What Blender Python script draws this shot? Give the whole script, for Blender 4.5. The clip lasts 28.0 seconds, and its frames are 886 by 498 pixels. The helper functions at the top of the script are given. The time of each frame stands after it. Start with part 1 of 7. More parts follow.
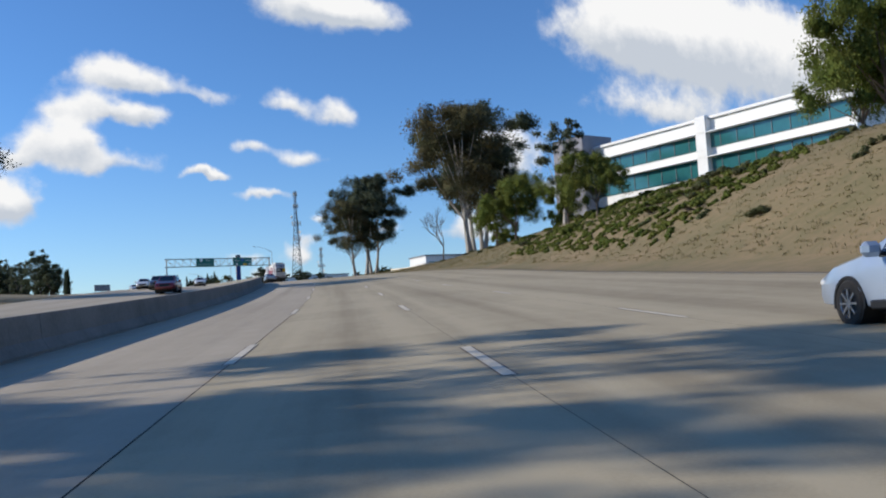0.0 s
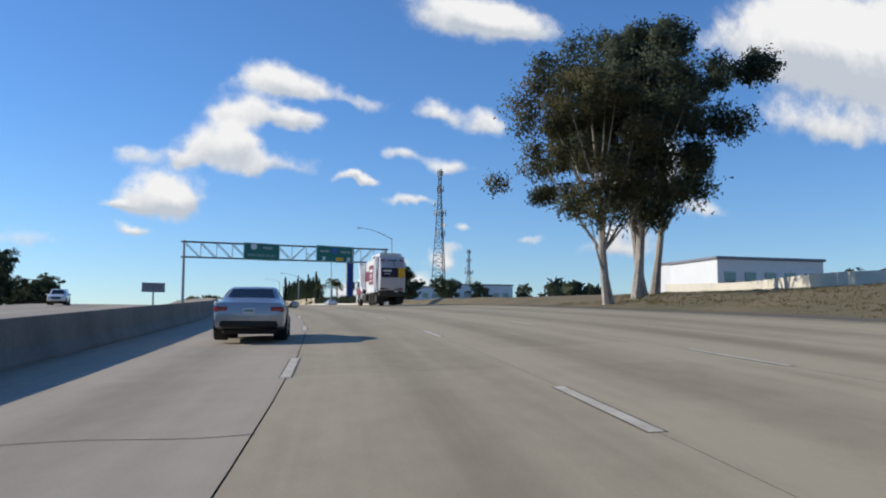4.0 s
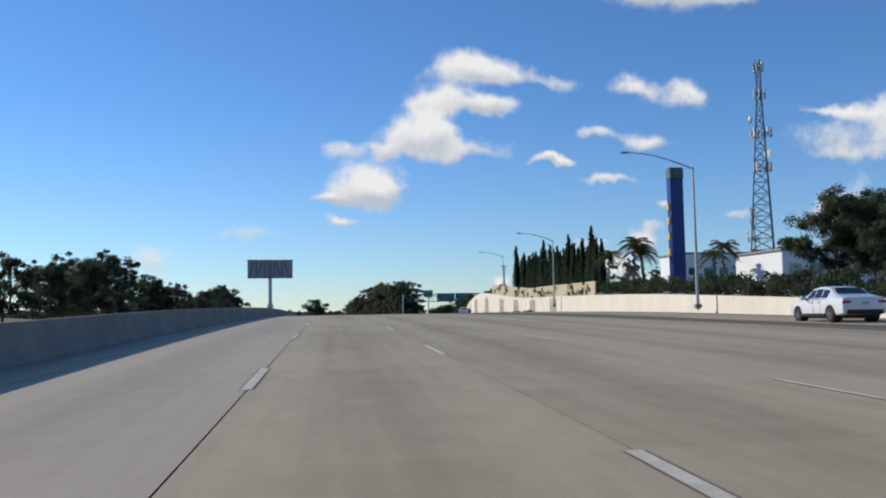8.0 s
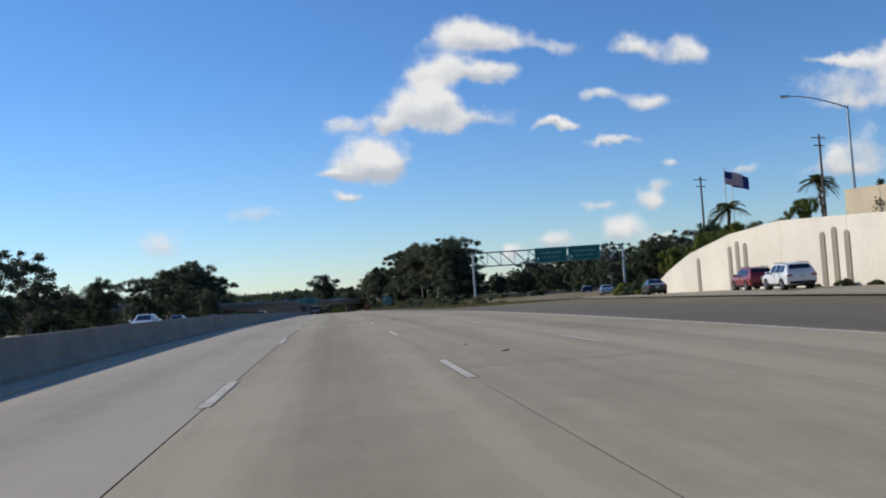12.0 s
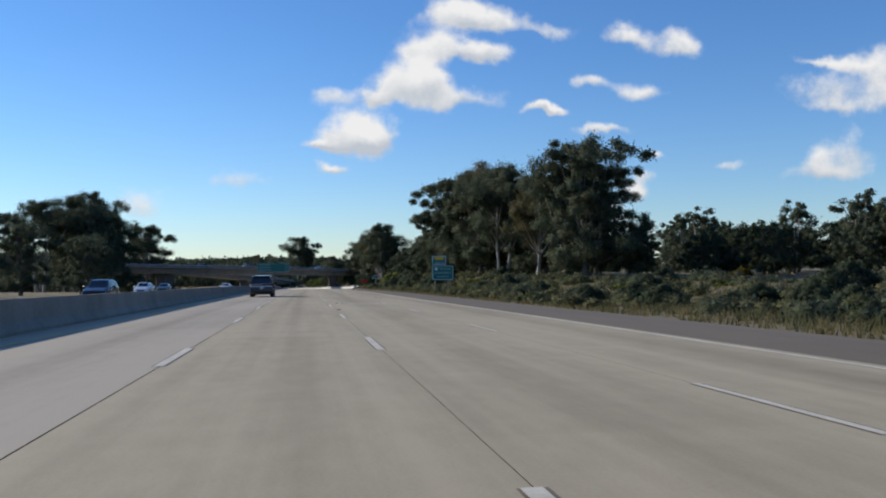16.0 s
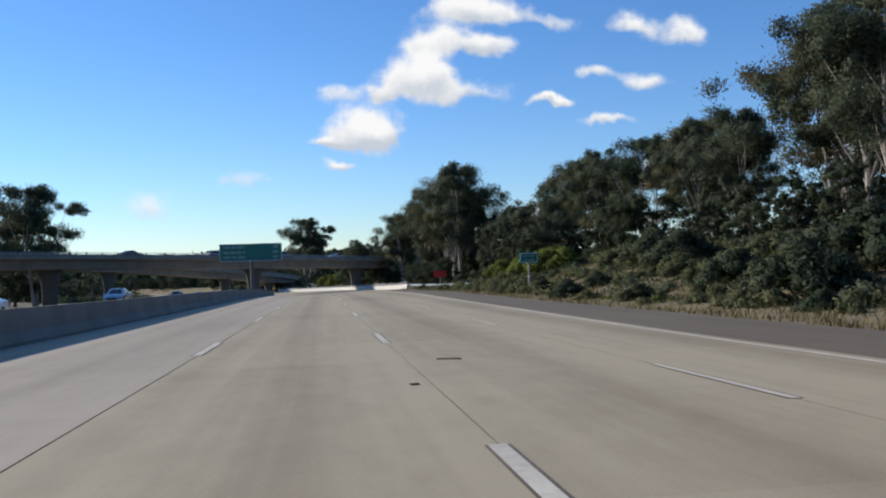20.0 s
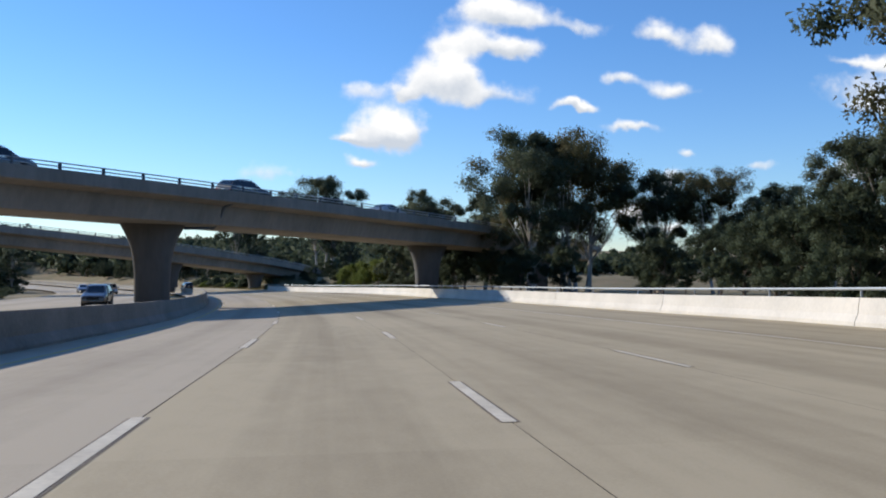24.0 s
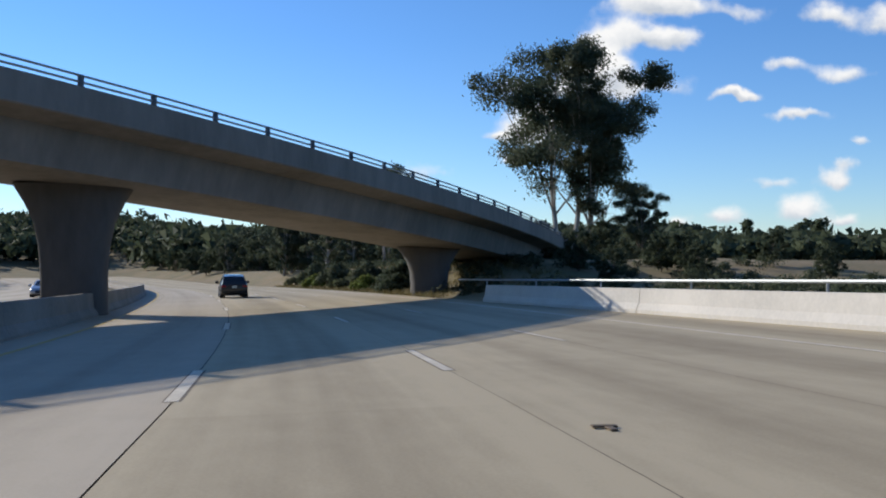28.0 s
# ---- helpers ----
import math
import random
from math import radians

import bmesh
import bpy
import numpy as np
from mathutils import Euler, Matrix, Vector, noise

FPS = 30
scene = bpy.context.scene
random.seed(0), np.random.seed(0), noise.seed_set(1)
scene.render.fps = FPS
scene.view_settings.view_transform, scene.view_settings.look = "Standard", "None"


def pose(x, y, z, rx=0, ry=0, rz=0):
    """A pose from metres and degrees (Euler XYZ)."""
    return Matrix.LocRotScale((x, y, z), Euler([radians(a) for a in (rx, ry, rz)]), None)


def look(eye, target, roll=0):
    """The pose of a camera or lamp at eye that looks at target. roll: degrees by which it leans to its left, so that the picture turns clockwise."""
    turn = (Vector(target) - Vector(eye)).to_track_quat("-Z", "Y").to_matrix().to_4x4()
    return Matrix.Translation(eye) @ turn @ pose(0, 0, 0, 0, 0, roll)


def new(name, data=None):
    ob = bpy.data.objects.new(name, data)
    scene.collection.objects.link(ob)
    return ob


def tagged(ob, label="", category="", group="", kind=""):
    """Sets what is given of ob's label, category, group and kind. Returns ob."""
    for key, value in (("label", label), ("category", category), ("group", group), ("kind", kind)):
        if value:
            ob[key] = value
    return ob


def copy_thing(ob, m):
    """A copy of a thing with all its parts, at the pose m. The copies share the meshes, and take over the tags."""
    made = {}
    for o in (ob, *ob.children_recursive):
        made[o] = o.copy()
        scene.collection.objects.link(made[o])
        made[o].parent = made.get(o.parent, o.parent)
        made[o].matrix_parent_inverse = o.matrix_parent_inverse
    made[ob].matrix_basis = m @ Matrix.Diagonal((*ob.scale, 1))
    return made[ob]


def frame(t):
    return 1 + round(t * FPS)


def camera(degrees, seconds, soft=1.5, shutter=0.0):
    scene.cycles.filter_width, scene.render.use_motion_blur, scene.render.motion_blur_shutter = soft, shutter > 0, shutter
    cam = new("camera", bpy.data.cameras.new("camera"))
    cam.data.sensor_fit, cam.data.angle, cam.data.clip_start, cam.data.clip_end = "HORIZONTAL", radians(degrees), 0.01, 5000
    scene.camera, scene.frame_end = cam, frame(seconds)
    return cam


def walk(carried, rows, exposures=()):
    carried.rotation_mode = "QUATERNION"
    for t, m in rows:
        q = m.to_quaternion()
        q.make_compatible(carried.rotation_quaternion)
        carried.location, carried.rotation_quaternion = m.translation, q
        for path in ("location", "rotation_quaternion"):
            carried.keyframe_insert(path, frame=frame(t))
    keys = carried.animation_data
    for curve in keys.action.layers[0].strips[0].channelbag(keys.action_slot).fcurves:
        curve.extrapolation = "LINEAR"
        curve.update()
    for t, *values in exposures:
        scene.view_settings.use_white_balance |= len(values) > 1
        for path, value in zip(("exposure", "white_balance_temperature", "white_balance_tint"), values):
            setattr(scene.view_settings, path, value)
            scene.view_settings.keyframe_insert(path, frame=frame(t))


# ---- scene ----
EXPOSURES = [(0.0, 0.05), (2.0, 0.05), (3.0, -0.02), (6.0, 0.0), (9.0, -0.15), (12.0, -0.15), (15.0, -0.08), (17.0, -0.05), (18.0, 0.15), (20.0, 0.08), (23.0, 0.25), (25.0, 0.15), (26.0, 0.3), (27.0, 0.1), (28.0, 0.08)]
# ---- camera ----
cam = camera(53.29, 28.0, soft=2.0)
ROWS = [
    (0.0, -63.55, -547.02, -12.08, 94.40, 3.39, -29.51),
    (0.5, -57.09, -531.93, -11.20, 94.69, 2.84, -28.62),
    (1.0, -50.80, -516.77, -10.23, 95.01, 2.11, -28.93),
    (1.5, -44.59, -501.59, -9.21, 95.23, 1.72, -28.02),
    (2.0, -38.45, -486.39, -8.14, 95.43, 1.36, -26.82),
    (2.5, -32.62, -471.08, -7.06, 95.60, 1.08, -26.73),
    (3.0, -27.25, -455.62, -6.01, 95.68, 0.94, -24.97),
    (3.5, -22.30, -440.04, -5.01, 95.81, 0.15, -22.66),
    (4.0, -17.71, -424.34, -4.14, 95.33, -0.14, -20.56),
    (4.5, -13.44, -408.53, -3.38, 94.89, -0.13, -18.66),
    (5.0, -9.73, -392.59, -2.69, 94.75, 0.02, -16.93),
    (5.5, -6.77, -376.49, -2.02, 94.81, 0.24, -15.32),
    (6.0, -4.58, -360.26, -1.35, 94.71, 0.46, -13.80),
    (6.5, -2.74, -343.97, -0.69, 94.47, 0.06, -11.96),
    (7.0, -1.30, -327.61, -0.10, 94.30, 0.82, -9.67),
    (7.5, -0.33, -311.23, 0.41, 94.24, 0.75, -8.61),
    (8.0, 0.27, -294.85, 0.88, 94.28, 0.97, -7.56),
    (8.5, 0.59, -278.48, 1.27, 93.47, 1.32, -6.48),
    (9.0, 0.75, -262.12, 1.58, 93.48, 1.40, -7.02),
    (9.5, 0.81, -245.75, 1.83, 93.47, 1.91, -6.09),
    (10.0, 0.89, -229.39, 2.05, 93.29, 2.48, -6.52),
    (10.5, 0.95, -213.03, 2.24, 92.73, 2.93, -6.77),
    (11.0, 1.03, -196.66, 2.37, 92.52, 3.43, -6.06),
    (11.5, 1.05, -180.29, 2.43, 92.52, 3.61, -6.37),
    (12.0, 1.09, -163.90, 2.42, 92.40, 3.91, -6.84),
    (12.5, 1.12, -147.50, 2.36, 91.93, 4.03, -6.35),
    (13.0, 1.16, -131.10, 2.24, 91.80, 3.11, -6.10),
    (13.5, 1.17, -114.70, 2.05, 91.74, 2.98, -6.06),
    (14.0, 1.13, -98.31, 1.81, 91.60, 3.71, -6.21),
    (14.5, 1.03, -81.92, 1.51, 91.33, 3.71, -6.62),
    (15.0, 0.87, -65.53, 1.20, 91.02, -0.71, -7.31),
    (15.5, 0.66, -49.14, 0.91, 90.95, -1.06, -8.00),
    (16.0, 0.41, -32.76, 0.62, 90.94, 0.42, -8.18),
    (16.5, 0.18, -16.38, 0.32, 90.99, 1.10, -7.49),
    (17.0, 0.01, 0.00, -0.00, 91.00, 1.22, -6.90),
    (17.5, -0.18, 16.39, -0.33, 91.01, 1.35, -6.92),
    (18.0, -0.38, 32.79, -0.64, 91.02, 1.55, -7.10),
    (18.5, -0.58, 49.19, -0.94, 91.00, 1.56, -7.55),
    (19.0, -0.72, 65.60, -1.27, 91.04, 1.47, -6.93),
    (19.5, -0.81, 82.00, -1.64, 90.61, 1.60, -7.12),
    (20.0, -0.90, 98.39, -2.02, 90.58, 1.81, -7.58),
    (20.5, -1.02, 114.79, -2.41, 90.61, 1.57, -6.79),
    (21.0, -1.11, 131.20, -2.79, 90.79, 1.00, -6.63),
    (21.5, -1.13, 147.61, -3.15, 90.82, 0.74, -6.84),
    (22.0, -1.17, 164.01, -3.52, 90.61, 0.84, -7.11),
    (22.5, -1.39, 180.42, -3.93, 90.37, 0.97, -7.19),
    (23.0, -1.83, 196.81, -4.37, 90.56, 0.31, -6.78),
    (23.5, -2.25, 213.21, -4.85, 90.21, -0.27, -6.15),
    (24.0, -2.68, 229.60, -5.40, 90.64, -0.59, -6.45),
    (24.5, -3.17, 245.98, -6.01, 90.15, -1.18, -5.20),
    (25.0, -3.83, 262.35, -6.61, 90.25, -1.33, -4.12),
    (25.5, -4.79, 278.71, -7.17, 90.49, -0.33, -3.20),
    (26.0, -6.20, 295.04, -7.66, 90.55, 0.04, -0.94),
    (26.5, -8.18, 311.32, -8.11, 90.49, -0.91, -0.03),
    (27.0, -10.67, 327.52, -8.56, 90.54, -1.32, 1.12),
    (27.5, -13.46, 343.68, -9.04, 90.34, -0.70, 3.14),
    (28.0, -16.64, 359.76, -9.54, 90.41, -0.08, 3.49),
]
walk(cam, [(t, pose(x, y, z, a, b, c)) for t, x, y, z, a, b, c in ROWS], EXPOSURES)

# ---- the lane's middle line, south to north ----
LINE = [
    (-102.3, -637.5, -19.14), (-82.9, -592.3, -16.26), (-63.6, -547.0, -13.39), (-44.2, -501.7, -10.51),
    (-26.4, -455.9, -7.31), (-12.8, -408.7, -4.68), (-3.8, -360.4, -2.66), (0.3, -311.3, -0.90),
    (1.1, -262.1, 0.28), (1.3, -213.0, 0.93), (1.2, -163.9, 1.11), (0.9, -114.7, 0.75),
    (0.3, -65.5, -0.11), (-0.2, -16.4, -0.99), (-0.9, 32.8, -1.95), (-1.3, 82.0, -2.94),
    (-1.6, 131.2, -4.09), (-1.9, 180.4, -5.23), (-2.7, 229.6, -6.71), (-4.3, 278.8, -8.48),
    (-10.2, 327.6, -9.87), (-20.0, 375.8, -11.36), (-35.1, 422.6, -12.59), (-53.5, 468.0, -13.85),
    (-75.0, 512.1, -15.10), (-99.5, 554.5, -15.60), (-133.0, 604.0, -16.00),
]
CLOUDS = {
    'tower': [(0.161, 0.29, 0.033, 0.016), (0.207, 0.28, 0.052, 0.011), (0.134, 0.249, 0.046, 0.015), (0.193, 0.243, 0.03, 0.009), (0.1, 0.206, 0.038, 0.02), (0.133, 0.214, 0.025, 0.02), (0.163, 0.186, 0.041, 0.012), (0.071, 0.19, 0.019, 0.008)],
    'round': [(0.041, 0.143, 0.042, 0.022), (0.063, 0.148, 0.026, 0.017), (0.006, 0.134, 0.018, 0.006), (0.017, 0.107, 0.018, 0.006)],
    'flecks': [(0.366, 0.268, 0.033, 0.011), (0.433, 0.261, 0.031, 0.013), (0.32, 0.211, 0.019, 0.009), (0.381, 0.2, 0.039, 0.011), (0.268, 0.175, 0.022, 0.004)],
    'faint': [(0.26, 0.178, 0.018, 0.005), (-0.081, 0.095, 0.031, 0.014), (0.02, 0.185, 0.022, 0.009), (-0.188, 0.067, 0.036, 0.019), (0.276, 0.27, 0.028, 0.007)],
    'south': [(0.399, 0.395, 0.087, 0.029), (0.462, 0.389, 0.066, 0.02), (0.919, 0.413, 0.132, 0.04), (1.034, 0.386, 0.157, 0.054), (1.195, 0.436, 0.192, 0.07), (1.345, 0.37, 0.195, 0.073), (0.989, 0.301, 0.112, 0.024)],
    'bank': [(0.614, 0.209, 0.049, 0.017), (0.982, 0.453, 0.135, 0.055), (0.707, 0.203, 0.032, 0.019), (0.753, 0.166, 0.045, 0.013), (0.706, 0.238, 0.059, 0.024)],
    'east': [(0.617, 0.243, 0.051, 0.006), (0.634, 0.188, 0.041, 0.009), (0.598, 0.124, 0.026, 0.016), (0.651, 0.132, 0.031, 0.023), (0.613, 0.107, 0.044, 0.009), (0.488, 0.115, 0.019, 0.007), (0.393, 0.128, 0.014, 0.005), (0.382, 0.1, 0.018, 0.007), (0.302, 0.083, 0.021, 0.007)],
    'late': [(0.257, 0.043, 0.028, 0.011), (0.336, 0.055, 0.026, 0.014), (0.377, 0.039, 0.018, 0.007), (0.37, 0.086, 0.023, 0.008), (0.332, 0.154, 0.028, 0.006), (0.202, 0.03, 0.015, 0.008)],
}

# ---- world and sun ----
SUN_AZ, SUN_EL = radians(58), radians(25.0)      # left of north, above the horizon
SUN_DIR = Vector((-math.sin(SUN_AZ) * math.cos(SUN_EL), math.cos(SUN_AZ) * math.cos(SUN_EL), math.sin(SUN_EL)))


def node(nt, kind, **kw):
    n = nt.nodes.new(kind)
    for k, v in kw.items():
        if k == "operation":
            n.operation = v
        elif k == "blend":
            n.data_type, n.blend_type = "RGBA", v
        elif k == "noise":
            n.inputs["Scale"].default_value, n.inputs["Detail"].default_value, n.inputs["Roughness"].default_value = v
    return n


def math_node(nt, op, a, b=None, c=None, clamp=False):
    n = nt.nodes.new("ShaderNodeMath")
    n.operation, n.use_clamp = op, clamp
    for i, v in enumerate((a, b, c)):
        if v is None:
            continue
        if isinstance(v, (int, float)):
            n.inputs[i].default_value = v
        else:
            nt.links.new(v, n.inputs[i])
    return n.outputs[0]


def build_world():
    w = bpy.data.worlds.new("sky")
    scene.world = w
    w.use_nodes = True
    nt = w.node_tree
    bg = nt.nodes["Background"]
    sky = nt.nodes.new("ShaderNodeTexSky")
    sky.sky_type, sky.sun_disc = "NISHITA", False
    sky.sun_elevation, sky.sun_rotation = SUN_EL, -SUN_AZ
    sky.air_density, sky.dust_density, sky.ozone_density = 1.0, 0.0, 3.0
    bg.inputs["Strength"].default_value = 0.12
    tc = nt.nodes.new("ShaderNodeTexCoord")
    sep = nt.nodes.new("ShaderNodeSeparateXYZ")
    nt.links.new(tc.outputs["Generated"], sep.inputs[0])
    y = math_node(nt, "MAXIMUM", sep.outputs["Y"], 0.05)
    u = math_node(nt, "DIVIDE", sep.outputs["X"], y)
    v = math_node(nt, "DIVIDE", sep.outputs["Z"], y)
    # ragged edges: the place is shifted by noise before the puffs are drawn
    comb = nt.nodes.new("ShaderNodeCombineXYZ")
    nt.links.new(u, comb.inputs[0]), nt.links.new(v, comb.inputs[1])
    n1 = nt.nodes.new("ShaderNodeTexNoise")
    n1.inputs["Scale"].default_value, n1.inputs["Detail"].default_value, n1.inputs["Roughness"].default_value = 26, 6, 0.62
    nt.links.new(comb.outputs[0], n1.inputs["Vector"])
    n2 = nt.nodes.new("ShaderNodeTexNoise")
    n2.inputs["Scale"].default_value, n2.inputs["Detail"].default_value = 8, 4
    nt.links.new(comb.outputs[0], n2.inputs["Vector"])
    # lumpy outline: push the place about before the puffs are drawn
    n3 = nt.nodes.new("ShaderNodeTexNoise")
    n3.inputs["Scale"].default_value, n3.inputs["Detail"].default_value, n3.inputs["Roughness"].default_value = 20, 4, 0.5
    nt.links.new(comb.outputs[0], n3.inputs["Vector"])
    nc = nt.nodes.new("ShaderNodeSeparateColor")
    nt.links.new(n3.outputs["Color"], nc.inputs[0])
    u = math_node(nt, "MULTIPLY_ADD", math_node(nt, "SUBTRACT", nc.outputs[0], 0.5), 0.06, u)
    v = math_node(nt, "MULTIPLY_ADD", math_node(nt, "SUBTRACT", nc.outputs[1], 0.5), 0.04, v)
    total, lit = None, None
    for name, puffs in CLOUDS.items():
        weight = 0.62 if name == "faint" else 0.85 if name == "flecks" else 0.72 if name in ("east", "bank") else 0.95
        for pu, pv, pa, pb in puffs:
            du = math_node(nt, "DIVIDE", math_node(nt, "SUBTRACT", u, pu), pa)
            dv = math_node(nt, "DIVIDE", math_node(nt, "SUBTRACT", v, pv), pb * 1.18)
            # flatter below, rounder above
            dv = math_node(nt, "MULTIPLY_ADD", math_node(nt, "MINIMUM", dv, 0.0), 0.35, dv)
            r2 = math_node(nt, "MULTIPLY_ADD", du, du, math_node(nt, "MULTIPLY", dv, dv))
            g = math_node(nt, "EXPONENT", math_node(nt, "MULTIPLY", r2, -0.8))
            g = math_node(nt, "MULTIPLY", g, weight)
            total = g if total is None else math_node(nt, "ADD", total, g)
            top = math_node(nt, "MULTIPLY", g, dv)
            lit = top if lit is None else math_node(nt, "ADD", lit, top)
    rag = math_node(nt, "MULTIPLY_ADD", math_node(nt, "SUBTRACT", n1.outputs["Fac"], 0.5), 0.9, total)
    rag = math_node(nt, "MULTIPLY_ADD", math_node(nt, "SUBTRACT", n2.outputs["Fac"], 0.5), 0.7, rag)
    front = math_node(nt, "GREATER_THAN", sep.outputs["Y"], 0.1)
    ramp = nt.nodes.new("ShaderNodeMapRange")
    ramp.interpolation_type = "SMOOTHSTEP"
    ramp.inputs["From Min"].default_value, ramp.inputs["From Max"].default_value = 0.28, 0.98
    nt.links.new(rag, ramp.inputs["Value"])
    mask = math_node(nt, "MULTIPLY", ramp.outputs[0], front)
    # thin high veil all over, with the haze near the ground
    shade = nt.nodes.new("ShaderNodeMapRange")
    shade.inputs["From Min"].default_value, shade.inputs["From Max"].default_value = -0.55, 0.35
    nt.links.new(math_node(nt, "MULTIPLY_ADD", math_node(nt, "SUBTRACT", n1.outputs["Fac"], 0.5), 1.2, lit), shade.inputs["Value"])
    body = nt.nodes.new("ShaderNodeMix")
    body.data_type = "RGBA"
    body.inputs["A"].default_value, body.inputs["B"].default_value = (4.5, 4.9, 5.5, 1), (7.5, 7.5, 7.5, 1)
    nt.links.new(shade.outputs[0], body.inputs["Factor"])
    mix = nt.nodes.new("ShaderNodeMix")
    mix.data_type = "RGBA"
    nt.links.new(mask, mix.inputs["Factor"])
    tint = nt.nodes.new("ShaderNodeMix")
    tint.data_type, tint.blend_type = "RGBA", "MULTIPLY"
    tint.inputs["Factor"].default_value, tint.inputs["B"].default_value = 1.0, (0.62, 0.92, 1.28, 1)
    low = nt.nodes.new("ShaderNodeMapRange")          # paler towards the horizon
    low.inputs["From Min"].default_value, low.inputs["From Max"].default_value = 0.0, 0.24
    nt.links.new(sep.outputs["Z"], low.inputs["Value"])
    haze = nt.nodes.new("ShaderNodeMix")
    haze.data_type = "RGBA"
    haze.inputs["A"].default_value, haze.inputs["B"].default_value = (0.77, 0.93, 1.19, 1), (0.59, 0.88, 1.23, 1)
    nt.links.new(low.outputs[0], haze.inputs["Factor"]), nt.links.new(haze.outputs["Result"], tint.inputs["B"])
    nt.links.new(sky.outputs[0], tint.inputs["A"]), nt.links.new(tint.outputs["Result"], mix.inputs["A"])
    nt.links.new(body.outputs["Result"], mix.inputs["B"])
    nt.links.new(mix.outputs["Result"], bg.inputs["Color"])


build_world()
sun = new("sun", bpy.data.lights.new("sun", "SUN"))
sun.data.energy, sun.data.angle, sun.data.color = 4.2, radians(0.55), (1.0, 0.93, 0.82)
sun.matrix_world = look(SUN_DIR * 300, (0, 0, 0))

# ---- materials ----


def mat(name, color, rough=0.8, metal=0.0, other=None, scale=3.0, amount=0.35, fine=40.0, bump=0.15, spec=0.4, coords="Object", vary=0.0,
        stretch=(1, 1, 1)):
    """A surface of two colours mixed at two scales, with fine relief."""
    m = bpy.data.materials.new(name)
    m.use_nodes = True
    nt = m.node_tree
    b = nt.nodes["Principled BSDF"]
    b.inputs["Roughness"].default_value, b.inputs["Metallic"].default_value = rough, metal
    b.inputs["Specular IOR Level"].default_value = spec
    other = other or tuple(c * 0.62 for c in color)
    tc = nt.nodes.new("ShaderNodeTexCoord")
    mp = nt.nodes.new("ShaderNodeMapping")
    mp.inputs["Scale"].default_value = stretch
    nt.links.new(tc.outputs[coords], mp.inputs[0])
    big = node(nt, "ShaderNodeTexNoise", noise=(scale, 5, 0.6))
    small = node(nt, "ShaderNodeTexNoise", noise=(fine, 4, 0.6))
    nt.links.new(mp.outputs[0], big.inputs["Vector"]), nt.links.new(mp.outputs[0], small.inputs["Vector"])
    f = math_node(nt, "MULTIPLY_ADD", small.outputs["Fac"], 0.5, math_node(nt, "MULTIPLY", big.outputs["Fac"], 0.9))
    f = math_node(nt, "MULTIPLY_ADD", math_node(nt, "SUBTRACT", f, 0.7), 2.6, 0.5)
    if vary:
        oi = nt.nodes.new("ShaderNodeObjectInfo")
        f = math_node(nt, "MULTIPLY_ADD", math_node(nt, "SUBTRACT", oi.outputs["Random"], 0.5), vary, f)
    f = math_node(nt, "MULTIPLY", f, amount, clamp=True)
    mix = nt.nodes.new("ShaderNodeMix")
    mix.data_type = "RGBA"
    mix.inputs["A"].default_value, mix.inputs["B"].default_value = (*color, 1), (*other, 1)
    nt.links.new(f, mix.inputs["Factor"]), nt.links.new(mix.outputs["Result"], b.inputs["Base Color"])
    if bump:
        bm = nt.nodes.new("ShaderNodeBump")
        bm.inputs["Strength"].default_value, bm.inputs["Distance"].default_value = bump, 0.02
        nt.links.new(small.outputs["Fac"], bm.inputs["Height"]), nt.links.new(bm.outputs[0], b.inputs["Normal"])
    return m


def leaf_mat(name, color, other):
    """Foliage: each leaf its own tint, a little light through it."""
    m = bpy.data.materials.new(name)
    m.use_nodes = True
    nt = m.node_tree
    b = nt.nodes["Principled BSDF"]
    b.inputs["Roughness"].default_value = 0.75
    b.inputs["Specular IOR Level"].default_value = 0.12
    g = nt.nodes.new("ShaderNodeNewGeometry")
    tc = nt.nodes.new("ShaderNodeTexCoord")
    n = node(nt, "ShaderNodeTexNoise", noise=(0.35, 3, 0.5))
    nt.links.new(tc.outputs["Object"], n.inputs["Vector"])
    oi = nt.nodes.new("ShaderNodeObjectInfo")
    f = math_node(nt, "MULTIPLY_ADD", g.outputs["Random Per Island"], 0.25, math_node(nt, "MULTIPLY_ADD", math_node(nt, "SUBTRACT", n.outputs["Fac"], 0.38), 2.0, math_node(nt, "MULTIPLY", oi.outputs["Random"], 0.2)), clamp=True)
    mix = nt.nodes.new("ShaderNodeMix")
    mix.data_type = "RGBA"
    mix.inputs["A"].default_value, mix.inputs["B"].default_value = (*color, 1), (*other, 1)
    nt.links.new(f, mix.inputs["Factor"]), nt.links.new(mix.outputs["Result"], b.inputs["Base Color"])
    tr = nt.nodes.new("ShaderNodeBsdfTranslucent")
    nt.links.new(mix.outputs["Result"], tr.inputs["Color"])
    ms = nt.nodes.new("ShaderNodeMixShader")
    ms.inputs[0].default_value = 0.38
    nt.links.new(b.outputs[0], ms.inputs[1]), nt.links.new(tr.outputs[0], ms.inputs[2])
    nt.links.new(ms.outputs[0], nt.nodes["Material Output"].inputs[0])
    return m


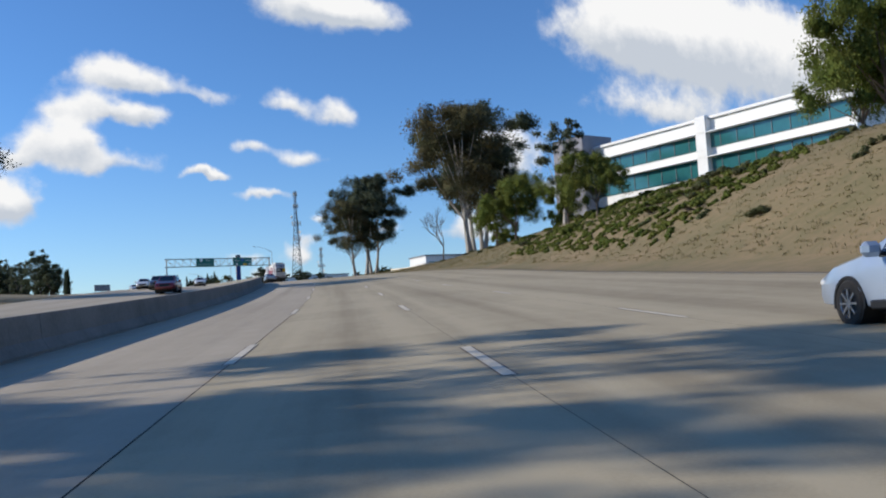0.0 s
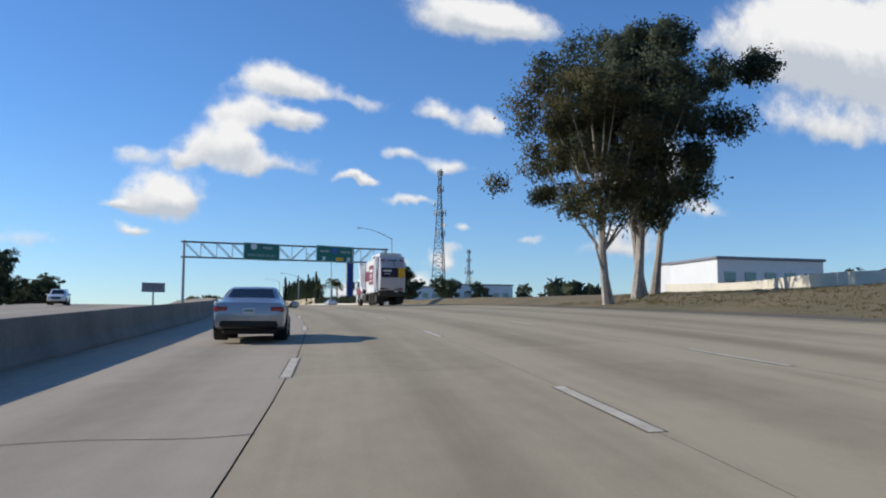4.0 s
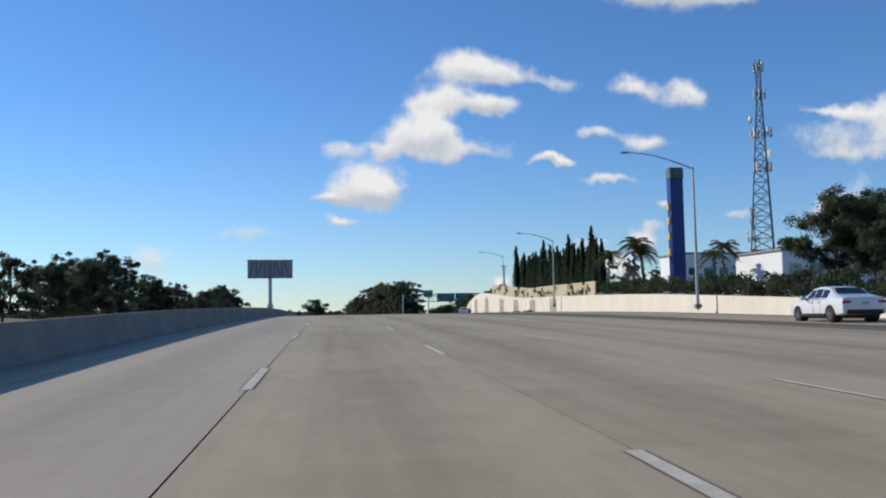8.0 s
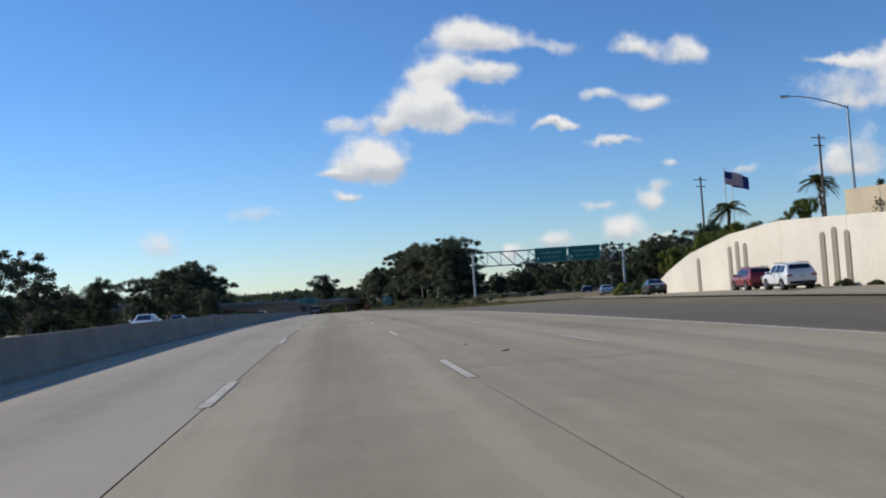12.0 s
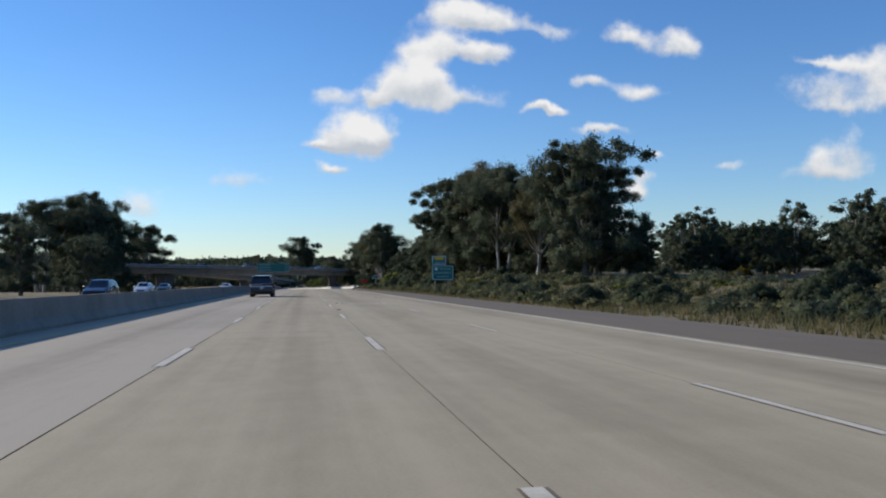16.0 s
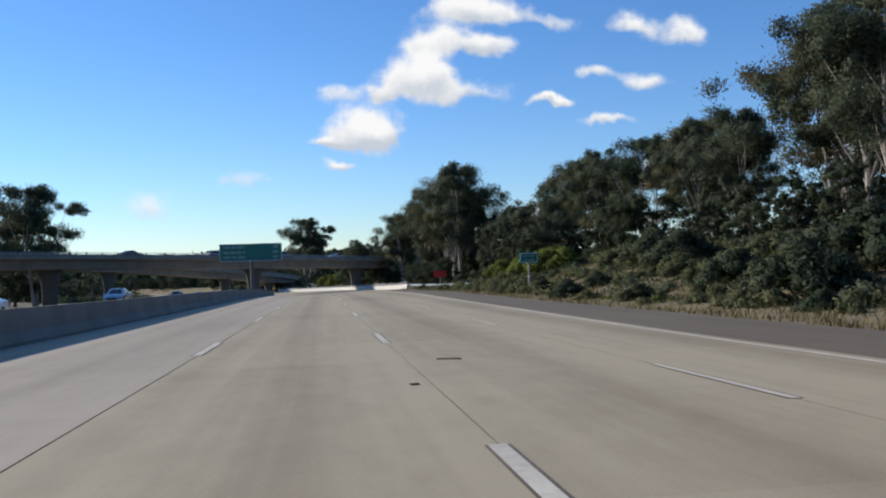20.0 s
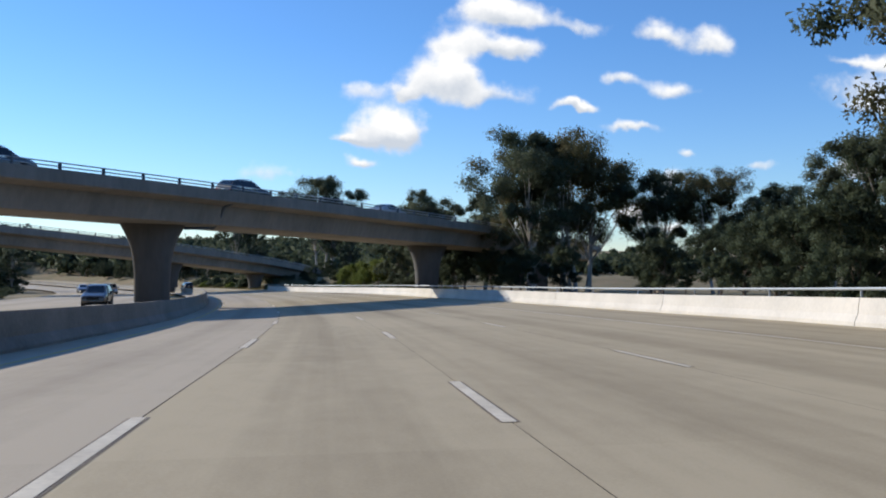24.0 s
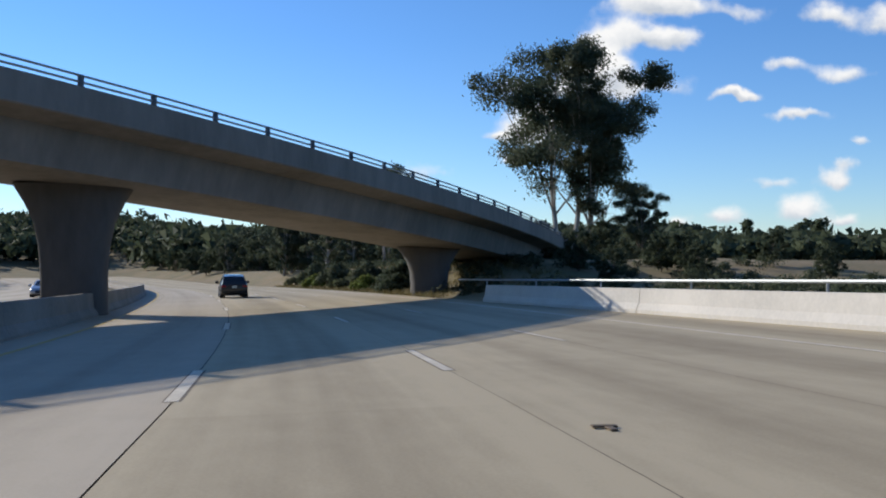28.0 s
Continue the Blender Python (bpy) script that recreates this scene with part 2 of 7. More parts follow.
def road_mat(name, color, dark, track=0.35, grain=0.2):
    """Concrete lanes by metres across and along: wheel tracks, oil line, long stains, slab tones, grain."""
    m = bpy.data.materials.new(name)
    m.use_nodes = True
    nt = m.node_tree
    b = nt.nodes["Principled BSDF"]
    b.inputs["Roughness"].default_value, b.inputs["Specular IOR Level"].default_value = 0.85, 0.3
    uv = nt.nodes.new("ShaderNodeUVMap")
    sep = nt.nodes.new("ShaderNodeSeparateXYZ")
    nt.links.new(uv.outputs[0], sep.inputs[0])

    def noise_at(sx, sy, scale, detail):
        mp = nt.nodes.new("ShaderNodeMapping")
        mp.inputs["Scale"].default_value = (sx, sy, 1)
        nt.links.new(uv.outputs[0], mp.inputs[0])
        n = node(nt, "ShaderNodeTexNoise", noise=(scale, detail, 0.6))
        nt.links.new(mp.outputs[0], n.inputs["Vector"])
        return n.outputs["Fac"]
    long_ = noise_at(1.0, 0.012, 1.1, 4)
    wide = noise_at(0.35, 0.05, 0.8, 4)
    fine = noise_at(1, 1, 30, 5)
    mid = noise_at(1, 0.45, 2.2, 5)
    lane = math_node(nt, "DIVIDE", sep.outputs[0], 3.66)
    frac = math_node(nt, "FRACT", math_node(nt, "ADD", lane, 100.5))
    oil = math_node(nt, "SUBTRACT", 1.0, math_node(nt, "MULTIPLY", math_node(nt, "ABSOLUTE", math_node(nt, "SUBTRACT", frac, 0.5)), 3.2), clamp=True)
    f = math_node(nt, "MULTIPLY", oil, track)
    f = math_node(nt, "MULTIPLY_ADD", math_node(nt, "SUBTRACT", long_, 0.5), 1.0, f)
    f = math_node(nt, "MULTIPLY_ADD", math_node(nt, "SUBTRACT", wide, 0.5), 0.9, f)
    f = math_node(nt, "MULTIPLY_ADD", math_node(nt, "SUBTRACT", mid, 0.5), 0.5, f)
    f = math_node(nt, "MULTIPLY_ADD", math_node(nt, "SUBTRACT", fine, 0.5), grain * 2.2, f)
    # slab after slab differs a little
    slab = nt.nodes.new("ShaderNodeTexWhiteNoise")
    slab.noise_dimensions = "2D"
    cb = nt.nodes.new("ShaderNodeCombineXYZ")
    nt.links.new(math_node(nt, "FLOOR", math_node(nt, "ADD", lane, 100.5)), cb.inputs[0])
    nt.links.new(math_node(nt, "FLOOR", math_node(nt, "DIVIDE", sep.outputs[1], 4.6)), cb.inputs[1])
    nt.links.new(cb.outputs[0], slab.inputs["Vector"])
    f = math_node(nt, "MULTIPLY_ADD", math_node(nt, "SUBTRACT", slab.outputs[0], 0.5), 0.16, f)
    f = math_node(nt, "ADD", f, 0.12, clamp=True)
    mix = nt.nodes.new("ShaderNodeMix")
    mix.data_type = "RGBA"
    mix.inputs["A"].default_value, mix.inputs["B"].default_value = (*color, 1), (*dark, 1)
    nt.links.new(f, mix.inputs["Factor"]), nt.links.new(mix.outputs["Result"], b.inputs["Base Color"])
    bm = nt.nodes.new("ShaderNodeBump")
    bm.inputs["Strength"].default_value, bm.inputs["Distance"].default_value = 0.25, 0.01
    nt.links.new(fine, bm.inputs["Height"]), nt.links.new(bm.outputs[0], b.inputs["Normal"])
    return m


CONCRETE = road_mat("lane_concrete", (0.462, 0.384, 0.254), (0.200, 0.157, 0.096), 0.30)
CONCRETE_PALE = road_mat("inner_lane_concrete", (0.46, 0.390, 0.290), (0.26, 0.212, 0.150), 0.3)
ASPHALT = road_mat("shoulder_asphalt", (0.190, 0.152, 0.104), (0.112, 0.090, 0.062), 0.1)
JOINT = mat("joint_sealant", (0.05, 0.042, 0.034), 0.7, bump=0)
TAR = mat("worn_tar", (0.10, 0.08, 0.06), 0.8, other=(0.24, 0.19, 0.13), scale=1.2, amount=0.9, fine=12, bump=0)
PAINT = mat("road_paint", (0.74, 0.66, 0.51), 0.6, other=(0.42, 0.355, 0.26), scale=1.5, amount=0.7, fine=14)
PAINT_YELLOW = mat("yellow_road_paint", (0.62, 0.42, 0.08), 0.6, other=(0.38, 0.32, 0.2), scale=1.5, amount=0.8, fine=14)
DIRT = mat("dry_soil", (0.25, 0.180, 0.098), 0.95, other=(0.130, 0.118, 0.050), scale=0.12, amount=0.95, fine=1.6, bump=0.6)
# barrier colour lowered for its shaded side, parapet colour raised for sunlight
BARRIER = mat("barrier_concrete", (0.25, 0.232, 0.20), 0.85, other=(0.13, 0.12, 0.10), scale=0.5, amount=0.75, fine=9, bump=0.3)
PARAPET = mat("sun_toned_parapet_concrete", (0.66, 0.62, 0.55), 0.85, other=(0.42, 0.40, 0.36), scale=0.4, amount=0.55, fine=8, bump=0.3)
BRIDGE = mat("bridge_concrete", (0.25, 0.222, 0.19), 0.88, other=(0.13, 0.118, 0.10), scale=0.3, amount=0.75, fine=2.2, bump=0.2, stretch=(1, 1, 0.3))
# bridge concrete about half as bright: the piers' backlit shade is in the colour
PIER = mat("shade_toned_pier_concrete", (0.12, 0.11, 0.098), 0.9, other=(0.065, 0.06, 0.054), scale=0.4, amount=0.7, fine=2.5, bump=0.2, stretch=(1, 1, 0.3))
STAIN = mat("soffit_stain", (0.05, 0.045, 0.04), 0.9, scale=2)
STUCCO = mat("wall_stucco", (0.76, 0.70, 0.58), 0.9, other=(0.55, 0.50, 0.41), scale=0.25, amount=0.6, fine=6, bump=0.3)
RIB = mat("wall_rib_brown", (0.30, 0.26, 0.20), 0.9, scale=1)
STEEL = mat("galvanised_steel", (0.42, 0.45, 0.46), 0.5, 0.6, scale=2, amount=0.4, fine=25, bump=0.05)
STEEL_DARK = mat("weathered_steel", (0.12, 0.14, 0.16), 0.6, 0.5, scale=2)
SIGN_GREEN = mat("sign_green", (0.010, 0.155, 0.125), 0.45, other=(0.008, 0.11, 0.09), scale=1.2, amount=0.5, fine=20, bump=0)
SIGN_WHITE = mat("sign_white", (0.72, 0.75, 0.72), 0.5, other=(0.5, 0.52, 0.5), scale=4, amount=0.3, bump=0)
SIGN_LETTER = mat("sign_lettering", (0.16, 0.29, 0.26), 0.5, other=(0.10, 0.21, 0.185), scale=4, amount=0.4, bump=0)
SIGN_YELLOW = mat("sign_yellow", (0.75, 0.42, 0.02), 0.5, scale=4, amount=0.3, bump=0)
SIGN_BLUE = mat("sign_blue", (0.05, 0.12, 0.4), 0.5, scale=4, amount=0.3, bump=0)
SIGN_BACK = mat("board_grey", (0.27, 0.295, 0.325), 0.7, other=(0.17, 0.185, 0.205), scale=1, amount=0.6, fine=12)
BARK_PALE = mat("gum_bark", (0.50, 0.46, 0.40), 0.85, other=(0.17, 0.13, 0.10), scale=1.3, amount=0.95, fine=9, bump=0.5, stretch=(1, 1, 0.35))
BARK_GREY = mat("grey_gum_bark", (0.24, 0.21, 0.175), 0.88, other=(0.11, 0.085, 0.065), scale=1.3, amount=0.95, fine=9, bump=0.5, stretch=(1, 1, 0.35))
POST_WOOD = mat("post_wood", (0.27, 0.215, 0.15), 0.85, other=(0.15, 0.12, 0.085), scale=2, amount=0.7, fine=14, bump=0.3, stretch=(1, 1, 0.2))
BARK_DARK = mat("dark_bark", (0.13, 0.10, 0.075), 0.9, scale=2, fine=12, bump=0.6)
LEAF_GUM = leaf_mat("gum_leaves", (0.066, 0.092, 0.058), (0.126, 0.136, 0.086))
LEAF_GUM_BROWN = leaf_mat("rusty_gum_leaves", (0.080, 0.092, 0.048), (0.158, 0.128, 0.066))
LEAF_DARK = leaf_mat("dark_leaves", (0.050, 0.072, 0.044), (0.094, 0.108, 0.062))
LEAF_GREEN = leaf_mat("fresh_green_leaves", (0.110, 0.155, 0.034), (0.180, 0.190, 0.048))
LEAF_CYPRESS = leaf_mat("cypress_needles", (0.020, 0.038, 0.024), (0.042, 0.058, 0.032))
LEAF_SCRUB = leaf_mat("grey_scrub", (0.092, 0.116, 0.054), (0.160, 0.150, 0.078))
LEAF_PALM = leaf_mat("palm_fronds", (0.085, 0.110, 0.038), (0.150, 0.140, 0.055))
GRASS = leaf_mat("dry_grass", (0.165, 0.155, 0.062), (0.28, 0.225, 0.110))
LEAF_YELLOW = leaf_mat("yellow_flowers", (0.30, 0.20, 0.015), (0.14, 0.14, 0.03))

# ---- building blocks ----


class Mesh:
    """Collects corners and faces for one part."""

    def __init__(self):
        self.v, self.f = [], []

    def add(self, verts, faces):
        n = len(self.v)
        self.v += [tuple(p) for p in verts]
        self.f += [tuple(i + n for i in q) for q in faces]
        return self

    def box(self, c, size, m=None, bev=0.0):
        hx, hy, hz = (k / 2 for k in size)
        b = min(bev, hx * 0.9, hy * 0.9, hz * 0.9)
        vs, idx = [], {}
        for sx in (-1, 1):
            for sy in (-1, 1):
                for sz in (-1, 1):
                    if b:
                        for k, p in enumerate(((sx * hx, sy * (hy - b), sz * (hz - b)), (sx * (hx - b), sy * hy, sz * (hz - b)), (sx * (hx - b), sy * (hy - b), sz * hz))):
                            idx[sx, sy, sz, k] = len(vs)
                            vs.append(Vector(p))
                    else:
                        for k in range(3):
                            idx[sx, sy, sz, k] = len(vs)
                        vs.append(Vector((sx * hx, sy * hy, sz * hz)))
        fs = []
        ring = ((-1, -1), (1, -1), (1, 1), (-1, 1))
        for s in (-1, 1):
            o = ring if s > 0 else ring[::-1]
            fs.append([idx[s, a, c_, 0] for a, c_ in o])
            fs.append([idx[c_, s, a, 1] for a, c_ in o])
            fs.append([idx[a, c_, s, 2] for a, c_ in o])
        if b:
            for p in (-1, 1):
                for q in (-1, 1):
                    fs.append([idx[p, q, -1, 0], idx[p, q, -1, 1], idx[p, q, 1, 1], idx[p, q, 1, 0]][::-p * q])
                    fs.append([idx[p, -1, q, 0], idx[p, 1, q, 0], idx[p, 1, q, 2], idx[p, -1, q, 2]][::-p * q])
                    fs.append([idx[-1, p, q, 1], idx[-1, p, q, 2], idx[1, p, q, 2], idx[1, p, q, 1]][::-p * q])
            for sx in (-1, 1):
                for sy in (-1, 1):
                    for sz in (-1, 1):
                        fs.append([idx[sx, sy, sz, k] for k in range(3)][::sx * sy * sz])
        c = Vector(c)
        vs = [(m @ p if m else p) + c for p in vs]
        return self.add(vs, fs)

    def tube(self, pts, radii, n=8, caps=True):
        pts = [Vector(p) for p in pts]
        if isinstance(radii, (int, float)):
            radii = [radii] * len(pts)
        rings = []
        for i, p in enumerate(pts):
            d = (pts[min(i + 1, len(pts) - 1)] - pts[max(i - 1, 0)]).normalized()
            a = d.cross(Vector((0, 0, 1)) if abs(d.z) < 0.9 else Vector((1, 0, 0))).normalized()
            b = d.cross(a)
            rings.append([p + (a * math.cos(k * 2 * math.pi / n) + b * math.sin(k * 2 * math.pi / n)) * radii[i] for k in range(n)])
        return self.loft(rings, caps)

    def loft(self, rings, caps=True, closed=True):
        n = len(rings[0])
        fs = []
        for i in range(len(rings) - 1):
            for k in range(n if closed else n - 1):
                fs.append((i * n + k, (i + 1) * n + k, (i + 1) * n + (k + 1) % n, i * n + (k + 1) % n))
        if caps and closed:
            fs.append(tuple(range(n)))
            fs.append(tuple((len(rings) - 1) * n + k for k in reversed(range(n))))
        return self.add([p for r in rings for p in r], fs)

    def prism(self, outline, y0, y1, axis="y"):
        """A flat outline in x, z pushed from y0 to y1."""
        a = [(x, y0, z) for x, z in outline]
        b = [(x, y1, z) for x, z in outline]
        return self.loft([a, b])

    def data(self, name, fix=True, smooth=False, auto=0):
        me = bpy.data.meshes.new(name)
        me.from_pydata(self.v, [], self.f)
        if fix:
            bm = bmesh.new()
            bm.from_mesh(me)
            bmesh.ops.recalc_face_normals(bm, faces=bm.faces)
            bm.to_mesh(me)
            bm.free()
        if smooth:
            me.shade_smooth()
            if auto:
                me.set_sharp_from_angle(angle=radians(auto))
        return me


def part(name, me, material, parent=None, label="", smooth=False, auto=35, fix=True):
    """One mesh object under a thing or a part."""
    if isinstance(me, Mesh):
        me = me.data(name, fix, smooth, auto)
    if not me.materials:
        me.materials.append(material)
    ob = new(name, me)
    if parent:
        ob.parent = parent
    if label:
        ob["label"] = label
    return ob


def thing(name, label, category, m, group="", kind=""):
    ob = new(name)
    ob.matrix_world = m
    return tagged(ob, label, category, group, kind)


# the way along the lane: metres along (s), metres to its right (d), metres over it (z)


def smooth_line(knots, n=24):
    k = np.array(knots)
    m = np.gradient(k, axis=0)
    v = (np.arange(n) / n)[:, None]
    out = [(2 * v**3 - 3 * v**2 + 1) * k[i] + (v**3 - 2 * v**2 + v) * m[i] + (3 * v**2 - 2 * v**3) * k[i + 1] + (v**3 - v**2) * m[i + 1] for i in range(len(k) - 1)]
    return np.vstack(out + [k[-1:]])


AXIS = smooth_line(LINE)
STATION = np.concatenate([[0], np.cumsum(np.hypot(*np.diff(AXIS[:, :2], axis=0).T))])
TURN = np.gradient(AXIS[:, :2], axis=0)
TURN /= np.linalg.norm(TURN, axis=1)[:, None]
S_END = STATION[-1]
BANK_S, BANK = (0, 300, 400, 870, 905, 950, 1000, 1035, 1100), (0.035, 0.035, 0.0, 0.0, 0.022, 0.024, 0.018, 0.012, 0.012)


def at(s, d, z=0.0):
    """Places for arrays or numbers of s, d, z."""
    s = np.asarray(s, float)
    c = np.clip(s, 0, S_END)
    x, y, h = (np.interp(c, STATION, AXIS[:, i]) for i in range(3))
    tx, ty = (np.interp(c, STATION, TURN[:, i]) for i in range(2))
    over = s - c
    wall = np.clip(d, -40, 40)
    far = d - wall
    x, y = x + tx * over + ty * wall + far, y + ty * over - tx * wall
    return np.stack(np.broadcast_arrays(x, y, h + z + np.interp(c, BANK_S, BANK) * np.clip(d, -6, 14)), -1)


def spot(s, d, z=0.0, turn=0.0, size=1.0):
    """The pose of a thing that faces along the road."""
    p = at(s, d, z)
    tx, ty = (float(np.interp(s, STATION, TURN[:, i])) for i in range(2))
    return Matrix.Translation(Vector(p)) @ Matrix.Rotation(math.atan2(-tx, ty) + radians(turn), 4, "Z") @ Matrix.Diagonal((size, size, size, 1))


def strip(name, s0, s1, lanes, material, z=0.0, step=4.0, parent=None, label=""):
    """A long surface: lanes are functions or numbers of d, from left to right."""
    n = max(2, int((s1 - s0) / step) + 1)
    s = np.linspace(s0, s1, n)
    cols = [np.array([c(k) for k in s]) if callable(c) else np.full(n, float(c)) for c in lanes]
    zz = [np.array([q(k) for k in s]) if callable(q) else np.full(n, float(q)) for q in (z if isinstance(z, (list, tuple)) else [z] * len(cols))]
    v = np.stack([at(s, c, q) for c, q in zip(cols, zz)], 1).reshape(-1, 3)
    w = len(cols)
    f = [(i * w + k, i * w + k + 1, (i + 1) * w + k + 1, (i + 1) * w + k) for i in range(n - 1) for k in range(w - 1)]
    me = bpy.data.meshes.new(name)
    me.from_pydata(v.tolist(), [], f)
    uv = me.uv_layers.new(name="UVMap")
    flat = np.stack([np.stack(cols, 1).ravel(), np.repeat(s, w)], 1)
    loops = np.empty(len(me.loops), dtype=np.int32)
    me.loops.foreach_get("vertex_index", loops)
    uv.data.foreach_set("uv", flat[loops].astype(np.float32).ravel())
    return part(name, me, material, parent, label)


def section(name, s0, s1, outline, material, d=0.0, step=5.0, parent=None, label="", lift=0.0):
    """A solid of one cross-section (across, up) drawn along the road at offset d."""
    n = max(2, int(abs(s1 - s0) / step) + 1)
    rings = []
    for s in np.linspace(s0, s1, n):
        dd = d(s) if callable(d) else d
        up = lift(s) if callable(lift) else lift
        rings.append([tuple(at(s, dd + a, up + b)) for a, b in outline])
    return part(name, Mesh().loft(rings), material, parent, label)


def knots(*pairs):
    xs, ys = [p[0] for p in pairs], [p[1] for p in pairs]
    return lambda s: float(np.interp(s, xs, ys))


# ---- ground and road ----
GROUND_D = (-2600, -1400, -700, -320, -160, -90, -60, -46, -38, -30, -24, -9, 9, 12, 15, 18, 21, 24, 25, 26, 27, 28, 29, 30, 31, 32, 33, 34, 35, 36, 37, 38, 41, 44, 50, 60, 80, 110, 160, 320, 700, 1400, 2600)
edge_d = knots((0, 14), (330, 15), (400, 15.8), (430, 13.6), (450, 11.3), (480, 9.9), (515, 9.6), (600, 8.9), (640, 8.65), (700, 8.4), (770, 8.0), (820, 8.9), (868, 10.5), (890, 11.0), (936, 11.1), (970, 10.0), (1001, 10.2), (1032, 9.6), (1300, 9.0))
lane_d = knots((0, 5.9), (200, 5.8), (450, 5.49), (600, 5.15), (770, 5.07), (850, 5.5), (915, 5.85), (930, 6.0), (960, 5.5), (1030, 5.3), (1300, 5.3))
shoulder_w = knots((0, 3.2), (400, 6), (450, 12), (520, 6.5), (600, 3.2), (860, 3.2), (893, 5.0))
parapet_d = knots((895, 14.9), (915, 16.4), (950, 15.7), (975, 14.0), (1005, 14.8), (1035, 12.8), (1060, 11.2), (1090, 11.0))


def hill(s):
    return max(0.0, min(1.0, (s - 1290) / 230)) * 18


def rise(s, d):
    """Height of the land over the road at s, d."""
    if d <= -40:
        k = min(1.0, (-40 - d) / 40)
        return -0.35 + k * (2.5 if s < 560 else 0.5) + max(0, min(1, (-d - 160) / 500)) * 8 + hill(s)
    if d < 9:
        return -0.35 + hill(s)
    # right side: cut slope, level gore, upper ground behind the wall, scrub
    top = float(np.interp(s, (0, 60, 150, 190, 225, 260, 300, 340, 420, 450, 500, 556, 564, 573, 579, 586, 600, 640), (9, 10, 9.5, 8.0, 4.8, 2.0, 1.2, 1.1, 1.3, 1.8, 2.3, 4.9, 4.6, 3.4, 2.0, 0.9, 0.7, 0.6)))
    foot = float(np.interp(s, (0, 230, 300, 360, 420, 450, 480, 560, 600, 640, 700), (17.0, 17.2, 20, 25.6, 28.5, 31.0, 33.0, 35.0, 37, 20, 13)))
    run = float(np.interp(s, (0, 200, 260, 330, 420, 640), (24, 24, 18, 5, 1.5, 1.5)))
    if s > 640:
        top, run = float(np.interp(s, (640, 700, 760, 800, 830, 880, 920, 1066, 1085, 1150, 1300), (0.6, 1.0, 2.2, 2.9, 2.4, 0.8, 0.3, 0.3, 2.6, 2.6, 1.5))), 14 if s < 1066 else 8
        foot = float(np.interp(s, (640, 700, 860, 890, 1050, 1066, 1300), (20, 12.5, 12.5, 15.5, 14.5, 11.6, 10.8)))
    k = min(1.0, max(0.0, (d - foot) / run))
    k = 1 - (1 - k) ** 1.7 if s < 300 else k * k * (3 - 2 * k) if run > 3 else k
    z = -0.06 + (top + 0.06) * k
    if d > 80:
        z += min(1.0, (d - 80) / 400) * 7
    if s < 290 and d > 44:
        z += min(1.0, (d - 44) / 25) * 5.0 * (1 - s / 290) ** 0.5
    return z + hill(s) * (1 - 0.4 * min(1.0, max(0.0, d - 40) / 60)) + 0.35 * k * noise.noise((s * 0.07, d * 0.09, 2.0))


def build_ground():
    s = np.concatenate([[-1500, -700, -300, -100], np.arange(-20, S_END + 20, 5.0), S_END + np.array([60, 120, 220, 400, 800, 1600, 3000])])
    v, w = [], len(GROUND_D)
    for k in s:
        zs = [rise(float(k), d) for d in GROUND_D]
        v.append(at(np.full(w, k), np.array(GROUND_D, float), np.array(zs)))
    v = np.concatenate(v)
    f = [(i * w + k, i * w + k + 1, (i + 1) * w + k + 1, (i + 1) * w + k) for i in range(len(s) - 1) for k in range(w - 1)]
    me = bpy.data.meshes.new("ground")
    me.from_pydata(v.tolist(), [], f)
    me.shade_smooth()
    tagged(part("ground", me, DIRT), "dry brown soil with sparse weeds beside the freeway", "ground", kind="structure")


build_ground()

road = thing("road", "worn tan concrete freeway lanes with oil-darkened wheel tracks", "road", Matrix(), kind="structure")
for name, a, b, m in (("lane_left", -5.49, -1.840, CONCRETE_PALE), ("lane", -1.820, 1.827, CONCRETE), ("lane", 1.835, lambda s: lane_d(s) - 0.005, CONCRETE), ("lane", lambda s: lane_d(s) + 0.005, edge_d, CONCRETE)):
    strip(name, 0, S_END + 90, [a, b], m, 0.0, parent=road)
strip("joint_bed", 0, S_END + 90, [-5.6, 6.6], JOINT, -0.03, parent=road, label="dark sealed joint between the lanes")
strip("shoulder", 0, S_END + 90, [-9.2, -5.5], CONCRETE_PALE, -0.004, parent=road, label="narrow stained inner shoulder")
strip("shoulder", 0, 893, [edge_d, lambda s: edge_d(s) + shoulder_w(s)], ASPHALT, -0.004, parent=road, label="dusty dark asphalt shoulder")
strip("shoulder", 893.02, 1066, [edge_d, lambda s: parapet_d(s) - 0.1], CONCRETE, -0.004, parent=road, label="concrete shoulder along the parapet")
strip("shoulder", 1066.02, S_END + 90, [edge_d, lambda s: edge_d(s) + 1.2], CONCRETE, -0.004, parent=road, label="narrow outer shoulder")
strip("silt", 1001, 1027, [lambda s: float(np.interp(s, (1001, 1004, 1012, 1027), (14.2, 11.2, 11.4, 13.0))), lambda s: parapet_d(s) - 0.2], DIRT, 0.008, step=1.5, parent=road, label="brown silt washed up against the parapet")


def dash(s, d, length=3.66, width=0.15):
    """One painted dash, dark joint edge beside it."""
    strip("dash_outline", s, s + length, [lambda q: d(q) - width / 2 - 0.025, lambda q: d(q) + width / 2 + 0.035], TAR, 0.003, step=1.9, parent=road, label="dark tar outline")
    return strip("lane_dash", s, s + length, [lambda q: d(q) - width / 2, lambda q: d(q) + width / 2], PAINT, 0.007, step=1.9, parent=road)


